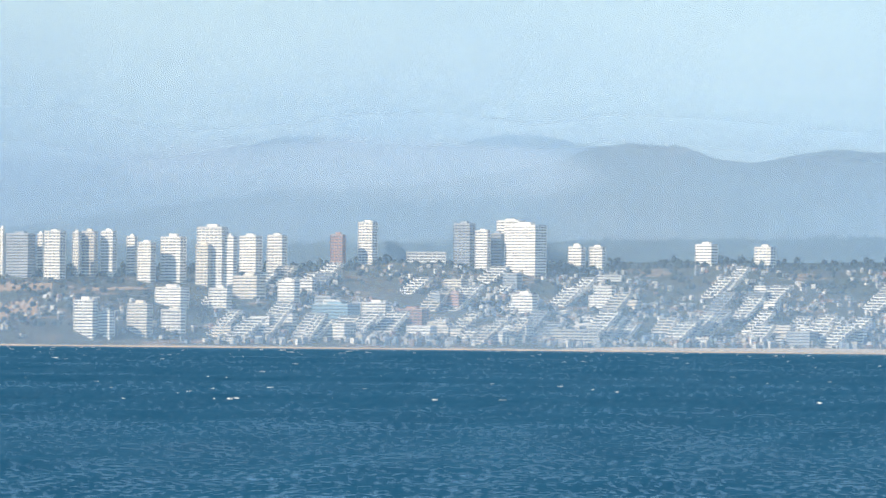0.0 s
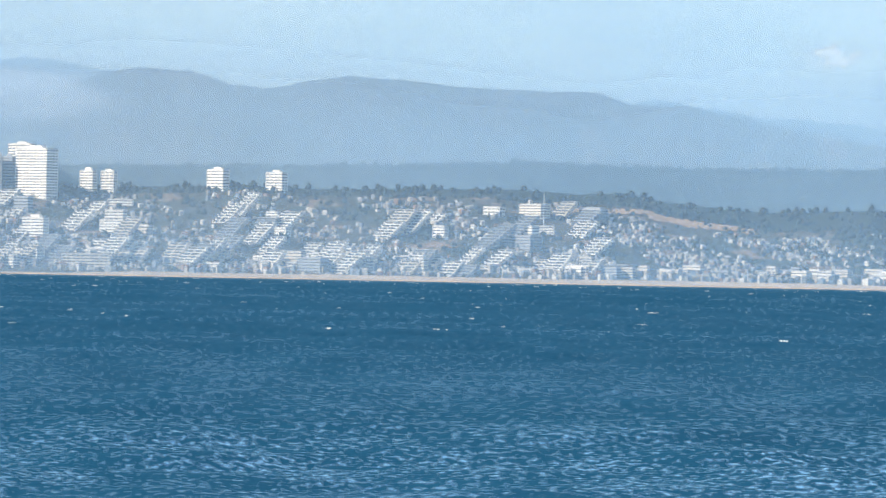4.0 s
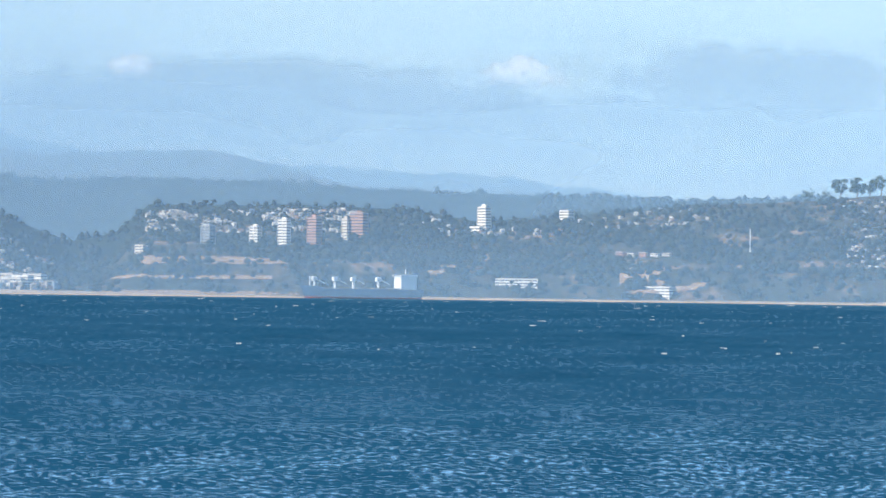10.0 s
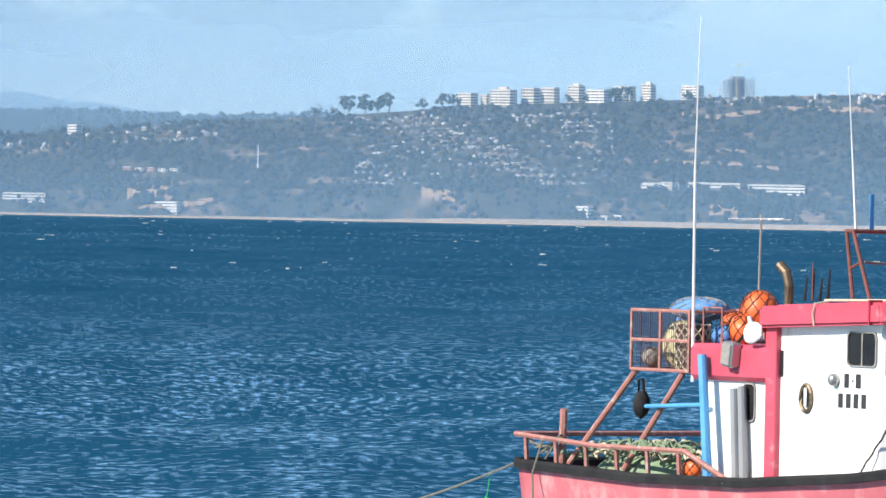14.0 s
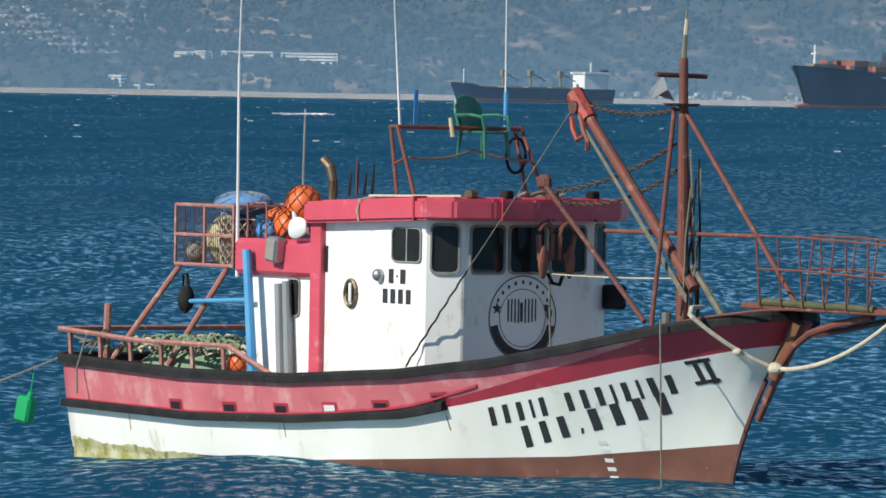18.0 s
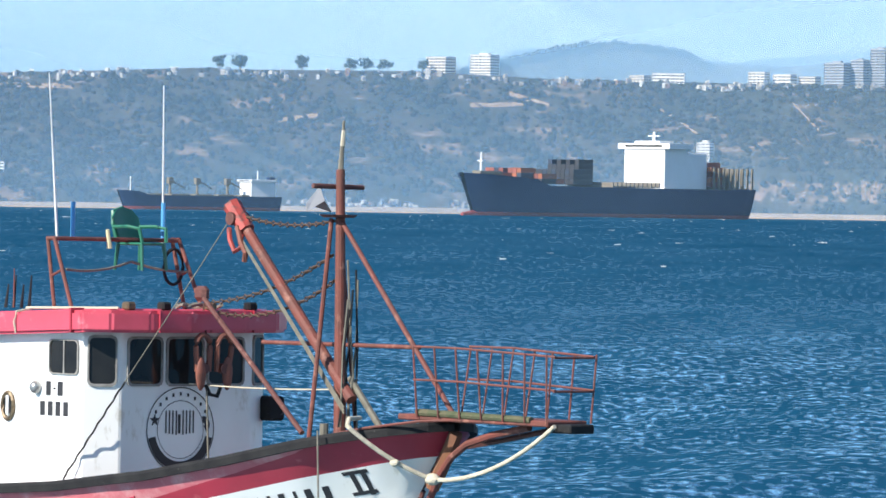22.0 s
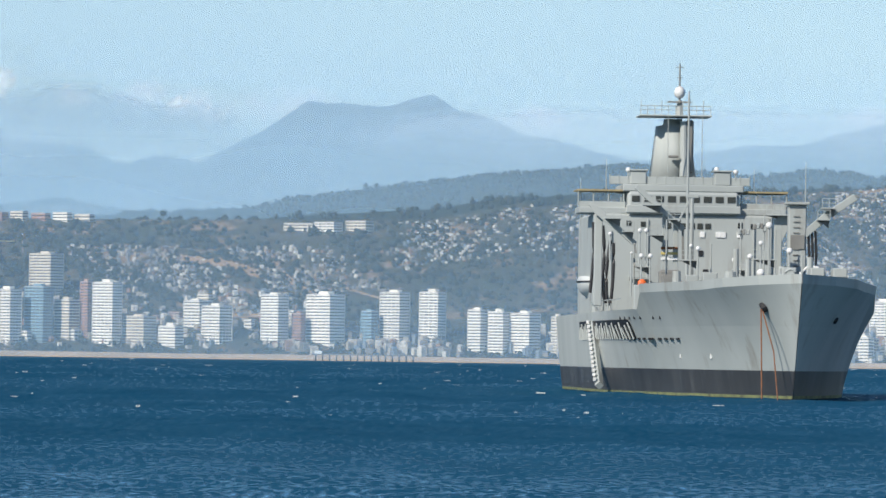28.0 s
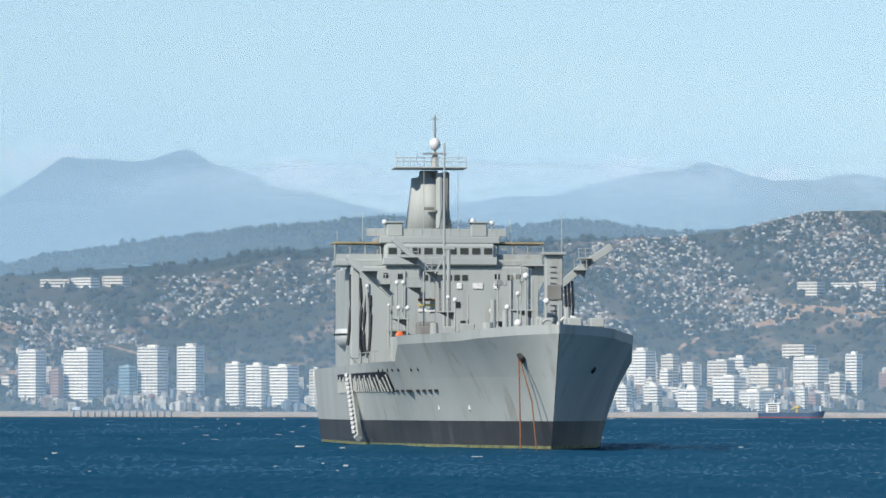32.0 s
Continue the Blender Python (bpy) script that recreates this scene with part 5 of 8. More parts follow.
    for y, z, w in ((-6.6, 12.6, 1.4), (-4.6, 12.9, 1.6), (-9.3, 12.6, 1.2), (3.2, 12.6, 1.5), (5.4, 12.8, 1.2)):
        part("deck_locker", box(-50, -48.4, y - w / 2, y + w / 2, 11.3, z + 0.8, 0.08), SHIP_GREY if w > 1.3 else SOOT, ship)
    part("ventilator_hood", pipe([(-50, 5.6, 11.5), (-50, 5.6, 13.8), (-49.4, 6.4, 14.6), (-49.2, 7.4, 14.4), (-49.2, 7.8, 13.4)], 0.18, 8), WHITE_GEAR, ship, "pale bent ventilator pipe")
    part("signal_mast", rod((-146, 1.5, 12), (-146, 1.5, 27.5), 0.2, 0.12, 6), SHIP_GREY, ship)
    for side in (-1, 1):
        boat_y = side * 12.3 + (1.6 if side < 0 else 0.0)
        bm = bmesh.new()
        bmesh.ops.create_uvsphere(bm, u_segments=20, v_segments=12, radius=1.0)
        for v in bm.verts:  # full below, a flat canopy above
            v.co.z = min(v.co.z, 0.42)
            v.co = Vector((v.co.x * 5.0 - 158, v.co.y * 1.75 + boat_y, v.co.z * 1.9 + 13.6))
        upper("lifeboat", bm, SHIP_WHITE_GREY, ship, "covered pale grey lifeboat", smooth=True)
        upper("fender_strake", pipe([(-158 + 5.05 * math.cos(a), boat_y + 1.78 * math.sin(a), 13.7) for a in np.linspace(0, math.tau, 21)[:-1]], 0.12, 5, closed=True), HOSE, ship)
        for x in (-155, -161):
            upper("boat_davit", pipe([(x, side * 10.4, 12.0), (x, side * 11.0, 16.6), (x, boat_y, 16.9), (x, boat_y, 14.4)], 0.22, 6), SHIP_GREY, ship)
    # ladders, pipes and lockers on the front of the house
    for y, z, mat in ((2.25, 17.35, NEAR_BLACK), (2.9, 15.0, NEAR_BLACK), (2.45, 19.7, WHITE_GEAR), (4.45, 19.7, WHITE_GEAR), (5.1, 19.7, WHITE_GEAR), (7.1, 19.7, WHITE_GEAR)):
        upper("port", box(-147.9, -147.45, y - 0.32, y + 0.32, z - 0.36, z + 0.36, 0.04), mat, ship)
    for y, z0, z1 in ((-9.0, 9.6, 20.0), (-4.4, 9.6, 21.5), (8.9, 9.6, 21.0)):
        upper("front_pipe", rod((-147.45, y, z0), (-147.45, y, z1), 0.12, sides=6), SHIP_GREY, ship)
    for y in (-5.5, 3.4):
        upper("balcony", box(-147.9, -146.2, y - 1.2, y + 1.2, 14.0, 14.25), SHIP_GREY, ship)
        upper("balcony_rail", box(-146.25, -146.15, y - 1.2, y + 1.2, 14.9, 15.0), SHIP_GREY, ship)
        for k in range(5):
            upper("balcony_post", rod((-146.2, y - 1.2 + k * 0.6, 14.2), (-146.2, y - 1.2 + k * 0.6, 15.0), 0.05, sides=5), SHIP_GREY, ship)
    for side in (-1, 1):
        for k in range(14):
            x = -150 + k * 7
            if -103 < x < -52:
                part("side_stanchion", rod((x, side * 14.2, 9.5), (x, side * 14.2, 10.7), 0.07, sides=5), SHIP_GREY, ship)
        part("side_rail", rod((-103, side * 14.2, 10.7), (-52, side * 14.2, 10.7), 0.06, sides=5), SHIP_GREY, ship)
    part("forecastle_break", box(-47.0, -46.4, -13.2, 13.2, 9.4, 12.2, 0.1), SHIP_GREY, ship)
    # forecastle gear
    for x, y, r, h, mat in ((-40, -9, 0.5, 1.6, SHIP_GREY), (-34, 2, 0.5, 2.2, SHIP_GREY), (-30, -4, 0.7, 1.5, SHIP_GREY), (-22, 5, 0.6, 1.4, SHIP_GREY), (-20, -3, 0.35, 2.6, SHIP_GREY), (-44, 6, 0.4, 3.4, SHIP_GREY), (-46, -2, 0.35, 4.2, SHIP_GREY)):
        part("ventilator", rod((x, y, 12.0), (x, y, 12.1 + h), r, r * 0.85, 10), mat, ship)
    for y in (-12.0, -8.0):
        bm = bmesh.new()
        bmesh.ops.create_uvsphere(bm, u_segments=10, v_segments=6, radius=0.5, matrix=Matrix.Translation((-50.5, y, 12.4)) @ Matrix.Diagonal((0.4, 1, 1, 1)))
        part("lifebuoy", bm, ORANGE, ship, "orange lifebuoy", smooth=True)
    for y in (0.0, 3.0, 5.4):
        part("mooring_block", box(-16, -13, y, y + 1.5, 12.9, 13.9, 0.1), SHIP_GREY, ship)
    ring = [(5.2 + 0.35 * 0, -0.9 + 0.55 * math.cos(a), 12.9 + 0.55 * math.sin(a)) for a in np.linspace(0, math.tau, 13)[:-1]]
    part("bow_fairlead", pipe(ring, 0.16, 6, closed=True), SHIP_GREY, ship)
    part("jackstaff", rod((2.0, 0.6, 13), (2.0, 0.6, 15.0), 0.1, sides=6), SHIP_GREY, ship)
    return ship


naval_oiler()

HULL_BLACK = material("black_hull_paint", (0.008, 0.022, 0.070), 0.65, spec=0.1, second=(0.012, 0.028, 0.080), scale=0.05, wear=(0.03, 0.04, 0.07), wear_scale=0.2, wear_cut=0.66)
HULL_RED = material("red_hull_paint", (0.27, 0.030, 0.045), 0.5, second=(0.20, 0.025, 0.035), scale=0.1)
HULL_BLUE = material("blue_hull_paint", (0.025, 0.07, 0.15), 0.5, second=(0.02, 0.055, 0.12), scale=0.1)
BOTTOM_RED = material("red_bottom_paint", (0.33, 0.06, 0.05), 0.6)
SHIP_WHITE = material("white_ship_paint", (0.82, 0.82, 0.80), 0.4, second=(0.76, 0.76, 0.73), scale=0.2)
STEEL_BROWN = material("lashing_steel", (0.22, 0.19, 0.14), 0.7)
BOXES = [material("container_" + n, c, 0.6, random_mix=0.2) for n, c in (("dark_blue", (0.03, 0.045, 0.075)), ("rust", (0.30, 0.09, 0.06)), ("black", (0.03, 0.03, 0.035)), ("orange", (0.38, 0.12, 0.05)))]


def merchant_hull(ship, L, B, deck, mat, red_to=1.2, entry=0.86, rake=0.045):
    wl = curve_of(0, B * 0.30, 0.1, B * 0.48, entry - 0.05, B * 0.49, entry + 0.06, B * 0.34, 1, 0.03 * B)
    dk = curve_of(0, B * 0.46, 0.1, B * 0.5, entry, B * 0.5, entry + 0.09, B * 0.40, 1, 0.04 * B)
    stem = lambda z: L * (1 + max(z, 0) / deck(1) * rake)
    power = curve_of(0, 0.7, 1, 1.5)
    bands = lofted(L, None, deck, wl, dk, stem, power, [lambda s: -1.0, lambda s: red_to, deck], 4, 40)
    for name, b, m in (("bottom", bands[0], BOTTOM_RED), ("hull", bands[1], mat)):
        bm = band_bmesh(b)
        bm.transform(Matrix.Translation((-L / 2, 0, 0)))
        part(name, bm, m, ship, smooth=True)
    bm = lid_bmesh(bands[1])
    bm.transform(Matrix.Translation((-L / 2, 0, 0)))
    part("deck", bm, STEEL_BROWN, ship)


def deckhouse_of(ship, x0, x1, half, z0, z1, wing=0, storeys=5, label="white accommodation block"):
    block = part("deckhouse", box(x0, x1, -half, half, z0, z1, 0.2), SHIP_WHITE, ship, label)
    part("bridge", box(x0, x1 + 0.8, -half - wing, half + wing, z1, z1 + (z1 - z0) * 0.14, 0.1), SHIP_WHITE, ship)
    part("bridge_window", box(x1 + 0.7, x1 + 0.9, -half * 0.9, half * 0.9, z1 + (z1 - z0) * 0.05, z1 + (z1 - z0) * 0.10), GLASS_DARK, ship)
    for k in range(storeys):
        z = z0 + (z1 - z0) * (k + 0.45) / storeys
        part("window_row", box(x0 + 1.5, x1 - 1.5, -half - 0.06, -half + 0.2, z, z + 0.7), GLASS_DARK, ship)


def container_ship():
    p = at(4981, 3700.0)
    ship = empty("container_ship", pose(p.x, p.y, 0, 0, 0, -153.8), "dark navy container ship with white deckhouse, half empty", "ship")
    L, B = 222.0, 34.0
    deck = curve_of(0, 16.5, 0.06, 17.0, 0.1, 16.0, 0.78, 16.5, 0.82, 20.0, 1, 22.8)
    merchant_hull(ship, L, B, deck, HULL_BLACK, 2.0)
    deckhouse_of(ship, -52, -32, 14.5, 16, 38, 4, 7)
    part("radar_mast", rod((-40, 0, 41), (-40, 0, 47.5), 1.0, 0.6, 8), SHIP_WHITE, ship)
    part("radar", box(-40.5, -39.5, -4, 4, 45, 45.6), SHIP_WHITE, ship)
    part("monkey_island", box(-46, -34, -9, 9, 41, 42.5, 0.1), SHIP_WHITE, ship)
    part("funnel", box(-64, -55, -16, -9, 16, 33, 0.6), HULL_BLACK, ship, "dark funnel beside the deckhouse")
    part("funnel_top", box(-62, -57, -14.5, -10.5, 33, 35.5, 0.3), BOXES[1], ship)
    part("funnel_house", box(-72, -53, -8, 12, 16, 36, 0.4), SHIP_WHITE, ship)
    for k in range(6):
        part("window_row", box(-71, -66, -8.1, -7.8, 18 + k * 2.7, 18.8 + k * 2.7), GLASS_DARK, ship)
    part("foremast", rod((L / 2 - 6, 0, 22), (L / 2 - 6, 0, 34), 0.8, 0.4, 8), SHIP_WHITE, ship)
    part("mast_top", box(L / 2 - 7, L / 2 - 5, -1.8, 1.8, 29.0, 29.7), SHIP_WHITE, ship)
    g = random.Random(5)
    for x, stack, n in ((86, 1, 6), (76, 2, 8), (66, 2, 10), (52, 1, 8), (36, 3, 9), (24, 5, 7), (-62, 5, 8), (-78, 5, 10)):
        for k in range(stack):
            for j in range(n):
                if g.random() < 0.86:
                    y = -15.5 + j * 3.2
                    part("container", box(x - 6, x + 6, y - 1.45, y + 1.45, 17.6 + k * 2.75 + (3 if x > 70 else 0), 20.2 + k * 2.75 + (3 if x > 70 else 0)), BOXES[g.choice((0, 1, 2, 3, 1, 3)) if x > 45 or x < -50 else g.choice((0, 2, 2))], ship)
    for i in range(12):
        x = 14 - i * 3.6
        part("lashing_bridge", box(x - 0.4, x + 0.4, -16.5, 16.5, 16.4, 19.2), STEEL_BROWN, ship)
    for i in range(9):
        x = -L / 2 + 4 + i * 4.2
        for y in (-16, -8, 0, 8, 16):
            part("cell_guide", box(x - 0.5, x + 0.5, y - 0.5, y + 0.5, 16.4, 28.0), STEEL_BROWN, ship)
    part("bow_rail", box(L / 2 - 20, L / 2 - 2, -3, 3, 22.2, 24.0, 0.3), STEEL_BROWN, ship)
    part("bulb", rod((L / 2 - 2, 0, 0.6), (L / 2 + 9, 0, 0.4), 2.6, 1.2, 12), BOTTOM_RED, ship, "red bulbous bow")
    part("rudder", box(-L / 2 - 4, -L / 2 + 4, -0.6, 0.6, -1, 4.5, 0.2), HULL_BLACK, ship)


container_ship()


def bulk_carrier(u, r, rz, L, B, z, hull, label, cranes=(), crane_mat=None, house=(0.04, 0.14), name="cargo_ship", house_top=2.4):
    p = at(u, r)
    ship = empty(name, pose(p.x, p.y, 0, 0, 0, rz), label, "ship")
    deck = curve_of(0, z, 0.85, z, 0.9, z * 1.25, 1, z * 1.35)
    merchant_hull(ship, L, B, deck, hull, z * 0.22)
    x0, x1 = -L / 2 + L * house[0], -L / 2 + L * house[1]
    deckhouse_of(ship, x0, x1, B * 0.38, z, z * house_top, B * 0.1, 4)
    part("funnel", box(x0 - L * 0.03, x0 + L * 0.01, -B * 0.1, B * 0.1, z * 1.6, z * (house_top + 0.35), 0.2), hull, ship)
    part("radar_mast", rod(((x0 + x1) / 2, 0, z * house_top), ((x0 + x1) / 2, 0, z * (house_top + 0.8)), 0.45, 0.25, 6), SHIP_WHITE, ship)
    part("foremast", rod((L * 0.46, 0, z), (L * 0.46, 0, z * 2.3), 0.4, 0.25, 6), SHIP_WHITE, ship)
    for k in range(5):
        x = -L * 0.3 + k * L * 0.155
        part("hatch", box(x - L * 0.055, x + L * 0.055, -B * 0.3, B * 0.3, z, z * 1.12, 0.15), STEEL_BROWN, ship)
    for x in cranes:
        part("deck_crane", rod((x * L, 0, z), (x * L, 0, z * 2.0), 0.9, 0.7, 8), crane_mat, ship)
        part("crane_cab", box(x * L - 1.6, x * L + 1.6, -1.6, 1.6, z * 1.8, z * 2.25, 0.2), crane_mat, ship)
        part("crane_jib", rod((x * L, 0, z * 2.1), (x * L - L * 0.1, 0, z * 1.5), 0.45, 0.3, 6), crane_mat, ship)
    return ship


bulk_carrier(4262, 4080.0, -90 - 19.5 - 62, 104, 19, 8.6, HULL_BLACK, "black bulk carrier with white deckhouse at anchor", (-0.18, 0.02, 0.2), STEEL_BROWN, (0.04, 0.20), house_top=2.05)
bulk_carrier(2262, 4362.0, -90 - 10 - 66, 81, 14, 6.2, HULL_BLUE, "blue cargo ship with white deckhouse and pale deck cranes", (-0.14, 0.08, 0.24, 0.42), SHIP_WHITE, (0.05, 0.19), house_top=2.35)
bulk_carrier(6348, 4120.0, -90 - 30 - 22, 46, 18, 9.6, HULL_RED, "dark red ship with cream deckhouse seen from the bow", (0.1, 0.25), YELLOW_GEAR, (0.1, 0.3), house_top=1.9)
bulk_carrier(8222, 4270.0, -90 - 39 + 78, 41, 8, 3.4, HULL_BLUE, "small blue coaster with cream deckhouse", (0.1,), YELLOW_GEAR, (0.12, 0.34), house_top=2.6)

# ---- pier on piles ----
def pier():
    u0, u1 = 6952, 7130
    p = at((u0 + u1) / 2, 4380.0)
    wide = (u1 - u0) * TICK * 4380.0
    conc = material("pier_concrete", (0.20, 0.19, 0.18), 0.8)
    root = empty("pier", Matrix.Translation(p) @ Matrix.Rotation(-(u0 + u1) / 2 * TICK, 4, "Z"), "old concrete pier on dark piles at the beach", "pier")
    part("pier_deck", box(-wide / 2, wide / 2, -3, 3, 3.6, 4.4, 0.05), conc, root)
    for i in range(15):
        x = -wide / 2 + 1 + (wide - 2) * i / 14
        part("pile", rod((x, -2.4, -1.5), (x, -2.4, 3.6), 0.5, sides=8), NEAR_BLACK, root)
    part("shed", box(-wide / 2, -wide / 2 + 5, -2, 2, 4.4, 6.4, 0.05), WHITE_GEAR, root)
    for x in (-8, 2, 14):
        part("crane_stump", box(x - 0.8, x + 0.8, -1, 1, 4.4, 6.0, 0.1), STEEL_BROWN, root)


pier()

# ---- the fishing boat ----
BOAT_WHITE = material("white_boat_paint", (0.87, 0.87, 0.83), 0.42, second=(0.80, 0.80, 0.75), scale=1.6, wear=(0.50, 0.46, 0.36), wear_scale=3.2, wear_cut=0.65, wear_soft=0.12, bump=0.12, bump_scale=9.0, stretch=(1, 1, 0.45))
HULL_WHITE = material("white_hull_paint", (0.86, 0.86, 0.81), 0.4, second=(0.78, 0.78, 0.70), scale=1.1, wear=(0.46, 0.42, 0.28), wear_scale=2.2, wear_cut=0.67, wear_soft=0.16, bump=0.15, bump_scale=6.0, stretch=(1, 1, 0.35))
BOAT_PINK = material("faded_pink_paint", (0.60, 0.17, 0.19), 0.5, second=(0.50, 0.12, 0.14), scale=1.8, wear=(0.66, 0.34, 0.33), wear_scale=3.0, wear_cut=0.60, wear_soft=0.2, bump=0.15, bump_scale=8.0)
BOAT_CRIMSON = material("crimson_paint", (0.40, 0.035, 0.06), 0.45, second=(0.32, 0.03, 0.05), scale=2.0, wear=(0.5, 0.12, 0.13), wear_scale=5.0, wear_cut=0.68)
ROOF_PINK = material("rose_red_paint", (0.62, 0.085, 0.13), 0.4, second=(0.54, 0.07, 0.10), scale=2.5, wear=(0.68, 0.25, 0.28), wear_scale=4.0, wear_cut=0.66, bump=0.1)
COPPER = material("brown_antifouling", (0.14, 0.055, 0.038), 0.75, second=(0.19, 0.08, 0.055), scale=2.0, wear=(0.40, 0.36, 0.30), wear_scale=9.0, wear_cut=0.69, wear_soft=0.05, bump=0.3, bump_scale=14)
SLIME = material("green_slime", (0.30, 0.29, 0.07), 0.8, second=(0.52, 0.50, 0.34), scale=5.0, wear=(0.16, 0.15, 0.05), wear_scale=8.0, wear_cut=0.58)
RUBBER = material("black_rubbing_strake", (0.013, 0.013, 0.014), 0.75, spec=0.2, second=(0.026, 0.026, 0.025), scale=4.0, wear=(0.22, 0.21, 0.19), wear_scale=14.0, wear_cut=0.68, wear_soft=0.04, bump=0.4)
OXIDE = material("red_oxide_steel", (0.19, 0.052, 0.036), 0.7, second=(0.13, 0.05, 0.036), scale=5.0, wear=(0.29, 0.13, 0.09), wear_scale=9.0, wear_cut=0.62, bump=0.3, bump_scale=40)
OXIDE_DARK = material("dark_red_steel", (0.12, 0.04, 0.032), 0.7, second=(0.11, 0.045, 0.035), scale=6.0, wear=(0.30, 0.15, 0.11), wear_scale=12.0, wear_cut=0.62, bump=0.3, bump_scale=40)
RAIL_PINK = material("weathered_pink_rail", (0.42, 0.17, 0.14), 0.7, second=(0.30, 0.14, 0.11), scale=6.0, wear=(0.48, 0.36, 0.30), wear_scale=10.0, wear_cut=0.60)
CAB_GLASS = material("dark_cabin_glass", (0.016, 0.017, 0.018), 0.06, second=(0.03, 0.03, 0.028), scale=2.0, spec=0.6)
SEAL = material("grey_window_seal", (0.30, 0.29, 0.26), 0.7, second=(0.20, 0.19, 0.17), scale=9.0)
PIPE_GREY = material("grey_plastic_pipe", (0.30, 0.32, 0.33), 0.5)
PIPE_BLUE = material("blue_plastic_pipe", (0.07, 0.30, 0.60), 0.45, second=(0.10, 0.36, 0.62), scale=4.0)
ROPE_CREAM = material("cream_rope", (0.62, 0.56, 0.42), 0.9, second=(0.50, 0.44, 0.32), scale=14.0, bump=0.6, bump_scale=60)
ROPE_OLIVE = material("weathered_rope", (0.21, 0.195, 0.15), 0.9, second=(0.14, 0.13, 0.10), scale=12.0)
NET_GREEN = material("green_net_twine", (0.17, 0.25, 0.14), 0.9, second=(0.24, 0.30, 0.20), scale=9.0)
BAG_BLUE = material("blue_net_bag", (0.06, 0.20, 0.46), 0.7, second=(0.12, 0.30, 0.55), scale=8.0, bump=0.5, bump_scale=30)
FLOAT_CREAM = material("cream_float", (0.62, 0.60, 0.36), 0.5, second=(0.54, 0.50, 0.30), scale=4.0)
WICKER = material("grey_wicker", (0.10, 0.09, 0.075), 0.9, second=(0.06, 0.055, 0.05), scale=20.0)
CHAIR_GREEN = material("green_chair_plastic", (0.02, 0.14, 0.085), 0.4, second=(0.025, 0.17, 0.10), scale=3.0)
BRIGHT_GREEN = material("bright_green_plastic", (0.01, 0.38, 0.12), 0.4)
BRASS = material("tarnished_exhaust", (0.20, 0.15, 0.09), 0.5, metal=0.6, second=(0.12, 0.09, 0.06), scale=8.0)
INK = material("black_lettering_paint", (0.03, 0.03, 0.033), 0.6, wear=(0.6, 0.6, 0.57), wear_scale=9.0, wear_cut=0.70, wear_soft=0.04)
LAMP_STEEL = material("lamp_steel", (0.45, 0.45, 0.43), 0.35, metal=0.7)
BRONZE_BLOCK = material("rusty_block", (0.25, 0.085, 0.055), 0.7, second=(0.16, 0.065, 0.045), scale=12.0)
MOSS = material("green_matting", (0.06, 0.08, 0.035), 0.9, second=(0.12, 0.11, 0.06), scale=12.0, bump=0.6, bump_scale=50)
RUST_CHAIN = material("dark_rusty_chain", (0.075, 0.045, 0.030), 0.85, second=(0.12, 0.07, 0.045), scale=20.0)
BOOM_RED = material("chipped_red_paint", (0.42, 0.06, 0.045), 0.6, second=(0.30, 0.05, 0.04), scale=6.0, wear=(0.12, 0.05, 0.04), wear_scale=12.0, wear_cut=0.56, bump=0.3, bump_scale=30)
DECK_GREY = material("boat_deck", (0.18, 0.17, 0.15), 0.85)

BOAT_PLACE = pose(22.721, 72.773, 0, 0, 0, -72.64)
boat = empty("fishing_boat", BOAT_PLACE, "white and red wooden fishing boat moored in the bay", "boat")
hull_deck = curve_of(0, 0.96, 0.25, 0.91, 0.44, 0.94, 0.62, 1.07, 0.74, 1.23, 0.83, 1.42, 0.93, 1.69, 1, 1.84)
hull_wl = curve_of(0, 1.24, 0.3, 1.42, 0.55, 1.36, 0.7, 1.10, 0.82, 0.70, 0.92, 0.30, 1, 0.015)
hull_dk = curve_of(0, 1.40, 0.25, 1.60, 0.55, 1.62, 0.7, 1.50, 0.82, 1.26, 0.91, 0.98, 0.97, 0.56, 0.992, 0.30, 1, 0.015)
hull_power = curve_of(0, 0.8, 0.6, 0.9, 0.85, 1.2, 1, 1.7)
paint_low = curve_of(0, 0.0, 0.45, 0.10, 0.62, 0.20, 0.83, 0.33, 0.93, 0.45, 1, 0.54)
paint_mid = curve_of(0, 0.50, 0.27, 0.48, 0.45, 0.54, 0.63, 0.67, 0.71, 0.82, 0.83, 1.10, 0.95, 1.42, 1, 1.56)
paint_red = lambda s: min(paint_mid(s) + float(np.interp(s, [0, 0.5, 0.66, 0.75, 0.84, 0.90, 0.95, 1], [0.03, 0.04, 0.07, 0.12, 0.2, 0.27, 0.5, 0.5])), hull_deck(s) - 0.012)
hull_stem = lambda z: 10.02 + 1.0 * (max(z, 0) / 1.84) ** 1.5


def hull_half(x, z):
    s = min(x / hull_stem(z), 1)
    return hull_wl(s) + (hull_dk(s) - hull_wl(s)) * (max(z, 0) / hull_deck(s)) ** hull_power(s)


layers = lofted(11.35, None, hull_deck, hull_wl, hull_dk, hull_stem, hull_power, [lambda s: -0.6, paint_low, paint_mid, paint_red, hull_deck], 5, 120, keel=-0.6)
for name, pts, mat, label in (("bottom", layers[0], COPPER, "brown antifouled bottom"), ("white_side", layers[1], HULL_WHITE, "white topsides with yellowish stains"),
                              ("red_stripe", layers[2], BOAT_CRIMSON, "crimson stripe"), ("bulwark", layers[3], BOAT_PINK, "faded pink bulwark")):
    part(name, band_bmesh(pts), mat, boat, label, smooth=True)
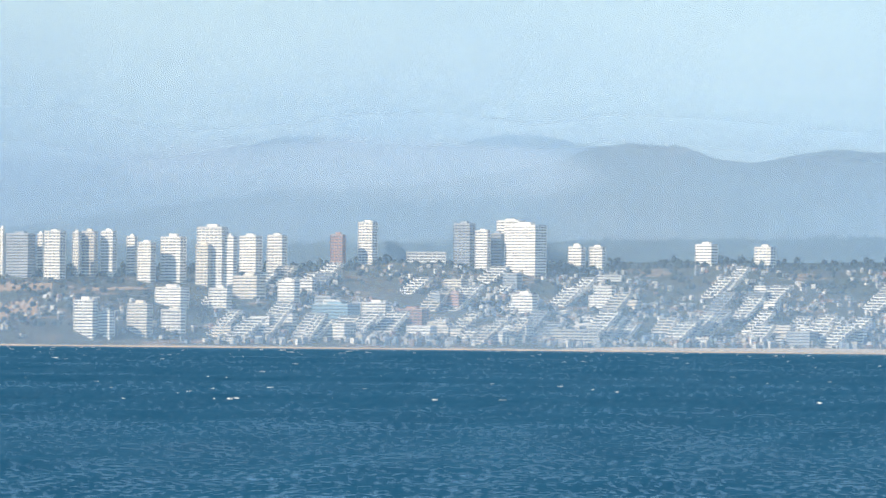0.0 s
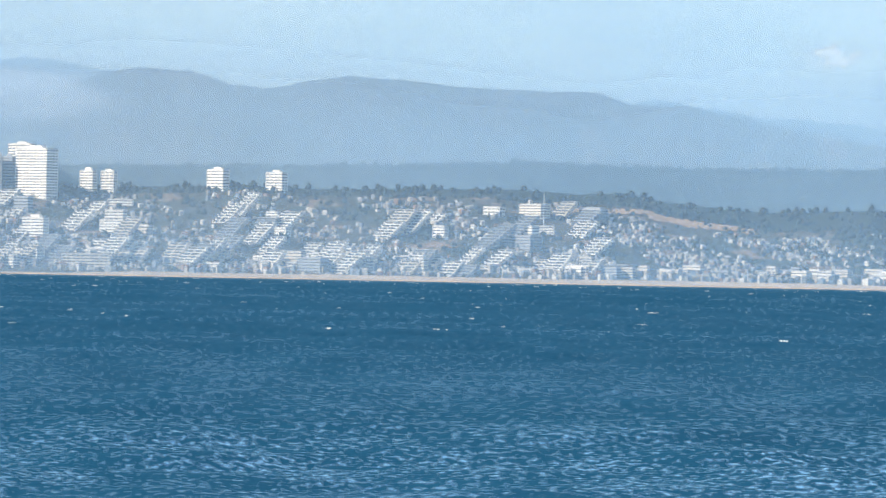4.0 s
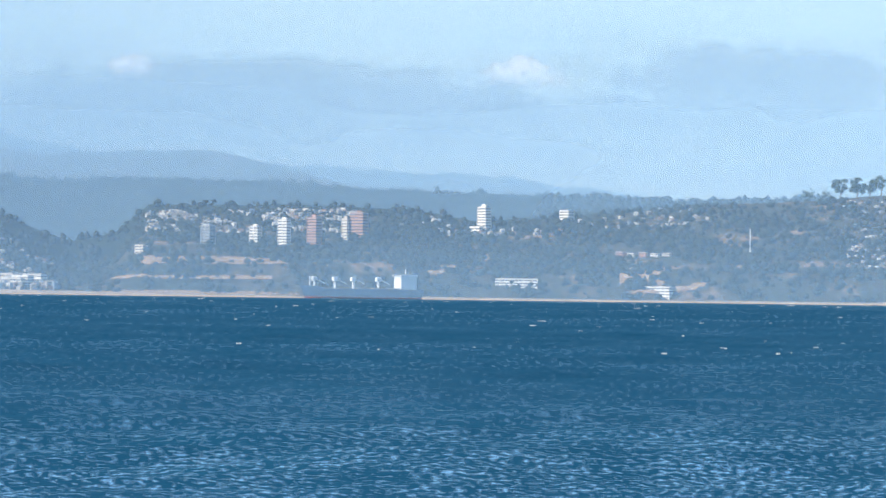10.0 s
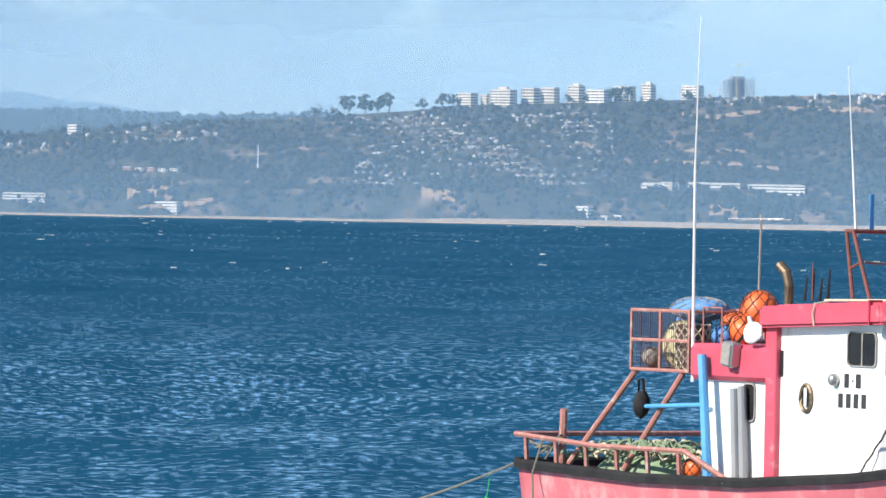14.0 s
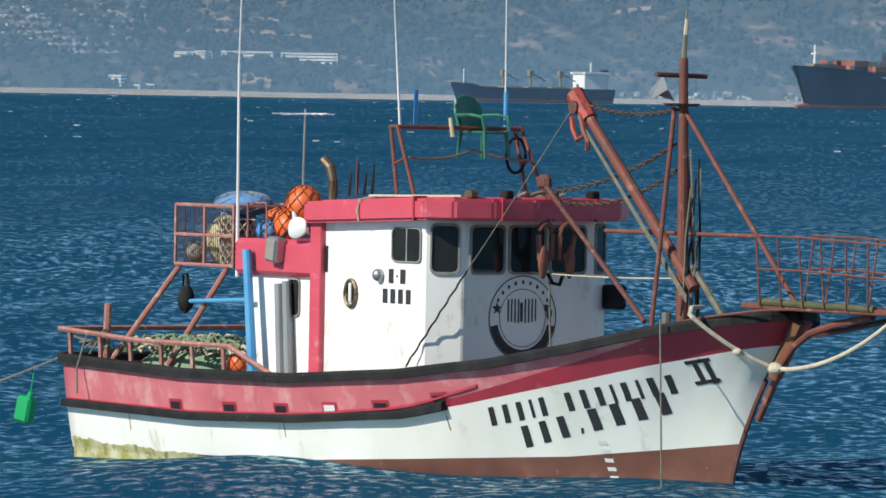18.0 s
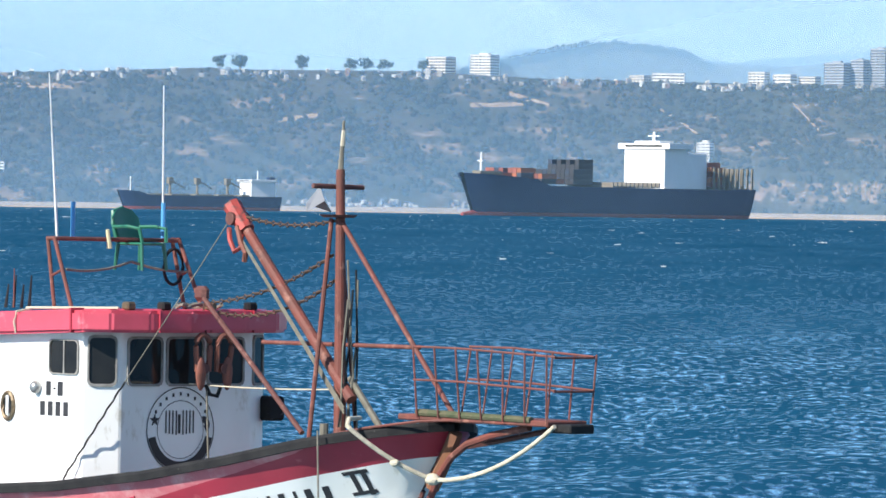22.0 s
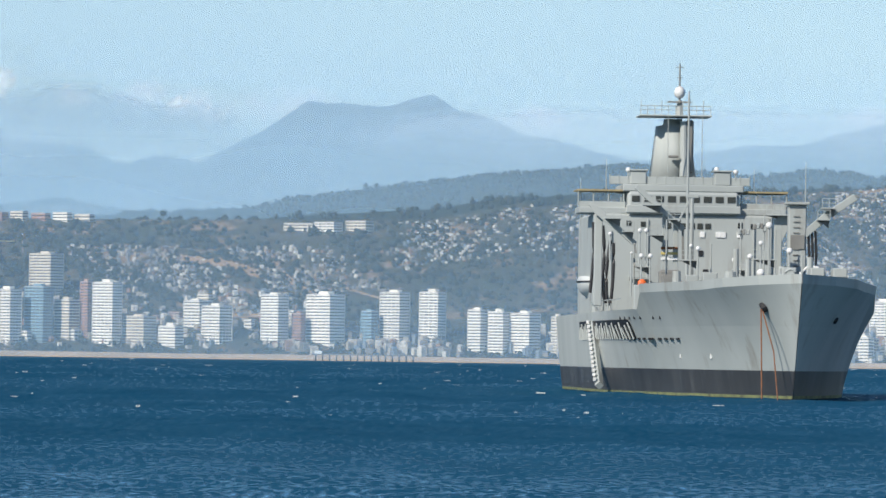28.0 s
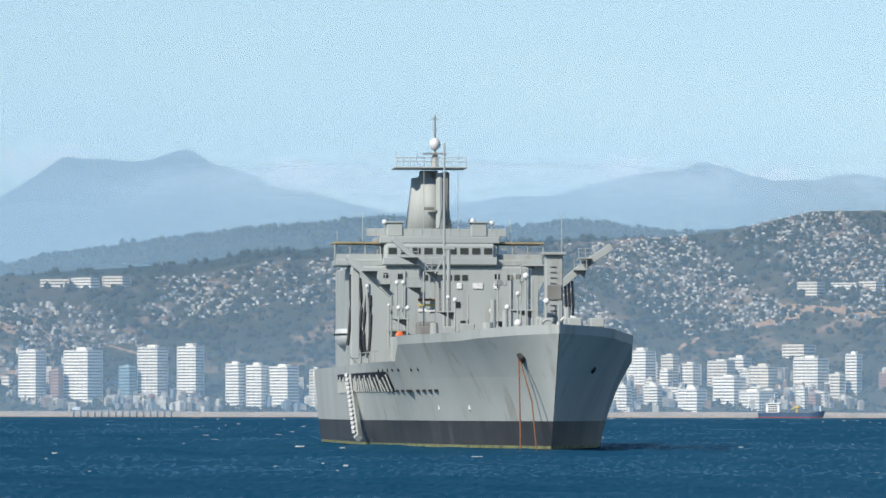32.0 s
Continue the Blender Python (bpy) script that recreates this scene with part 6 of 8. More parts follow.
part("deck", lid_bmesh(layers[2]), DECK_GREY, boat)
# the bulwark's inner face
bm = bmesh.new()
lining = layers[3][:, [0, -1]]
for side in (-1, 1):
    vs = [[bm.verts.new((p[0] - 0.03, max(p[1] - 0.06, 0.01) * side, p[2])) for p in row] for row in lining]
    for i in range(len(vs) - 1):
        bm.faces.new((vs[i][0], vs[i][1], vs[i + 1][1], vs[i + 1][0]))
part("bulwark_lining", bm, BOAT_CRIMSON, boat)


def ribbon(points, half, name, mat, label="", tall=None):
    """A moulding of rectangular section along a line."""
    bm = bmesh.new()
    tall = tall or half
    prev = None
    for i, p in enumerate(points):
        a, b = points[max(i - 1, 0)], points[min(i + 1, len(points) - 1)]
        d = (Vector(b) - Vector(a)).normalized()
        side = Vector((-d.y, d.x, 0)).normalized() * half
        up = Vector((0, 0, tall))
        ring = [bm.verts.new(Vector(p) + q) for q in (side * 0.7 + up, side + up * 0.5, side - up * 0.6, -side - up * 0.6, -side + up * 0.5, -side * 0.7 + up)]
        if prev:
            for k in range(6):
                bm.faces.new((prev[k], prev[(k + 1) % 6], ring[(k + 1) % 6], ring[k]))
        else:
            bm.faces.new(ring)
        prev = ring
    bm.faces.new(prev[::-1])
    bmesh.ops.recalc_face_normals(bm, faces=bm.faces)
    return part(name, bm, mat, boat, label)


top_edge = layers[3][:, -1]
for side in (-1, 1):
    ribbon([(p[0], p[1] * side, p[2] + 0.02) for p in top_edge], 0.060, "cap_rail", RUBBER, "black cap rail", 0.065)
ribbon([(0, y, 1.0) for y in np.linspace(-1.42, 1.42, 8)], 0.075, "cap_rail", RUBBER, "black cap rail", 0.06)
for side in (-1, 1):
    line = []
    for x in np.linspace(0.0, 7.1, 30):
        z = paint_mid(x / hull_stem(0.55)) - 0.01
        line.append((x, (hull_half(x, z) + 0.035) * side, z))
    ribbon(line, 0.05, "rubbing_strake", RUBBER, "scraped black rubbing strake", 0.055)
    line = [(x, (hull_half(x, z) + 0.006) * side, z) for x, z in [(x, paint_red(x / hull_stem(0.6)) + 0.01) for x in np.linspace(0.02, 7.6, 30)]]
    ribbon(line, 0.012, "red_moulding", BOAT_CRIMSON, "", 0.018)


def on_hull(name, x0, x1, z0, z1, mat, lift=0.006, label="", slope=0.0, lean=0.0, parent=None, side=-1, n=4):
    """A thin patch that lies on the hull's skin."""
    bm = bmesh.new()
    rows = []
    for i in range(n + 1):
        x = x0 + (x1 - x0) * i / n
        col = []
        for k in range(3):
            f = k / 2
            z = z0 + (z1 - z0) * f + slope * (x - x0)
            xx = x + lean * f
            col.append(bm.verts.new((xx, side * (hull_half(xx, z) + lift), z)))
        rows.append(col)
    for a, b in zip(rows, rows[1:]):
        for k in range(2):
            bm.faces.new((a[k], b[k], b[k + 1], a[k + 1]))
    return part(name, bm, mat, parent or boat, label)


for side in (-1, 1):
    for i, x in enumerate((2.41, 3.45, 4.4, 5.28, 6.12, 7.03)):
        z = paint_mid(x / 10.4) + 0.13
        sl = 0.03 + 0.02 * (i > 3) + 0.05 * (i > 4)
        fr = on_hull("freeing_port", x - 0.13, x + 0.13, z - 0.105, z + 0.035, BOAT_CRIMSON, 0.008, "red-framed freeing port", sl, side=side)
        on_hull("port_opening", x - 0.095, x + 0.095, z - 0.075, z + 0.005, WHITE_GEAR if i == 3 else NEAR_BLACK, 0.013, "", sl, parent=fr, side=side)
def weed_band(x0, x1, n, seed, side=-1):
    """Weed along the waterline with a ragged upper edge."""
    g = random.Random(seed)
    bm = bmesh.new()
    rows = []
    for i in range(n + 1):
        x = x0 + (x1 - x0) * i / n
        top = (0.13 - 0.11 * i / n) * (0.78 + 0.13 * math.sin(i * 0.11) + 0.09 * math.sin(i * 0.29 + 1) + g.uniform(-0.13, 0.13))
        rows.append([bm.verts.new((x, side * (hull_half(x, z) + 0.006), z)) for z in (-0.12, 0.0, max(top, 0.012))])
    for a, b in zip(rows, rows[1:]):
        for k in range(2):
            bm.faces.new((a[k], b[k], b[k + 1], a[k + 1]))
    return part("weed", bm, SLIME, boat, "yellow-green weed along the waterline")


for side in (-1, 1):
    weed_band(0.03, 4.6, 240, 5, side)
for x, z, h in ((1.35, 0.28, 0.15), (4.4, 0.36, 0.12), (7.05, 0.56, 0.14)):
    on_hull("rust_streak", x - 0.005, x + 0.009, z - 0.02, z + h, RUST, 0.004, "brown run-off streak", n=1)
# painted writing, as plain bars
pos = 7.58
for i in range(14):
    wide = 0.07 if i in (3, 9, 11) else 0.13
    if i != 5:
        f = (pos - 7.58) / 2.35
        on_hull("letter_bar", pos + wide * 0.12, pos + wide * 0.66, 0.61 + 0.46 * f, 0.80 + 0.46 * f, INK, 0.006, "", 0.2, 0.03, n=2)
    pos += wide + (0.05 if i != 5 else 0.02)
for x in (10.07, 10.18):
    on_hull("numeral_stroke", x, x + 0.05, 1.15, 1.37, INK, 0.008, "", 0.2, 0.01, n=2)
on_hull("numeral_serif", 10.02, 10.27, 1.335, 1.37, INK, 0.010, "", 0.2)
on_hull("numeral_serif", 10.01, 10.26, 1.13, 1.165, INK, 0.010, "", 0.2)
pos = 7.9
for i in range(8):
    wide = 0.05 if i == 3 else 0.175 if i > 3 else 0.15
    f = (pos - 7.9) / 1.85
    on_hull("number_bar", pos + wide * 0.10, pos + wide * 0.70, 0.40 + 0.46 * f, (0.46 if i == 3 else 0.62) + 0.46 * f, INK, 0.006, "", 0.22, 0.02, n=2)
    pos += wide + 0.085
for k in range(6):
    on_hull("draft_mark", 8.75, 8.84, 0.02 + k * 0.09, 0.06 + k * 0.09, WHITE_GEAR, 0.008, n=2)

def lumpy(r, place, squash=(1, 1, 1), seed=1, amount=0.08):
    bm = bmesh.new()
    bmesh.ops.create_icosphere(bm, subdivisions=3, radius=r)
    for v in bm.verts:
        v.co *= 1 + amount * noise.noise(v.co * (2.2 / r) * 0.6 + Vector((seed * 7.1, 0, 0)))
    bm.transform(Matrix.Translation(place) @ Matrix.Diagonal((*squash, 1)))
    return bm


# -- wheelhouse --
def prism(outline, z0, z1, lean=0.0, bm=None):
    own = bmesh.new()
    lo = [own.verts.new((x, y, z0)) for x, y in outline]
    hi = [own.verts.new((x + (lean if x > 6 else 0), y, z1)) for x, y in outline]
    n = len(outline)
    for i in range(n):
        own.faces.new((lo[i], lo[(i + 1) % n], hi[(i + 1) % n], hi[i]))
    own.faces.new(lo[::-1])
    own.faces.new(hi)
    bmesh.ops.recalc_face_normals(own, faces=own.faces)
    return merged(bm, own)


FRONT, SHOULDER, SIDE, AFT = 6.64, 6.43, 1.2, 4.60
plan_house = [(AFT, -SIDE), (SHOULDER, -SIDE), (FRONT, -0.86), (FRONT, 0.86), (SHOULDER, SIDE), (AFT, SIDE)]
house = part("wheelhouse", bevel(prism(plan_house, 0.6, 2.80), 0.015), BOAT_WHITE, boat, "white wheelhouse with weathered paint")
roof_plan = [(4.46, -1.36), (6.60, -1.36), (6.84, -1.14), (6.97, -0.72), (7.02, -0.2), (7.02, 0.5), (6.95, 0.98), (6.62, 1.36), (4.46, 1.36)]


def falling(bm):
    """The roof drops a little towards the stern."""
    for v in bm.verts:
        v.co.z -= 0.040 * max(0.0, 6.6 - v.co.x)
    return bm


roof = part("roof", falling(bevel(prism(roof_plan, 2.70, 2.93), 0.03, 2)), ROOF_PINK, boat, "rose-red cambered roof")
part("roof_crown", falling(bevel(prism([(x * 0.93 + 0.37, y * 0.86) for x, y in roof_plan], 2.90, 2.945), 0.02)), ROOF_PINK, roof)
for y in (-0.62, 0.05, 0.62):
    part("roof_seam", box(6.70, 7.0, y - 0.008, y + 0.008, 2.70, 2.937, 0.003), BOAT_CRIMSON, roof)
for k, (x, y) in enumerate(((6.75, -0.86), (6.82, -0.45), (6.86, 0.12), (6.86, 0.66))):
    part("deck_lamp", box(x - 0.05, x + 0.07, y - 0.06, y + 0.06, 2.93, 3.02, 0.02), RUBBER if k % 2 else BRASS, roof, "small weathered deck lamp")
part("roof_rail", rod((5.3, -1.1, 2.925), (6.8, -1.02, 2.955), 0.014, sides=6), ROPE_CREAM, roof)
part("roof_rope", pipe([(6.2 + 0.25 * math.cos(t * 1.3) + 0.05 * t, 0.2 + 0.3 * math.sin(t), 2.97 + 0.02 * math.sin(3 * t)) for t in np.linspace(0, 9, 40)], 0.02, 5), ROPE_OLIVE, roof, "coil of old rope")
part("roof_lashing", pipe([(5.48, -1.37, 2.66), (5.47, -1.385, 2.78), (5.49, -1.37, 2.89), (5.53, -1.2, 2.92)], 0.012, 5), ROPE_CREAM, roof)
part("roof_seam", box(6.42, 6.45, -1.375, -1.2, 2.69, 2.95, 0.004), BOAT_CRIMSON, roof)
part("corner_post", bevel(prism([(4.48, -1.27), (4.67, -1.27), (4.67, -1.17), (4.48, -1.17)], 0.75, 2.66), 0.01), ROOF_PINK, boat, "rose-red upright band")
part("corner_post", bevel(prism([(4.48, 1.17), (4.67, 1.17), (4.67, 1.27), (4.48, 1.27)], 0.75, 2.66), 0.01), ROOF_PINK, boat, "rose-red upright band")
aft = part("aft_cabin", box(3.22, 4.59, -1.17, 1.17, 0.6, 2.1, 0.015), BOAT_WHITE, boat, "white engine casing behind the wheelhouse")
part("aft_fascia", box(3.05, 4.55, -1.26, 1.26, 2.03, 2.42, 0.05), ROOF_PINK, boat, "rose-red fascia")
# short black strip, slightly proud of the cabin side beside the corner post
part("side_recess", box(4.672, 4.72, -1.206, -1.19, 2.10, 2.38), NEAR_BLACK, boat)


def window_on(name, corners, normal, frame_w=0.03, parent=house):
    """A rounded window: a proud seal and dark glass."""
    n = Vector(normal).normalized()
    a, b, c, d = [Vector(p) for p in corners]
    mid = (a + b + c + d) / 4
    ring_out, ring_in = [], []
    bm = bmesh.new()
    pts = []
    for k, (p, q, r) in enumerate(((d, a, b), (a, b, c), (b, c, d), (c, d, a))):
        cut = 0.05
        pts += [q + (p - q).normalized() * cut, q + ((p - q).normalized() + (r - q).normalized()) * cut * 0.3, q + (r - q).normalized() * cut]
    for p in pts:
        o = p + (p - mid).normalized() * frame_w
        ring_out.append((bm.verts.new(o), bm.verts.new(o + n * 0.022)))
        ring_in.append((bm.verts.new(p + n * 0.004), bm.verts.new(p + n * 0.022)))
    m = len(pts)
    for i in range(m):
        j = (i + 1) % m
        bm.faces.new((ring_out[i][0], ring_out[j][0], ring_out[j][1], ring_out[i][1]))
        bm.faces.new((ring_out[i][1], ring_out[j][1], ring_in[j][1], ring_in[i][1]))
        bm.faces.new((ring_in[i][1], ring_in[j][1], ring_in[j][0], ring_in[i][0]))
    bmesh.ops.recalc_face_normals(bm, faces=bm.faces)
    win = part(name, bm, SEAL, parent, "weathered window seal")
    bm = bmesh.new()
    bm.faces.new([bm.verts.new(p + n * 0.006) for p in pts])
    part("pane", bm, CAB_GLASS, win)
    return win


for y0, y1 in ((-0.76, -0.34), (-0.25, 0.20), (0.29, 0.74)):
    window_on("window", [(FRONT, y0, 2.16), (FRONT, y1, 2.16), (FRONT, y1, 2.63), (FRONT, y0, 2.63)], (1, 0, 0))
for side in (-1, 1):
    a, b = Vector((SHOULDER, side * SIDE, 0)), Vector((FRONT, side * 0.86, 0))
    p, q = a.lerp(b, 0.17), a.lerp(b, 0.86)
    window_on("window", [(p.x, p.y, 2.16), (q.x, q.y, 2.16), (q.x, q.y, 2.64), (p.x, p.y, 2.64)], (0.34, side * 0.21, 0))
    sw = window_on("window", [(5.88, side * SIDE, 2.26), (6.36, side * SIDE, 2.26), (6.36, side * SIDE, 2.60), (5.88, side * SIDE, 2.60)], (0, side, 0), 0.02)
    part("window_bar", box(6.11, 6.13, side * SIDE - 0.015, side * SIDE + 0.015, 2.26, 2.60), SEAL, sw)
    ring = [(5.15 + 0.10 * math.cos(t), side * (SIDE + 0.012), 1.89 + 0.14 * math.sin(t)) for t in np.linspace(0, math.tau, 17)[:-1]]
    hole = part("porthole", pipe(ring, 0.024, 6, closed=True), BRASS, house, "brass-rimmed oval porthole")
    part("pane", rod((5.15, side * (SIDE - 0.02), 1.9), (5.15, side * (SIDE + 0.012), 1.9), 0.10, sides=16), CAB_GLASS, hole)
    part("port_clip", box(5.125, 5.175, side * (SIDE + 0.012), side * (SIDE + 0.03), 1.80, 2.0, 0.005), WHITE_GEAR, hole)
    window_on("aft_window", [(3.98, side * 1.17, 1.62), (4.18, side * 1.17, 1.62), (4.18, side * 1.17, 2.0), (3.98, side * 1.17, 2.0)], (0, side, 0), 0.02, aft)
bm = bmesh.new()
bmesh.ops.create_uvsphere(bm, u_segments=12, v_segments=8, radius=0.07, matrix=Matrix.Translation((5.66, -1.23, 2.10)))
part("side_lamp", bm, LAMP_STEEL, house, "round bulkhead lamp", smooth=True)
for k, (x0, x1, z0, z1) in enumerate(((5.80, 5.90, 2.02, 2.17), (5.935, 5.975, 2.085, 2.105), (6.0, 6.11, 2.02, 2.17), (5.70, 5.80, 1.81, 1.96), (5.835, 5.935, 1.81, 1.96), (5.97, 6.07, 1.81, 1.96), (6.105, 6.205, 1.81, 1.96))):
    part("number_bar", box(x0 + (x1 - x0) * 0.08, x1 - (x1 - x0) * 0.12, -SIDE - 0.006, -SIDE + 0.002, z0, z1), INK, house)
# round painted emblem, as plain shapes
def flat_ring(cy, cz, r0, r1, a0, a1, n, x):
    bm = bmesh.new()
    rows = []
    for i in range(n + 1):
        a = a0 + (a1 - a0) * i / n
        rows.append([bm.verts.new((x, cy + r * math.cos(a), cz + r * math.sin(a))) for r in (r0, r1)])
    for p, q in zip(rows, rows[1:]):
        bm.faces.new((p[0], p[1], q[1], q[0]))
    return bm


EY, EZ, EX = -0.07, 1.68, FRONT + 0.006
emblem = part("emblem_ring", flat_ring(EY, EZ, 0.435, 0.447, 0, math.tau, 48, EX), INK, house, "round black painted emblem")
part("emblem_band", flat_ring(EY, EZ, 0.335, 0.43, radians(192), radians(348), 30, EX), INK, emblem)
part("emblem_inner", flat_ring(EY, EZ, 0.30, 0.307, 0, math.tau, 40, EX), INK, emblem)
for k in range(9):
    y = EY - 0.19 + k * 0.045
    if abs(k - 4) > 0:
        part("emblem_bar", box(EX - 0.002, EX + 0.002, y - 0.007, y + 0.007, EZ - 0.06 + abs(k - 4) * 0.006, EZ + 0.20), INK, emblem)
part("emblem_figure", box(EX - 0.002, EX + 0.002, EY - 0.03, EY + 0.0, EZ - 0.04, EZ + 0.16), INK, emblem)
for k in range(9):
    a = radians(30 + k * 15)
    part("emblem_letter", box(EX - 0.002, EX + 0.002, EY + 0.375 * math.cos(a) - 0.012, EY + 0.375 * math.cos(a) + 0.012, EZ + 0.375 * math.sin(a) - 0.018, EZ + 0.375 * math.sin(a) + 0.018), INK, emblem)
star = bmesh.new()
star.faces.new([star.verts.new((EX + 0.001, EY - 0.34 + (0.07 if i % 2 == 0 else 0.028) * math.sin(i * math.pi / 5), EZ + 0.10 + (0.07 if i % 2 == 0 else 0.028) * math.cos(i * math.pi / 5))) for i in range(10)])
part("emblem_star", star, INK, emblem)
part("emblem_fish", flat_ring(EY + 0.30, EZ + 0.05, 0.02, 0.09, radians(-60), radians(100), 8, EX + 0.001), INK, emblem)
part("loudhailer", box(6.30, 6.62, 1.12, 1.36, 1.76, 2.02, 0.03), RUBBER, boat, "black box on the cabin side")

# -- rack on the roof with the aerials --
R_X = 5.42
for y in (-0.88, 0.77):
    part("rack_leg", rod((R_X + 0.14, y * 1.05, 2.88), (R_X - 0.06, y, 3.66), 0.022), OXIDE, boat, "red rack tube")
    part("rack_leg", rod((R_X + 0.46, y * 1.05, 2.88), (R_X + 0.06, y, 3.66), 0.022), OXIDE, boat, "red rack tube")
    part("rack_side", rod((R_X - 0.07, y, 3.66), (R_X + 0.07, y, 3.66), 0.022), OXIDE, boat)
    part("rack_side", rod((R_X + 0.05, y * 1.02, 3.27), (R_X + 0.24, y * 1.02, 3.34), 0.016), OXIDE, boat)
for x in (R_X - 0.06, R_X + 0.06):
    part("rack_bar", rod((x, -0.89, 3.66), (x, 0.78, 3.65), 0.022), OXIDE, boat, "red rack tube")
part("rack_rope", pipe(sag((R_X + 0.24, -0.86, 3.34), (R_X + 0.1, 0.1, 3.42), 0.05, 6) + sag((R_X + 0.1, 0.12, 3.42), (R_X + 0.24, 0.80, 3.32), 0.03, 6), 0.014, 5), ROPE_OLIVE, boat)
for y, lean, mat, top, rr in ((-0.80, -0.14, WHITE_GEAR, 5.4, 0.012), (0.60, -0.02, WHITE_GEAR, 5.3, 0.012)):
    part("whip_aerial", rod((R_X, y, 3.6), (R_X, y + lean, top), rr * 1.4, rr * 0.5, 6), mat, boat, "thin white whip aerial")
for y in (-0.6, 0.60):
    part("rack_pipe", rod((R_X, y, 3.66), (R_X, y, 4.05), 0.025), PIPE_BLUE, boat, "short blue plastic pipe")
part("yellow_float", rod((R_X + 0.08, -0.17, 3.56), (R_X + 0.08, -0.2, 3.76), 0.03, 0.02), FLOAT_CREAM, boat)
part("rack_hoop", pipe([(R_X + 0.1, 0.67 + 0.13 * math.cos(t), 3.37 + 0.19 * math.sin(t)) for t in np.linspace(0, math.tau, 17)[:-1]], 0.018, 5, closed=True), RUBBER, boat, "coil of black hose")

# a plastic garden chair up on the rack
chair = empty("plastic_chair", BOAT_PLACE @ pose(R_X + 0.05, 0.26, 3.33, 0, 0, 12) @ Matrix.Diagonal((0.78, 0.78, 0.74, 1)), "green plastic garden chair on the roof rack", "chair")
part("seat", box(-0.22, 0.24, -0.24, 0.24, 0.36, 0.40, 0.015), CHAIR_GREEN, chair)
back = bmesh.new()
shell = []
for i in range(9):
    a = -1.0 + 0.25 * i
    y = 0.25 * a
    tip = 0.90 - 0.14 * abs(a) ** 2.4
    shell.append([(back.verts.new((-0.20 - 0.13 * f + 0.06 * a * a, y * (1 + 0.06 * f), 0.40 + (tip - 0.40) * f)), back.verts.new((-0.225 - 0.13 * f + 0.06 * a * a, y * (1 + 0.06 * f), 0.40 + (tip - 0.40) * f))) for f in (0, 0.35, 0.7, 1)])
for p, q in zip(shell, shell[1:]):
    for k in range(3):
        for m in (0, 1):
            back.faces.new((p[k][m], q[k][m], q[k + 1][m], p[k + 1][m]))
    back.faces.new((p[3][0], q[3][0], q[3][1], p[3][1]))
part("backrest", back, CHAIR_GREEN, chair)
part("back_rim", pipe([(-0.21, -0.24, 0.40), (-0.28, -0.25, 0.66), (-0.34, -0.19, 0.84), (-0.35, 0, 0.89), (-0.34, 0.19, 0.84), (-0.28, 0.25, 0.66), (-0.21, 0.24, 0.40)], 0.03, 6), CHAIR_GREEN, chair)
for y in (-0.25, 0.25):
    part("armrest", pipe([(-0.28, y, 0.62), (0.02, y * 1.12, 0.63), (0.22, y * 1.1, 0.60), (0.25, y, 0.40)], 0.028, 6), CHAIR_GREEN, chair)
    for x in (-0.2, 0.22):
        part("leg", rod((x, y * 0.92, 0.38), (x * 1.18, y * 1.02, 0.0), 0.03, 0.022, 6), CHAIR_GREEN, chair)

# -- mast, boom and gear --
mast = part("mast", rod((9.22, 0, 1.45), (9.16, 0, 4.42), 0.068, 0.045, 12), OXIDE, boat, "rusty red mast")
part("mast_spike", rod((9.16, 0, 4.4), (9.2, 0, 4.92), 0.03, 0.012, 6), ROPE_OLIVE, mast)
part("mast_tape", rod((9.185, 0, 4.66), (9.2, 0, 4.82), 0.026, 0.02, 6), ROPE_CREAM, mast)
part("mast_plate", rod((9.14, 0, 3.93), (9.14, 0, 3.96), 0.16, 0.20, 12), OXIDE_DARK, mast)
part("mast_yard", rod((9.11, -0.32, 4.25), (9.11, 0.34, 4.24), 0.026), OXIDE_DARK, mast)
bm = bmesh.new()
corner = [bm.verts.new(p) for p in ((8.66, -0.05, 4.07), (8.96, -0.04, 4.10), (8.80, 0.02, 4.25), (8.88, 0.12, 3.98), (8.78, -0.12, 3.99))]
for f in ((0, 1, 2), (0, 1, 3), (1, 2, 3), (0, 2, 3), (0, 1, 4), (1, 2, 4)):
    bm.faces.new([corner[k] for k in f])
part("radar_reflector", bm, LAMP_STEEL, mast, "grey-green folded radar reflector")
part("reflector_cord", rod((8.80, 0.02, 4.24), (9.1, -0.28, 4.26), 0.008, sides=5), ROPE_OLIVE, mast)
part("mast_leg", rod((9.10, -0.06, 3.92), (9.05, -0.28, 1.60), 0.025, 0.025, 8), OXIDE, boat, "red tubular mast leg")
part("mast_leg", rod((9.10, 0.05, 3.92), (9.25, 0.20, 1.60), 0.020, 0.020, 8), OXIDE, boat, "red tubular mast leg")
part("mast_leg", rod((9.2, 0, 3.88), (11.0, 0, 2.0), 0.026, 0.026, 8), OXIDE, boat, "red tubular forestay")
part("cross_tube", rod((7.9, 0.02, 2.63), (10.45, 0.02, 2.64), 0.022, 0.022, 8), OXIDE, boat, "red horizontal tube")
boom = part("boom", rod((9.42, -0.02, 2.08), (7.52, -0.02, 3.92), 0.06, 0.055, 10), OXIDE, boat, "rusty red cargo boom")
bm = rod((7.40, -0.02, 4.04), (7.66, -0.02, 3.78), 0.10, 0.085, 8)
part("boom_head", bm, BOOM_RED, boom, "chipped red boom head")
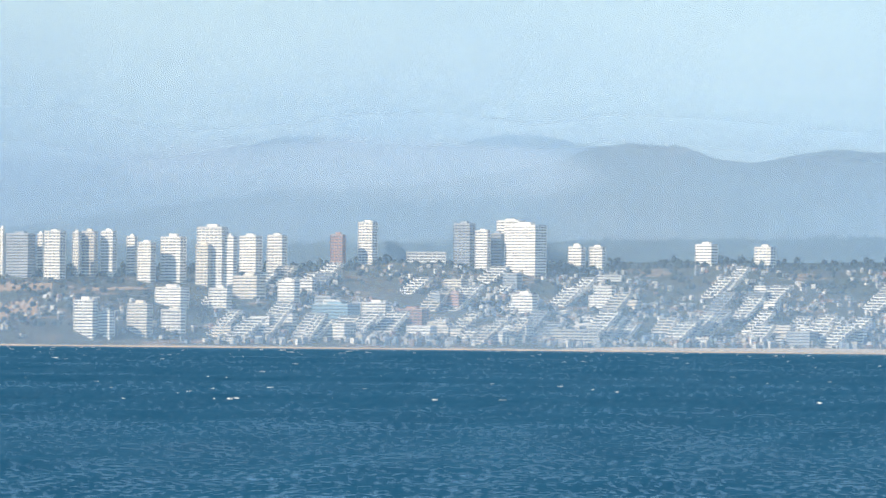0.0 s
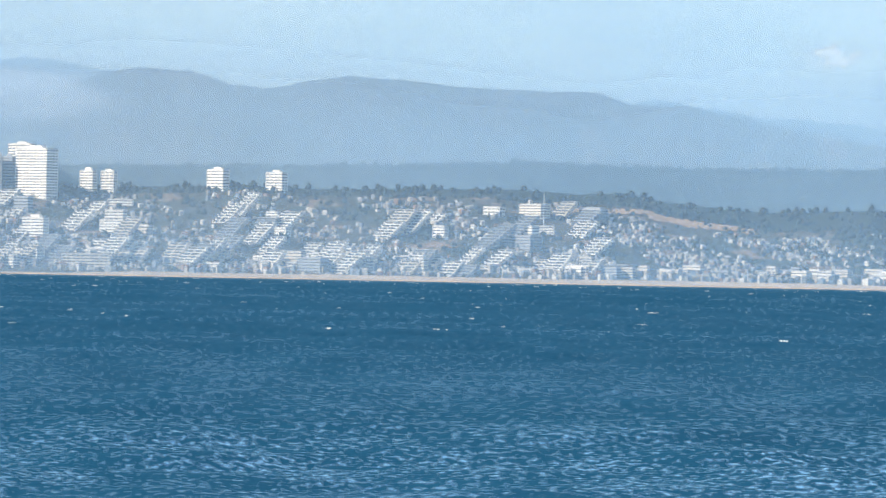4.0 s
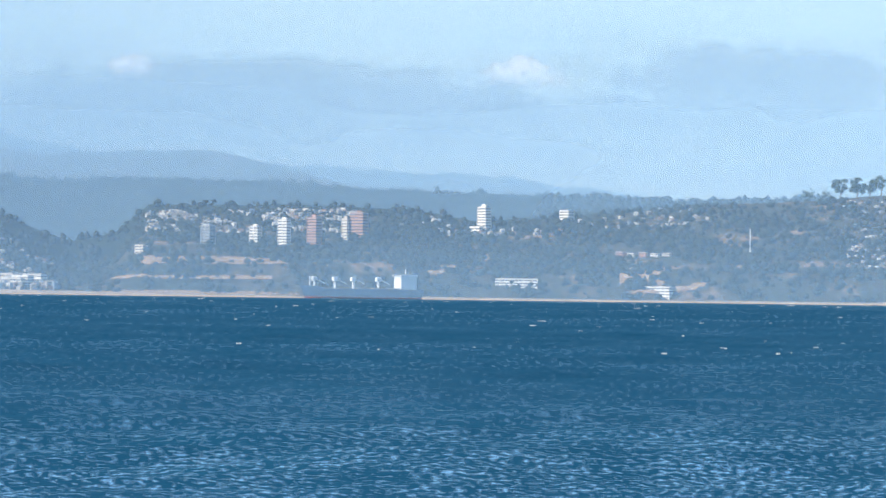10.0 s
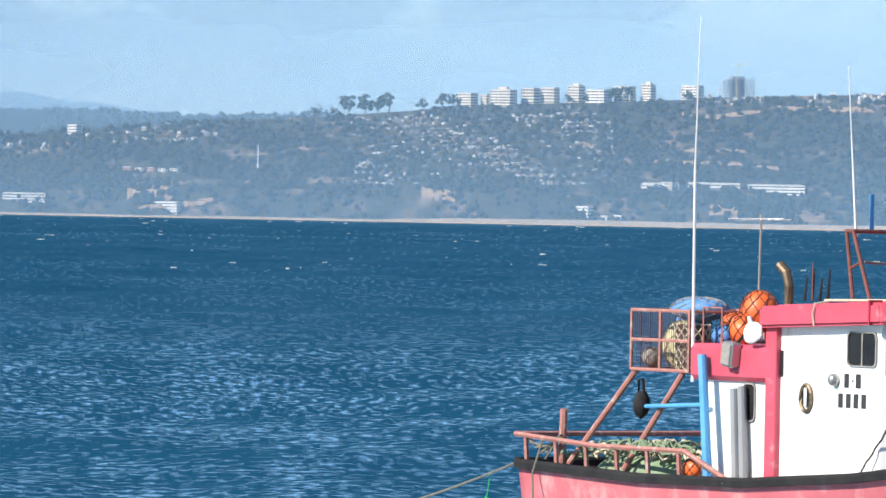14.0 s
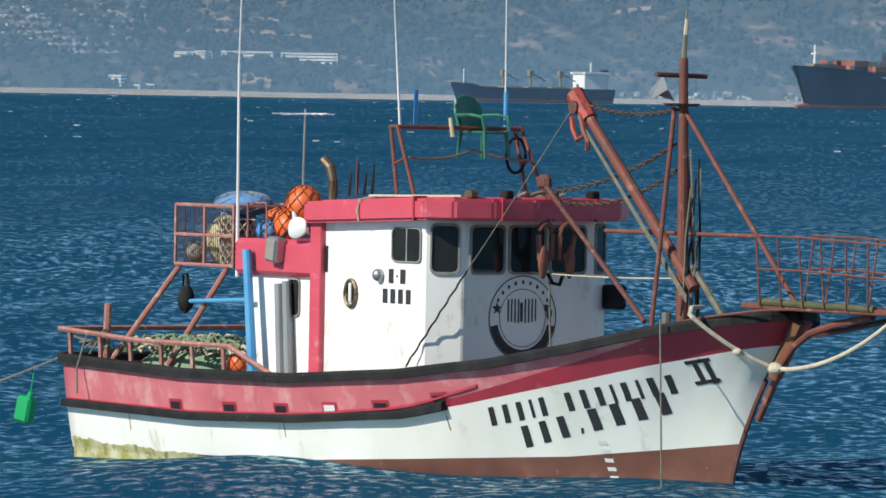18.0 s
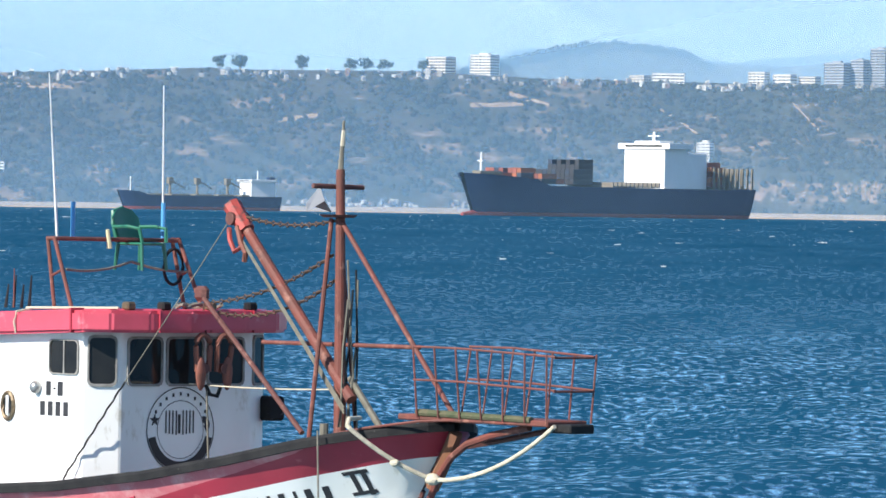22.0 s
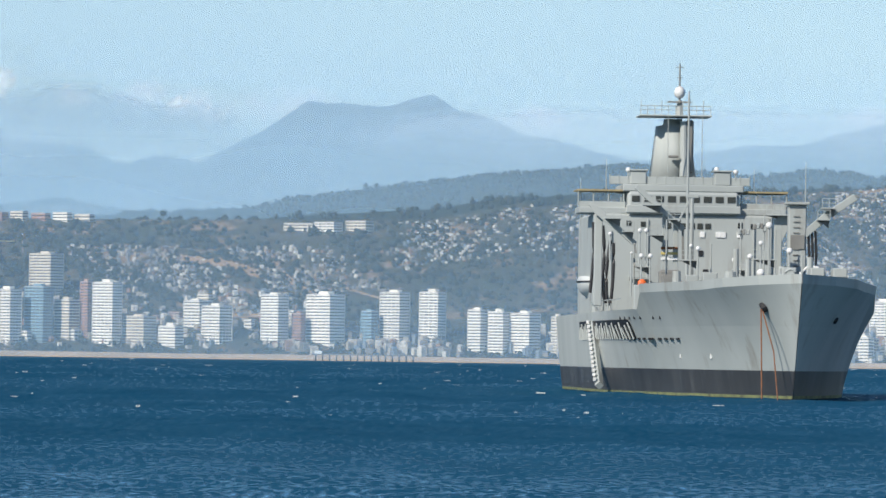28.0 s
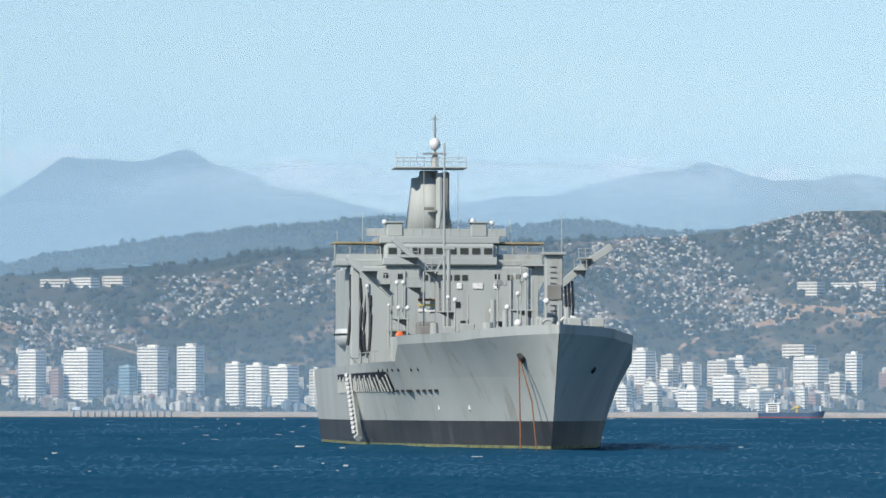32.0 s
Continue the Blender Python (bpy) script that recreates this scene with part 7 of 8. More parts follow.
part("boom_sheave", rod((7.50, -0.13, 3.90), (7.50, 0.09, 3.90), 0.07, 0.07, 12), OXIDE_DARK, boom)
part("boom_strap", pipe([(7.46, -0.1, 3.80), (7.50, -0.12, 3.68), (7.58, -0.12, 3.56), (7.66, -0.1, 3.60), (7.66, -0.09, 3.74)], 0.028, 6), BOOM_RED, boom, "hanging red shackle")
for k in range(3):
    part("boom_wire", rod((9.40, -0.10, 2.0 - 0.03 * k), (7.56 + 0.04 * k, -0.10, 3.80 - 0.05 * k), 0.010, sides=5), ROPE_OLIVE, boom)
part("boom_hook", pipe([(7.6, -0.1, 3.82), (7.68, -0.12, 3.66), (7.74, -0.1, 3.55), (7.7, -0.08, 3.46)], 0.03, 6), BRONZE_BLOCK, boom)


def chain(a, b, drop, name, mat, count=22, size=0.027):
    pts = sag(a, b, drop, count)
    bm = bmesh.new()
    for i in range(count):
        p, q = pts[i], pts[i + 1]
        d = (q - p).normalized()
        w = d.cross(Vector((0, 0, 1))).normalized() * size * 0.5 if i % 2 else d.cross(d.cross(Vector((0, 0, 1)))).normalized() * size * 0.5
        pipe([p - d * size * 0.2, p.lerp(q, 0.5) + w, q + d * size * 0.2, p.lerp(q, 0.5) - w], size * 0.26, 4, bm=bm, closed=True)
    return part(name, bm, mat, boat, "rusty chain")


chain((7.6, -0.02, 3.93), (9.1, 0, 3.9), 0.07, "boom_chain", RUST_CHAIN, 26, 0.045)
chain((7.05, 0.0, 3.02), (9.1, -0.03, 3.55), 0.10, "stay_chain", RUST_CHAIN, 30, 0.045)
chain((7.10, 0.05, 2.92), (9.1, 0.02, 3.30), 0.16, "stay_chain", RUST_CHAIN, 30, 0.045)
part("stay_wire", pipe(sag((7.46, -0.1, 3.88), (6.9, -1.0, 2.19), 0.01), 0.006, 5), ROPE_OLIVE, boat, "thin wire stay")
part("stay_rope", pipe([(6.9 - 0.62 * t + 0.012 * math.sin(t * 40), -1.0 - 0.32 * t, 2.19 - 1.03 * t) for t in np.linspace(0, 1, 22)], 0.011, 5), RUBBER, boat, "dark tarred rope tail")
part("davit", rod((6.9, -0.02, 3.10), (8.75, -0.12, 1.72), 0.028, 0.028, 8), OXIDE_DARK, boat, "rusty davit arm")
part("davit_head", box(6.80, 6.99, -0.06, 0.05, 3.03, 3.19, 0.04), OXIDE_DARK, boat, "rusty sheave")
chain((6.95, -0.03, 3.0), (7.02, -0.03, 2.62), 0.0, "block_chain", OXIDE_DARK, 8)
for k, y in enumerate((-0.06, 0.20)):
    horse = [(7.0 + 0.03 * k, y + 0.095 * math.cos(t), 2.56 + 0.12 * math.sin(t)) for t in np.linspace(0, math.pi, 9)]
    block = part("pulley_block", pipe([(7.0, y + 0.075, 2.30)] + horse + [(7.0, y - 0.075, 2.30)], 0.030, 6), BRONZE_BLOCK, boat, "pink-brown hanging block shackle")
    part("pulley_cheek", lumpy(0.085, (7.02, y + (0.05 if k else -0.04), 2.28), (0.45, 0.75, 2.1), 4 + k, 0.06), BRONZE_BLOCK, block, smooth=True)
    part("pulley_wheel", rod((6.97, y, 2.33), (7.05, y, 2.33), 0.055, 0.055, 12), OXIDE_DARK, block)
part("block_hook", pipe([(7.0, -0.02, 2.16), (7.02, 0.02, 2.06), (7.02, 0.12, 2.04), (7.0, 0.18, 2.14)], 0.022, 6), RUBBER, boat)
part("block_line", rod((7.02, -0.02, 2.1), (7.04, 0.0, 1.35), 0.012, sides=5), ROPE_OLIVE, boat)
part("life_line", pipe(sag((6.7, 0.0, 2.16), (9.2, 0.0, 2.18), 0.02), 0.008, 5), ROPE_CREAM, boat)
for k in range(6):
    a = k * 1.05
    part("mast_rigging", pipe([(9.30 + 0.03 * k, 0.10 * math.sin(a), 3.5 - 0.1 * k), (9.36 + 0.02 * math.cos(a), 0.1 * math.sin(a), 2.6), (9.34 + 0.05 * math.sin(a), 0.12 * math.cos(a), 1.8)], 0.012, 5), RUBBER if k % 2 else ROPE_OLIVE, boat)
part("rigging_rope", pipe([(9.3, 0.05, 2.3), (9.75, 0.1, 1.8)], 0.035, 6), ROPE_OLIVE, boat, "bundle of olive rope")

# -- pulpit over the bow --
pulpit = part("pulpit_deck", box(10.45, 12.75, -0.26, 0.26, 1.92, 1.98, 0.012), OXIDE, boat, "rusty bow platform")
part("pulpit_mat", rod((10.75, -0.25, 2.00), (12.5, -0.25, 1.98), 0.038, 0.034, 8), MOSS, pulpit, "green roll of matting")
part("pulpit_tip", box(12.6, 12.98, -0.16, 0.16, 1.86, 1.95, 0.015), RUBBER, pulpit)
for y in (-0.36, 0.36):
    for h in (2.64, 2.31):
        part("pulpit_rail", pipe([(10.82, y, h + 0.02), (11.5, y * 1.05, h + 0.02), (12.85, y * 0.7, h - 0.03)], 0.012, 6), OXIDE, pulpit)
    for k in range(7):
        x = 10.82 + k * 0.33
        yy = y * (1.05 if k < 4 else 0.9)
        part("pulpit_post", rod((x - 0.03, y * 0.8, 1.95), (x, yy, 2.66 - 0.005 * k), 0.010, sides=6), OXIDE, pulpit)
for h in (2.62, 2.29):
    part("pulpit_rail", rod((12.84, -0.26, h - 0.02), (12.84, 0.26, h - 0.02), 0.012, sides=6), OXIDE, pulpit)
part("bow_strut", pipe([(12.3, -0.10, 1.90), (11.7, -0.08, 1.80), (11.30, -0.06, 1.70), (11.05, -0.05, 1.56), (10.86, -0.05, 1.36), (10.72, -0.05, 1.12), (10.52, -0.05, 0.80)], 0.038, 8), OXIDE, boat, "bent rusty bow strut")
part("bow_strut", pipe([(12.5, 0.14, 1.90), (11.6, 0.10, 1.74), (11.1, 0.05, 1.66)], 0.03, 6), OXIDE_DARK, boat)
part("stem_plate", pipe([(11.06, 0, 1.80), (10.93, 0, 1.58), (10.80, 0, 1.38), (10.70, 0, 1.24)], 0.075, 6), RUST, boat, "orange-brown stem fitting")
part("stem_band", pipe([(hull_stem(z) + 0.02, 0, z) for z in np.linspace(-0.3, 1.2, 12)], 0.028, 6), OXIDE_DARK, boat, "rusty stem band")
part("bow_rail", pipe([(10.0, -0.86, 1.74), (10.5, -0.70, 1.84), (11.0, -0.45, 1.92), (11.5, -0.1, 1.95)], 0.014, 6), OXIDE, boat)
for side in (-1, 1):
    part("bow_cleat", rod((9.85, side * 0.72, 1.50), (9.85, side * 0.72, 1.86), 0.045, sides=8), ROPE_OLIVE, boat, "rope-wrapped bitt")

# mooring ropes
rope = part("bow_rope", pipe([(10.30, -0.62, 1.93), (10.42, -0.86, 1.93), (10.52, -0.96, 1.86)] + sag((10.54, -0.95, 1.84), (10.98, -0.24, 1.34), 0.05) + sag((11.02, -0.22, 1.33), (12.85, -0.25, 1.93), 0.14)[1:], 0.023, 8), ROPE_CREAM, boat, "thick cream mooring rope")
for p, r in (((10.99, -0.24, 1.34), 0.07), ((10.78, -0.56, 1.50), 0.045)):
    bm = bmesh.new()
    bmesh.ops.create_icosphere(bm, subdivisions=2, radius=r, matrix=Matrix.Translation(p) @ Matrix.Diagonal((1.4, 1, 0.9, 1)))
    part("rope_knot", bm, ROPE_CREAM, rope)
part("mooring_line", rod((10.12, -1.02, 1.80), (10.62, -1.35, -0.3), 0.010, sides=6), ROPE_OLIVE, boat)
part("stern_line", pipe(sag((0.0, -1.3, 1.05), (-6.0, -1.0, -0.1), 0.12), 0.013, 5), ROPE_OLIVE, boat)
buoy = empty("plastic_float", BOAT_PLACE @ pose(-0.95, -1.25, 0.42, 0, 12, 20), "bright green plastic can on the stern line", "float")
part("can", box(-0.10, 0.10, -0.08, 0.08, -0.2, 0.10, 0.03), BRIGHT_GREEN, buoy)
part("neck", rod((0.02, 0, 0.08), (0.04, 0, 0.16), 0.04, 0.03, 8), BRIGHT_GREEN, buoy)
part("cord", rod((0.03, 0, 0.15), (0.02, 0, 0.42), 0.008, sides=5), BRIGHT_GREEN, buoy)

# -- after deck: rail, cage, nets, buoys --
for side in (-1, 1):
    y = side * 1.38
    part("stern_rail", pipe([(-0.1, y, 1.32), (1.6, side * 1.46, 1.25), (3.35, side * 1.5, 1.26), (4.15, side * 1.5, 0.98)], 0.03, 6), RAIL_PINK, boat, "weathered pink rail")
    for k in range(6):
        x = 0.12 + k * 0.62
        part("rail_post", rod((x, side * (1.36 + 0.02 * k), 0.9), (x, side * (1.39 + 0.02 * k), 1.28), 0.03, sides=6), RAIL_PINK, boat)
part("stern_rail", rod((-0.05, -1.38, 1.32), (-0.05, 1.38, 1.32), 0.03, sides=6), RAIL_PINK, boat, "weathered pink rail")
part("stern_bitt", rod((0.55, -1.2, 0.9), (0.62, -1.22, 1.62), 0.045, sides=8), RAIL_PINK, boat, "bare steel post")
for k in range(5):
    part("stern_lashing", pipe([(0.1 + 0.1 * k, -1.38, 1.3 - 0.06 * k), (0.45 + 0.05 * k, -1.3, 1.12 + 0.05 * k), (0.6, -1.22, 1.34)], 0.014, 5), ROPE_OLIVE, boat)
part("stern_tail", pipe([(0.5, -1.42, 1.28), (0.46, -1.52, 0.9), (0.52, -1.55, 0.62)], 0.012, 5), ROPE_OLIVE, boat)

CX0, CX1, CY0, CY1, CZ0, CZ1 = 1.66, 2.76, -1.05, 0.35, 2.10, 2.75
cage = empty("buoy_cage", BOAT_PLACE @ pose(0, 0, 0), "pink-painted wire cage on legs full of floats", "cage")
for z in (CZ0, (CZ0 + CZ1) / 2, CZ1):
    part("cage_hoop", pipe([(CX0, CY0, z), (CX1, CY0, z), (CX1, CY1, z), (CX0, CY1, z)], 0.020, 6, closed=True), RAIL_PINK, cage)
for x in (CX0, (CX0 + CX1) / 2, CX1):
    for y in (CY0, CY1):
        part("cage_post", rod((x, y, CZ0), (x, y, CZ1), 0.020, sides=6), RAIL_PINK, cage)
wires = bmesh.new()
for i in range(27):
    x = CX0 + (CX1 - CX0) * i / 26
    rod((x, CY0, CZ0), (x, CY0, CZ1), 0.004, sides=4, bm=wires)
for i in range(12):
    y = CY0 + (CY1 - CY0) * i / 11
    rod((CX0, y, CZ0), (CX0, y, CZ1), 0.004, sides=4, bm=wires)
part("cage_mesh", wires, OXIDE_DARK, cage, "fine wire mesh")
part("cage_floor", box(CX0, CX1, CY0, CY1, CZ0 - 0.015, CZ0 + 0.005), OXIDE_DARK, cage)
for x0, x1 in ((0.75, CX0 + 0.05), (1.85, CX1 - 0.15)):
    for y in (-1.0, 0.5):
        part("cage_leg", rod((x0, y * 1.25, 1.0), (x1, y, CZ0), 0.034, sides=8), RAIL_PINK, cage)


def net_bag(name, place, r, squash, mat, cord, label, category="float", lines=9, seed=1):
    """A bag or float with a net of cords round it."""
    root = empty(name, BOAT_PLACE @ Matrix.Translation(place), label, category)
    part("skin", lumpy(r, (0, 0, 0), squash, seed), mat, root, smooth=True)
    web = bmesh.new()
    for k in range(lines):
        for lean in (-1, 1):
            a = k * math.tau / lines
            pipe([(squash[0] * r * 1.03 * math.cos(a + lean * t * 0.9) * math.cos(t), squash[1] * r * 1.03 * math.sin(a + lean * t * 0.9) * math.cos(t), squash[2] * r * 1.03 * math.sin(t)) for t in np.linspace(-1.35, 1.35, 9)], 0.005, 4, bm=web)
    part("netting", web, cord, root)
    return root


net_bag("net_bag", (2.10, -0.45, 2.77), 0.24, (1.75, 1.1, 0.55), BAG_BLUE, SEAL, "bulging blue net bag on top of the cage", "bag", 11, 2)
net_bag("net_bag", (1.98, -0.45, 2.60), 0.20, (1.0, 1.0, 0.8), BAG_BLUE, RUBBER, "blue bag squeezed into the cage", "bag", 7, 3)
net_bag("buoy", (2.05, -0.62, 2.37), 0.25, (1.0, 0.9, 1.1), FLOAT_CREAM, ROPE_OLIVE, "cream round buoy in the cage", "buoy", 8, 4)
net_bag("buoy", (1.82, -0.88, 2.235), 0.11, (1, 1, 1), SEAL, ROPE_OLIVE, "small grey glass float in the cage", "buoy", 6, 5)
bask = empty("basket", BOAT_PLACE @ pose(2.46, -0.80, 2.105), "tall grey woven basket in the cage", "basket")
part("basket_body", rod((0, 0, 0), (0, 0, 0.50), 0.16, 0.19, 16), WICKER, bask)
lattice = bmesh.new()
for k in range(12):
    for lean in (-1, 1):
        pipe([((0.168 + 0.03 * f) * math.cos(k * math.tau / 12 + lean * f * 2.2), (0.168 + 0.03 * f) * math.sin(k * math.tau / 12 + lean * f * 2.2), 0.5 * f) for f in np.linspace(0, 1, 9)], 0.009, 4, bm=lattice)
part("basket_lattice", lattice, ROPE_CREAM, bask, "pale diagonal weave")
part("rack_tube", pipe([(2.95, -1.0, 2.42), (2.95, -1.0, 2.80), (3.3, -1.0, 2.80), (3.3, -1.0, 2.42)], 0.016, 6), RAIL_PINK, boat)
net_bag("buoy", (3.02, -0.60, 2.62), 0.17, (1.3, 1, 0.8), ORANGE, RUBBER, "orange buoy lashed behind the wheelhouse", "buoy", 6, 6)
net_bag("buoy", (3.05, -0.80, 2.50), 0.13, (1.2, 1, 0.9), BAG_BLUE, RUBBER, "blue float lashed behind the wheelhouse", "buoy", 6, 7)
net_bag("buoy", (3.15, -0.4, 2.77), 0.21, (1.05, 1.0, 1.08), ORANGE, OXIDE_DARK, "large orange netted buoy on the casing", "buoy", 9, 8)
net_bag("buoy", (3.46, -0.85, 2.56), 0.16, (1.0, 0.8, 1.0), ORANGE, RUBBER, "small orange float on the casing", "buoy", 6, 9)
fender = empty("fender", BOAT_PLACE @ pose(4.32, -1.32, 2.56, 8, -14, 0), "flattened white plastic fender hanging on the casing", "fender")
part("shell", lumpy(0.15, (0, 0, 0), (1.15, 0.25, 0.75), 12, 0.22), WHITE_GEAR, fender, smooth=True)
part("eye", rod((0, 0, 0.10), (0, 0, 0.18), 0.03, 0.02, 8), WHITE_GEAR, fender)
flood = empty("floodlight", BOAT_PLACE @ pose(3.92, -1.32, 2.32, 0, 8, 0), "dented steel floodlight on the casing", "lamp")
part("housing", box(-0.10, 0.09, -0.06, 0.08, -0.14, 0.13, 0.02), LAMP_STEEL, flood)
part("lens", box(-0.085, 0.075, -0.075, -0.055, -0.12, 0.11, 0.01), SEAL, flood)
part("bracket", rod((0, 0.05, 0.1), (0.05, 0.12, 0.22), 0.02, sides=6), RUBBER, flood)
part("exhaust_pipe", pipe([(3.62, -0.35, 2.4), (3.62, -0.35, 3.05), (3.58, -0.36, 3.2), (3.48, -0.38, 3.28)], 0.055, 10), BRASS, boat, "bent brown exhaust pipe")
part("vent_cowl", lumpy(0.13, (3.72, -0.5, 2.50), (1, 1, 1.1), 3, 0.02), PIPE_GREY, boat, "grey vent cowl", smooth=True)
for k in range(4):
    part("roof_clutter", rod((3.9 + 0.06 * k, -0.35 + 0.06 * k, 2.9), (3.92 + 0.07 * k, -0.33 + 0.05 * k, 3.15 + 0.1 * (k % 2)), 0.02, 0.008, 6), NEAR_BLACK, boat)
part("small_aerial", rod((3.98, -0.3, 2.9), (3.98, -0.3, 3.32), 0.012, 0.006, 6), OXIDE, boat)
aerial = empty("television_aerial", BOAT_PLACE @ pose(3.05, -0.35, 2.42), "grey television aerial on a thin pole", "aerial")
part("aerial_pole", rod((0, 0, 0), (-0.04, 0.05, 1.40), 0.013, 0.012, 6), SEAL, aerial)
part("aerial_boom", rod((-0.50, 0.07, 1.34), (0.40, 0.03, 1.35), 0.011, sides=6), SHIP_WHITE, aerial)
for k in range(7):
    x = -0.48 + k * 0.145
    part("aerial_element", rod((x, -0.07 + 0.006 * k, 1.345), (x, 0.17 - 0.006 * k, 1.345), 0.008, sides=5), SHIP_WHITE, aerial)
part("tall_aerial", rod((3.08, -1.22, 2.0), (3.05, -1.22, 4.3), 0.020, 0.014, 8), WHITE_GEAR, boat, "tall white whip aerial")
part("tall_aerial_tip", rod((3.05, -1.22, 4.3), (3.10, -1.22, 5.95), 0.010, 0.004, 6), WHITE_GEAR, boat)
part("blue_pole", rod((3.62, -1.36, 0.75), (3.42, -1.34, 2.30), 0.055, 0.05, 10), PIPE_BLUE, boat, "blue plastic pole")
part("grey_pipe", rod((3.98, -1.25, 0.75), (3.88, -1.24, 1.95), 0.05, 0.05, 10), PIPE_GREY, boat, "grey plastic pipe")
part("grey_pipe", rod((4.12, -1.25, 0.75), (4.02, -1.24, 1.98), 0.05, 0.05, 10), PIPE_GREY, boat, "grey plastic pipe")
part("blue_boom", rod((2.1, -1.15, 1.70), (3.4, -1.25, 1.76), 0.024, 0.024, 8), PIPE_BLUE, boat, "thin blue pole")
bag = empty("net_weight", BOAT_PLACE @ pose(2.02, -1.15, 1.72), "black bundle hanging on a blue pole", "bag")
part("sack", lumpy(0.13, (0, 0, 0), (0.75, 0.7, 1.2), 5, 0.2), RUBBER, bag, smooth=True)
part("strap", pipe([(-0.05, 0, 0.1), (-0.06, 0, 0.26), (0.02, 0, 0.28), (0.05, 0, 0.12)], 0.02, 5), RUBBER, bag)
pile = empty("fishing_net", BOAT_PLACE @ pose(1.9, -0.75, 0.9), "heap of green and cream fishing net on the after deck", "net")
g = random.Random(9)
for mat, count, nm in ((NET_GREEN, 70, "green_twine"), (ROPE_CREAM, 34, "cream_twine")):
    bm = bmesh.new()
    for k in range(count):
        x, y = g.uniform(-1.15, 1.2), g.uniform(-0.45, 0.45)
        top = 0.44 - 0.14 * abs(x)
        a = g.uniform(0, 6.28)
        pts = []
        for j in range(8):
            a += g.uniform(-0.9, 0.9)
            x += 0.09 * math.cos(a)
            y += 0.06 * math.sin(a)
            pts.append((max(-1.2, min(1.3, x)), max(-0.55, min(0.55, y)), top * g.uniform(0.65, 1.0)))
        pipe(pts, g.uniform(0.012, 0.024), 5, bm=bm)
    tagged(part(nm, bm, mat, pile), kind="stuff")
part("net_core", lumpy(1.0, (0, 0, 0.02), (1.2, 0.5, 0.30), 8, 0.1), NET_GREEN, pile, smooth=True)
net_bag("buoy", (3.25, -1.32, 1.06), 0.12, (1.1, 0.8, 1), ORANGE, RUBBER, "orange float at the end of the net", "buoy", 6, 11)

# ---- clouds ----
def cloud_material(name, colour, cut, soft, scale, edge, squeeze=2.2, most=0.95, glow=0.0, foot=1.6):
    """Vapour: dense where the billows are, open between, thinning towards the sheet's rim."""
    m = bpy.data.materials.new(name)
    m.use_nodes = True
    n, l = m.node_tree.nodes, m.node_tree.links
    n.remove(n["Principled BSDF"])
    geo = n.new("ShaderNodeNewGeometry")
    warp = n.new("ShaderNodeMapping")
    warp.inputs["Scale"].default_value = (1, 1, squeeze)
    l.new(geo.outputs["Position"], warp.inputs["Vector"])
    billow = n.new("ShaderNodeTexNoise")
    billow.inputs["Scale"].default_value, billow.inputs["Detail"].default_value, billow.inputs["Roughness"].default_value = scale, 6.0, 0.58
    l.new(warp.outputs[0], billow.inputs["Vector"])
    uv = n.new("ShaderNodeUVMap")
    split = n.new("ShaderNodeSeparateXYZ")
    l.new(uv.outputs[0], split.inputs[0])
    def sums(kind, p, q=None, r=None):
        node = n.new("ShaderNodeMath")
        node.operation = kind
        for i, v in enumerate((p, q, r)):
            if v is None:
                continue
            if isinstance(v, float):
                node.inputs[i].default_value = v
            else:
                l.new(v, node.inputs[i])
        return node.outputs[0]

    px = sums("ABSOLUTE", sums("MULTIPLY_ADD", split.outputs[0], 2.0, -1.0))
    py = sums("ABSOLUTE", sums("MULTIPLY_ADD", split.outputs[1], 2.0, -1.0))
    far = sums("ADD", sums("POWER", px, edge), sums("POWER", py, 2.0))
    core = sums("SUBTRACT", 1.0, far)
    total = sums("MULTIPLY_ADD", core, 0.55, sums("MULTIPLY", billow.outputs[0], 2.0))
    dense = n.new("ShaderNodeMapRange")
    dense.interpolation_type = "SMOOTHSTEP"
    dense.inputs["From Min"].default_value, dense.inputs["From Max"].default_value = cut, cut + soft
    dense.inputs["To Max"].default_value = most
    l.new(total, dense.inputs["Value"])
    rim = sums("MINIMUM", 1.0, sums("MAXIMUM", 0.0, sums("MULTIPLY", core, 2.6)))
    base = sums("MINIMUM", 1.0, sums("MULTIPLY", split.outputs[1], foot))  # thin towards its base
    gate = sums("MULTIPLY", dense.outputs[0], sums("MULTIPLY", rim, base))
    clear, white, back = n.new("ShaderNodeBsdfTransparent"), n.new("ShaderNodeBsdfDiffuse"), n.new("ShaderNodeBsdfTranslucent")
    white.inputs[0].default_value = back.inputs[0].default_value = (*colour, 1)
    both, mix = n.new("ShaderNodeMixShader"), n.new("ShaderNodeMixShader")
    both.inputs[0].default_value = 0.2
    l.new(white.outputs[0], both.inputs[1])
    l.new(back.outputs[0], both.inputs[2])
    # glow is a faint emission that paints sunlight onto the cloud
    lit = n.new("ShaderNodeEmission")
    lit.inputs[0].default_value, lit.inputs[1].default_value = (1.0, 0.95, 0.90, 1), glow
    plus = n.new("ShaderNodeAddShader")
    l.new(both.outputs[0], plus.inputs[0])
    l.new(lit.outputs[0], plus.inputs[1])
    l.new(gate, mix.inputs[0])
    l.new(clear.outputs[0], mix.inputs[1])
    l.new(plus.outputs[0], mix.inputs[2])
    l.new(mix.outputs[0], n["Material Output"].inputs[0])
    return m


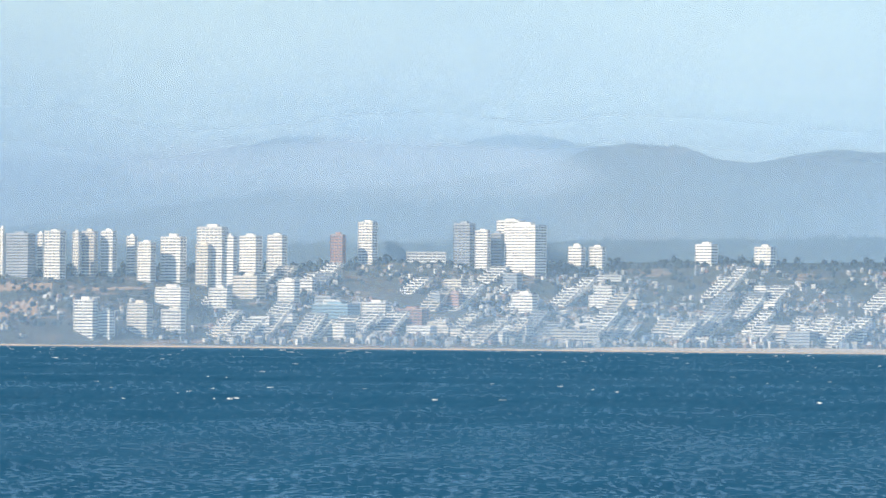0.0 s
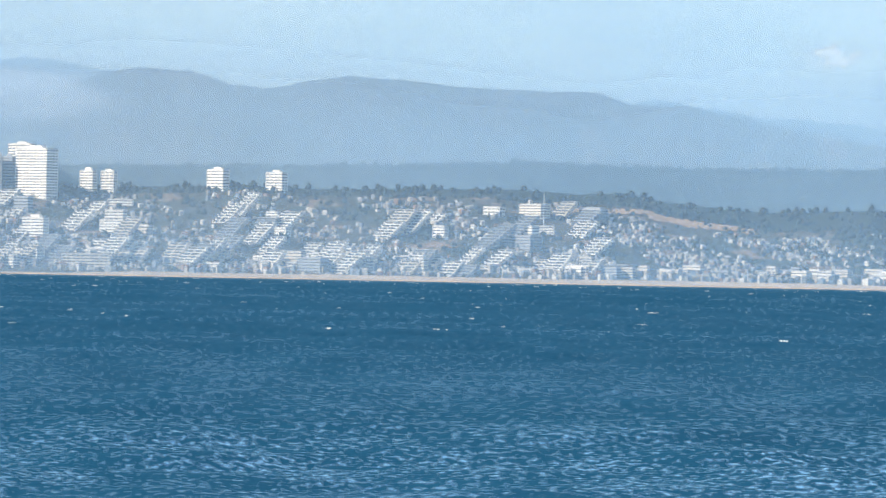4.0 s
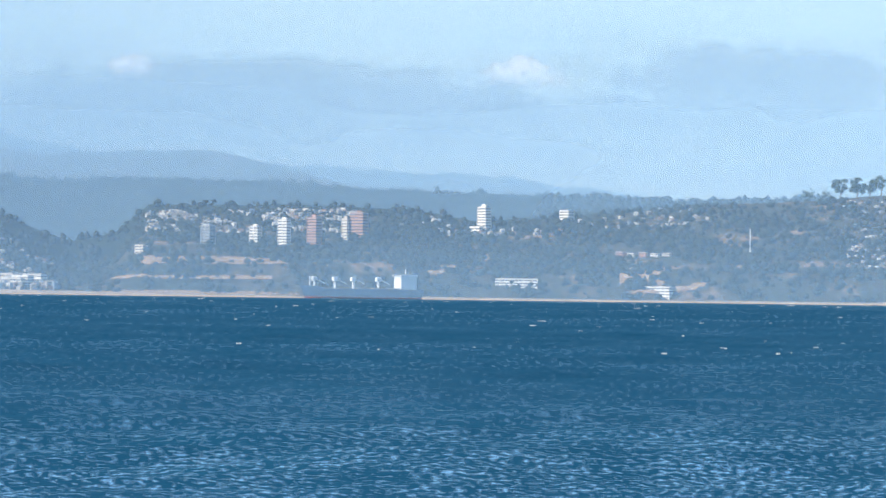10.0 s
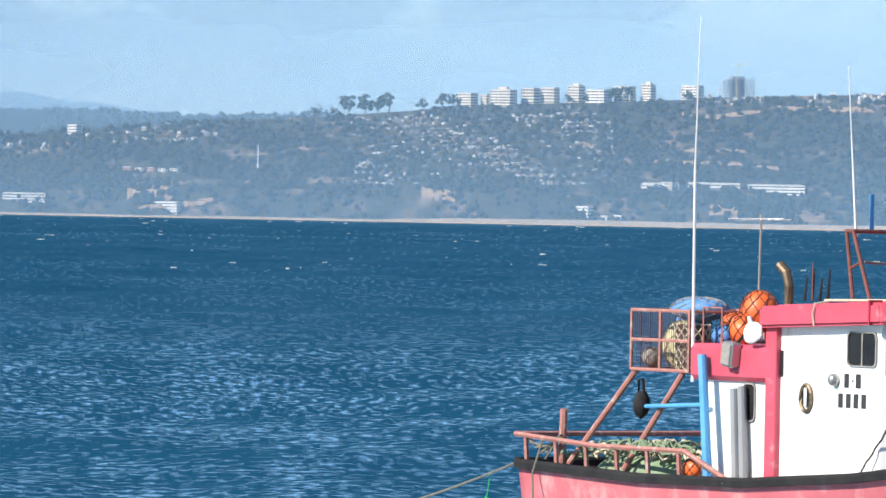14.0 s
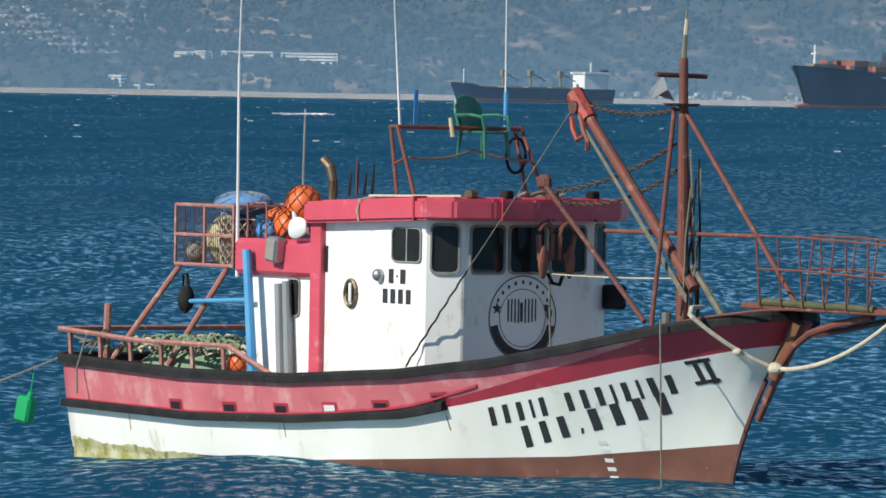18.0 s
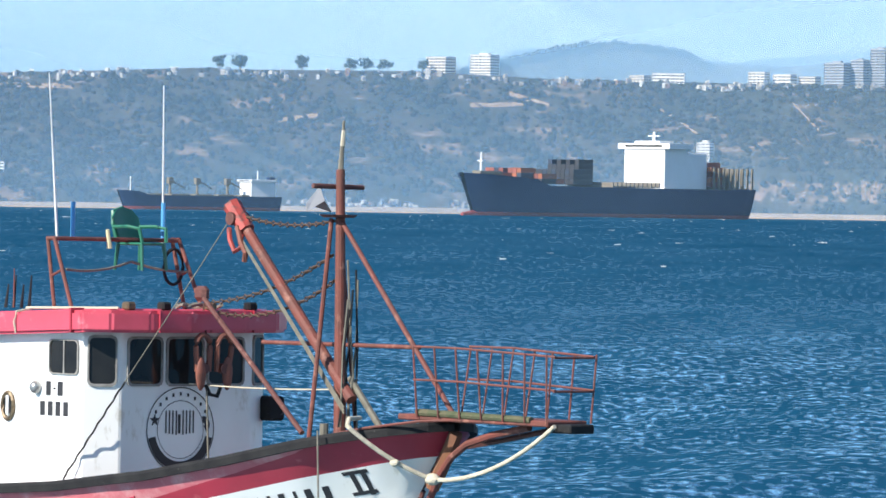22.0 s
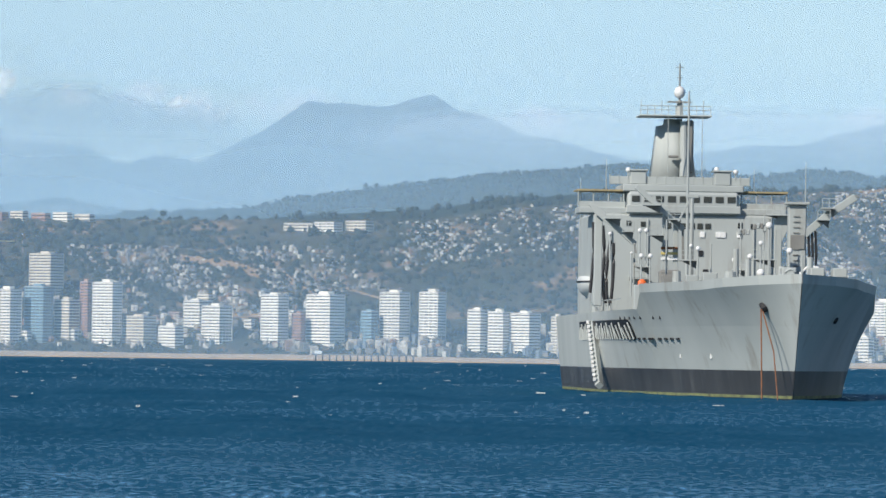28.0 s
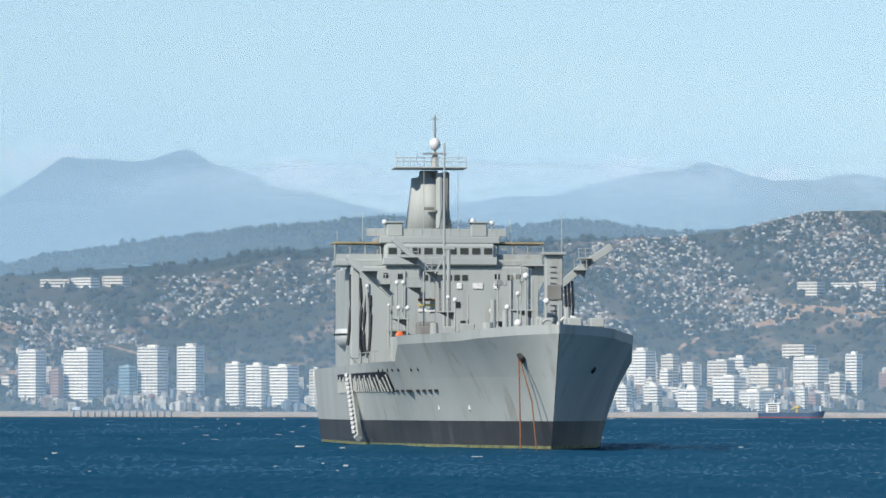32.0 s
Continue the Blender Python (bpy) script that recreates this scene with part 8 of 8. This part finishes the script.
def cloud(u0, u1, v0, v1, r, mat, name="cloud", label="white cumulus over the mountains"):
    cols = max(2, int((u1 - u0) / 40))
    us = np.linspace(u0, u1, cols + 1)
    vs = np.linspace(v0, v1, 7)
    uu, vv = np.meshgrid(us, vs)
    me = grid_mesh(name, np.stack([r * np.sin(uu * TICK), r * np.cos(uu * TICK), EYE + vv * TICK * r], -1), mat)
    layer = me.uv_layers.new(name="UVMap")
    idx = np.zeros(len(me.loops), dtype=np.int32)
    me.loops.foreach_get("vertex_index", idx)
    uvs = np.stack([(idx % (cols + 1)) / cols, (idx // (cols + 1)) / 6.0], -1)
    layer.data.foreach_set("uv", uvs.reshape(-1).astype(np.float32))
    ob = new(name, me)
    ob.visible_shadow = False
    return tagged(ob, label, "cloud", kind="structure")


GREY_CLOUD = cloud_material("grey_cloud", (0.35, 0.45, 0.52), 0.94, 0.55, 0.015, 2.6, 1.7, 0.62, foot=1.6)
PALE_CLOUD = cloud_material("pale_cloud", (0.60, 0.69, 0.77), 1.0, 0.60, 0.009, 4.0, 2.2, 0.45)
WHITE_CLOUD = cloud_material("white_cloud", (0.97, 0.92, 0.86), 1.06, 0.50, 0.034, 2.0, 1.2, 0.80, 0.12)
for box_of in ((1460, 2690, 200, 425), (2640, 3260, 235, 465), (3210, 3760, 270, 445), (4850, 5650, 240, 545), (5600, 6170, 270, 510), (6120, 6860, 300, 480)):
    cloud(*box_of, 4842, GREY_CLOUD, label="grey cloud over the coastal hills")
cloud(3760, 4845, 270, 520, 4842, PALE_CLOUD, label="pale cloud bank over the hills")
cloud(4500, 6560, 225, 500, 4843, PALE_CLOUD, label="pale cloud bank over the plateau")
# pale sheet added to paint bright haze over the north
cloud(-1500, 760, 90, 360, 4844, cloud_material("north_haze_sheet", (0.84, 0.88, 0.92), 0.80, 0.7, 0.006, 3.0, 3.0, 0.62, foot=6.0), label="pale sheet painted as bright haze before the northern mountains")
cloud(6870, 8500, 320, 450, 4842, PALE_CLOUD, label="pale cloud bank behind the mountains")
cloud(-640, 330, 235, 372, 4791, cloud_material("rosy_cloud", (0.97, 0.90, 0.85), 0.92, 0.6, 0.009, 2.0, 2.4, 0.6, foot=4.0), label="pinkish low cloud on the hillside")
for u0, u1, v0, v1 in ((3390, 3510, 380, 475), (3635, 3810, 364, 466), (1478, 1607, 364, 433), (2457, 2646, 350, 430), (1787, 1916, 358, 422), (6150, 6450, 412, 545), (5712, 5830, 416, 478), (6462, 6580, 420, 478), (6662, 6810, 395, 474)):
    cloud(u0, u1, v0, v1, 4846, WHITE_CLOUD)
for u0, u1, v0, v1 in ((6580, 6719, 412, 484), (6670, 6850, 388, 475), (6790, 7020, 380, 486), (7270, 7420, 360, 450), (7850, 7990, 388, 464), (8120, 8260, 380, 445)):
    cloud(u0, u1, v0, v1, 4896, WHITE_CLOUD, label="white cumulus behind the mountain ridge")


# ---- single trees on the skyline, earth cuts, masts ----
BARK = material("bark", (0.10, 0.075, 0.05), 0.9)
EARTH = material("bare_earth", (0.34, 0.22, 0.13), 0.95, second=(0.26, 0.17, 0.10), scale=0.12, wear=(0.42, 0.31, 0.2), wear_scale=0.25, wear_cut=0.58, spec=0.1)
LEAF = material("tree_leaves", (0.032, 0.046, 0.022), 0.9, second=(0.05, 0.062, 0.03), scale=0.8, random_mix=0.2, spec=0.1)


def tree(u, v, tall, seed):
    g = random.Random(seed)
    r, z = stand(u, v)
    h = tall * TICK * r
    root = empty("tree", Matrix.Translation(at(u, r, min(z, raise_by(v, r)))), "broad dark tree on the skyline", "tree", "trees on the skyline")
    part("trunk", rod((0, 0, -3), (0.1 * h, 0, 0.55 * h), 0.05 * h, 0.025 * h, 7), BARK, root)
    crown = bmesh.new()
    for k in range(22):
        a, q, t = g.uniform(0, 6.28), g.uniform(0, 0.5) ** 0.7, g.uniform(0.32, 0.98)
        own = bmesh.new()
        s = h * g.uniform(0.09, 0.2) * (1.15 - 0.5 * t)
        bmesh.ops.create_icosphere(own, subdivisions=1, radius=s, matrix=Matrix.Translation((math.cos(a) * q * h * 0.75, math.sin(a) * q * h * 0.75, t * h)))
        for vert in own.verts:
            vert.co += Vector((g.uniform(-1, 1), g.uniform(-1, 1), g.uniform(-1, 1))) * s * 0.3
        merged(crown, own)
    part("crown", crown, LEAF, root)


TREES = [3049, 175, 22, 3079, 180, 16, 3104, 183, 34, 3134, 184, 34, 3176, 188, 36, 3156, 186, 26, 3234, 193, 20, 3269, 196, 24, 3289, 196, 20, 3493, 231, 16, 3528, 232, 16, 3575, 218, 26, 3598, 218, 26, 3705, 226, 18, 4290, 239, 24, 4327, 242, 24, 4292, 238, 24, 4328, 239, 28, 4437, 242, 26, 4523, 244, 22, 4550, 242, 22, 4580, 242, 20, 4653, 242, 20, 4330, 242, 24, 4439, 251, 22, 4528, 245, 20, 4556, 246, 20, 4590, 247, 20, 4651, 246, 16, 6681, 235, 16, 6508, 267, 10]
for i in range(0, len(TREES), 3):
    tree(*TREES[i:i + 3], seed=i)


def trail(points, wide, seed):
    """A ragged strip of bare earth lying on the hillside."""
    g = np.random.default_rng(seed)
    rows = []
    pts = [Vector(p) for p in points]
    for a, b in zip(pts, pts[1:]):
        n = max(3, int((b - a).length / 5))
        for k in range(n + 1):
            p = a.lerp(b, k / n)
            half = wide * 0.5 * g.uniform(0.55, 1.25)
            line = []
            for f in (-1, -0.3, 0.3, 1):
                r, z = stand(p.x, p.y + f * half)
                line.append(at(p.x + g.uniform(-1, 1), r - 1.2, z + 0.35))
            rows.append(line)
    arr = np.array([[tuple(q) for q in row] for row in rows])
    tagged(new("trim_earth_cut", grid_mesh("trim_earth_cut", arr, EARTH, False)), "bare tan earth cut in the hillside", "earth", kind="structure")


trail([(1851, 51), (2001, 52), (2101, 52), (2201, 51)], 14, 1)
trail([(1782, 20), (1922, 21), (2102, 20)], 6, 2)
trail([(1802, -8), (1962, -8), (2152, -10)], 9, 3)
trail([(2382, 27), (2401, 41), (2441, 58), (2491, 65)], 18, 4)
trail([(2717, 31), (2757, 42), (2797, 27)], 34, 5)
trail([(2378, 39), (2417, 55), (2487, 64)], 12, 6)
trail([(3529, 169), (3500, 154), (3515, 139), (3550, 117)], 7, 7)
trail([(2738, 1), (2837, 11), (2877, 24)], 10, 8)
trail([(3237, 39), (3297, 32)], 22, 9)
trail([(3645, 104), (3795, 102), (3875, 94)], 7, 10)
trail([(3695, 125), (3814, 124)], 7, 11)
trail([(3747, 16), (3772, 22), (3797, 14)], 26, 12)
trail([(1243, 112), (1344, 95), (1424, 89)], 14, 13)
trail([(1063, 119), (1243, 118)], 10, 14)
trail([(1229, 112), (1317, 96)], 12, 15)
trail([(3674, 192), (3754, 184), (3834, 196)], 8, 16)
trail([(3864, 202), (4034, 201)], 10, 17)
trail([(5528, 195), (5557, 167), (5588, 148), (5580, 134), (5534, 106)], 6, 18)
trail([(5062, 184), (5097, 165), (5148, 129)], 5, 19)
trail([(5307, 193), (5358, 142)], 5, 20)
trail([(4806, 202), (4877, 182)], 8, 21)
trail([(4737, 180), (4837, 183)], 7, 22)
trail([(4398, 148), (4468, 157)], 8, 23)
trail([(6433, 200), (6435, 168)], 6, 28)
trail([(6173, 184), (6134, 135)], 5, 29)
trail([(6875, 168), (6899, 129), (6944, 108)], 5, 30)
trail([(6713, 165), (6793, 157), (6854, 138)], 14, 31)
trail([(6884, 156), (6914, 126), (6954, 104)], 5, 32)
trail([(8202, 183), (8302, 177), (8390, 169)], 12, 33)
trail([(8023, 108), (8063, 130)], 8, 34)
trail([(-800, 91), (-690, 93)], 16, 36)
trail([(-790, 40), (-715, 52)], 40, 37)
trail([(-640, 88), (-520, 92)], 6, 38)
trail([(6700, 60), (6860, 66)], 9, 39)
trail([(7000, 118), (7090, 92)], 5, 40)
trail([(8153, 148), (8242, 168)], 10, 35)


def mast(u, low, high, mat, label, name="radio_mast", lattice=True):
    r, z = stand(u, low)
    h = (high - low) * TICK * r
    root = empty(name, Matrix.Translation(at(u, r, z)), label, "mast")
    part("mast_pole", rod((0, 0, -1), (0, 0, h), 0.35, 0.16, 6), mat, root)
    for k in range(6 if lattice else 0):
        part("cross_arm", rod((-0.5, 0, h * (0.2 + 0.14 * k)), (0.5, 0, h * (0.2 + 0.14 * k)), 0.1, sides=5), mat, root)
    return root, h


mast(1044, 83, 149, WHITE_GEAR, "thin lattice radio mast on the hill")
mast(2947, 79, 120, WHITE_GEAR, "white column on the headland", "column", False)
jib, tall = mast(6384, 159, 189, YELLOW_GEAR, "yellow tower crane over the town", "tower_crane")
part("jib", box(-5, 16, -0.25, 0.25, tall, tall + 0.5), YELLOW_GEAR, jib)
part("counterweight", box(-5, -3.4, -0.4, 0.4, tall - 0.6, tall), FLAT_ROOF, jib)


def building_site(u, v):
    r, z = stand(u, v)
    root = empty("construction_site", Matrix.Translation(at(u, r, z)) @ Matrix.Rotation(-u * TICK + 0.3, 4, "Z"), "grey concrete building frame under construction", "building")
    for k in range(7):
        part("floor_slab", box(-11.5 + (k > 5) * 3, 11.5 - (k > 5) * 2, -6, 6, k * 2.1, k * 2.1 + 0.5), WALLS["g"], root)
    for k in range(9):
        part("column", box(-11 + k * 2.7, -10.4 + k * 2.7, -6, -5.4, -2, 12.8), WALLS["g"], root)
    part("core", box(-4, 5, -3, 3, -2, 15), WALLS["g"], root)
    part("crane_mast", rod((-2, -7, -2), (-2, -7, 24), 0.3, sides=5), YELLOW_GEAR, root)
    part("crane_jib", rod((-7, -7, 22.5), (6, -7, 23.5), 0.2, sides=5), YELLOW_GEAR, root)


building_site(3791, 220)
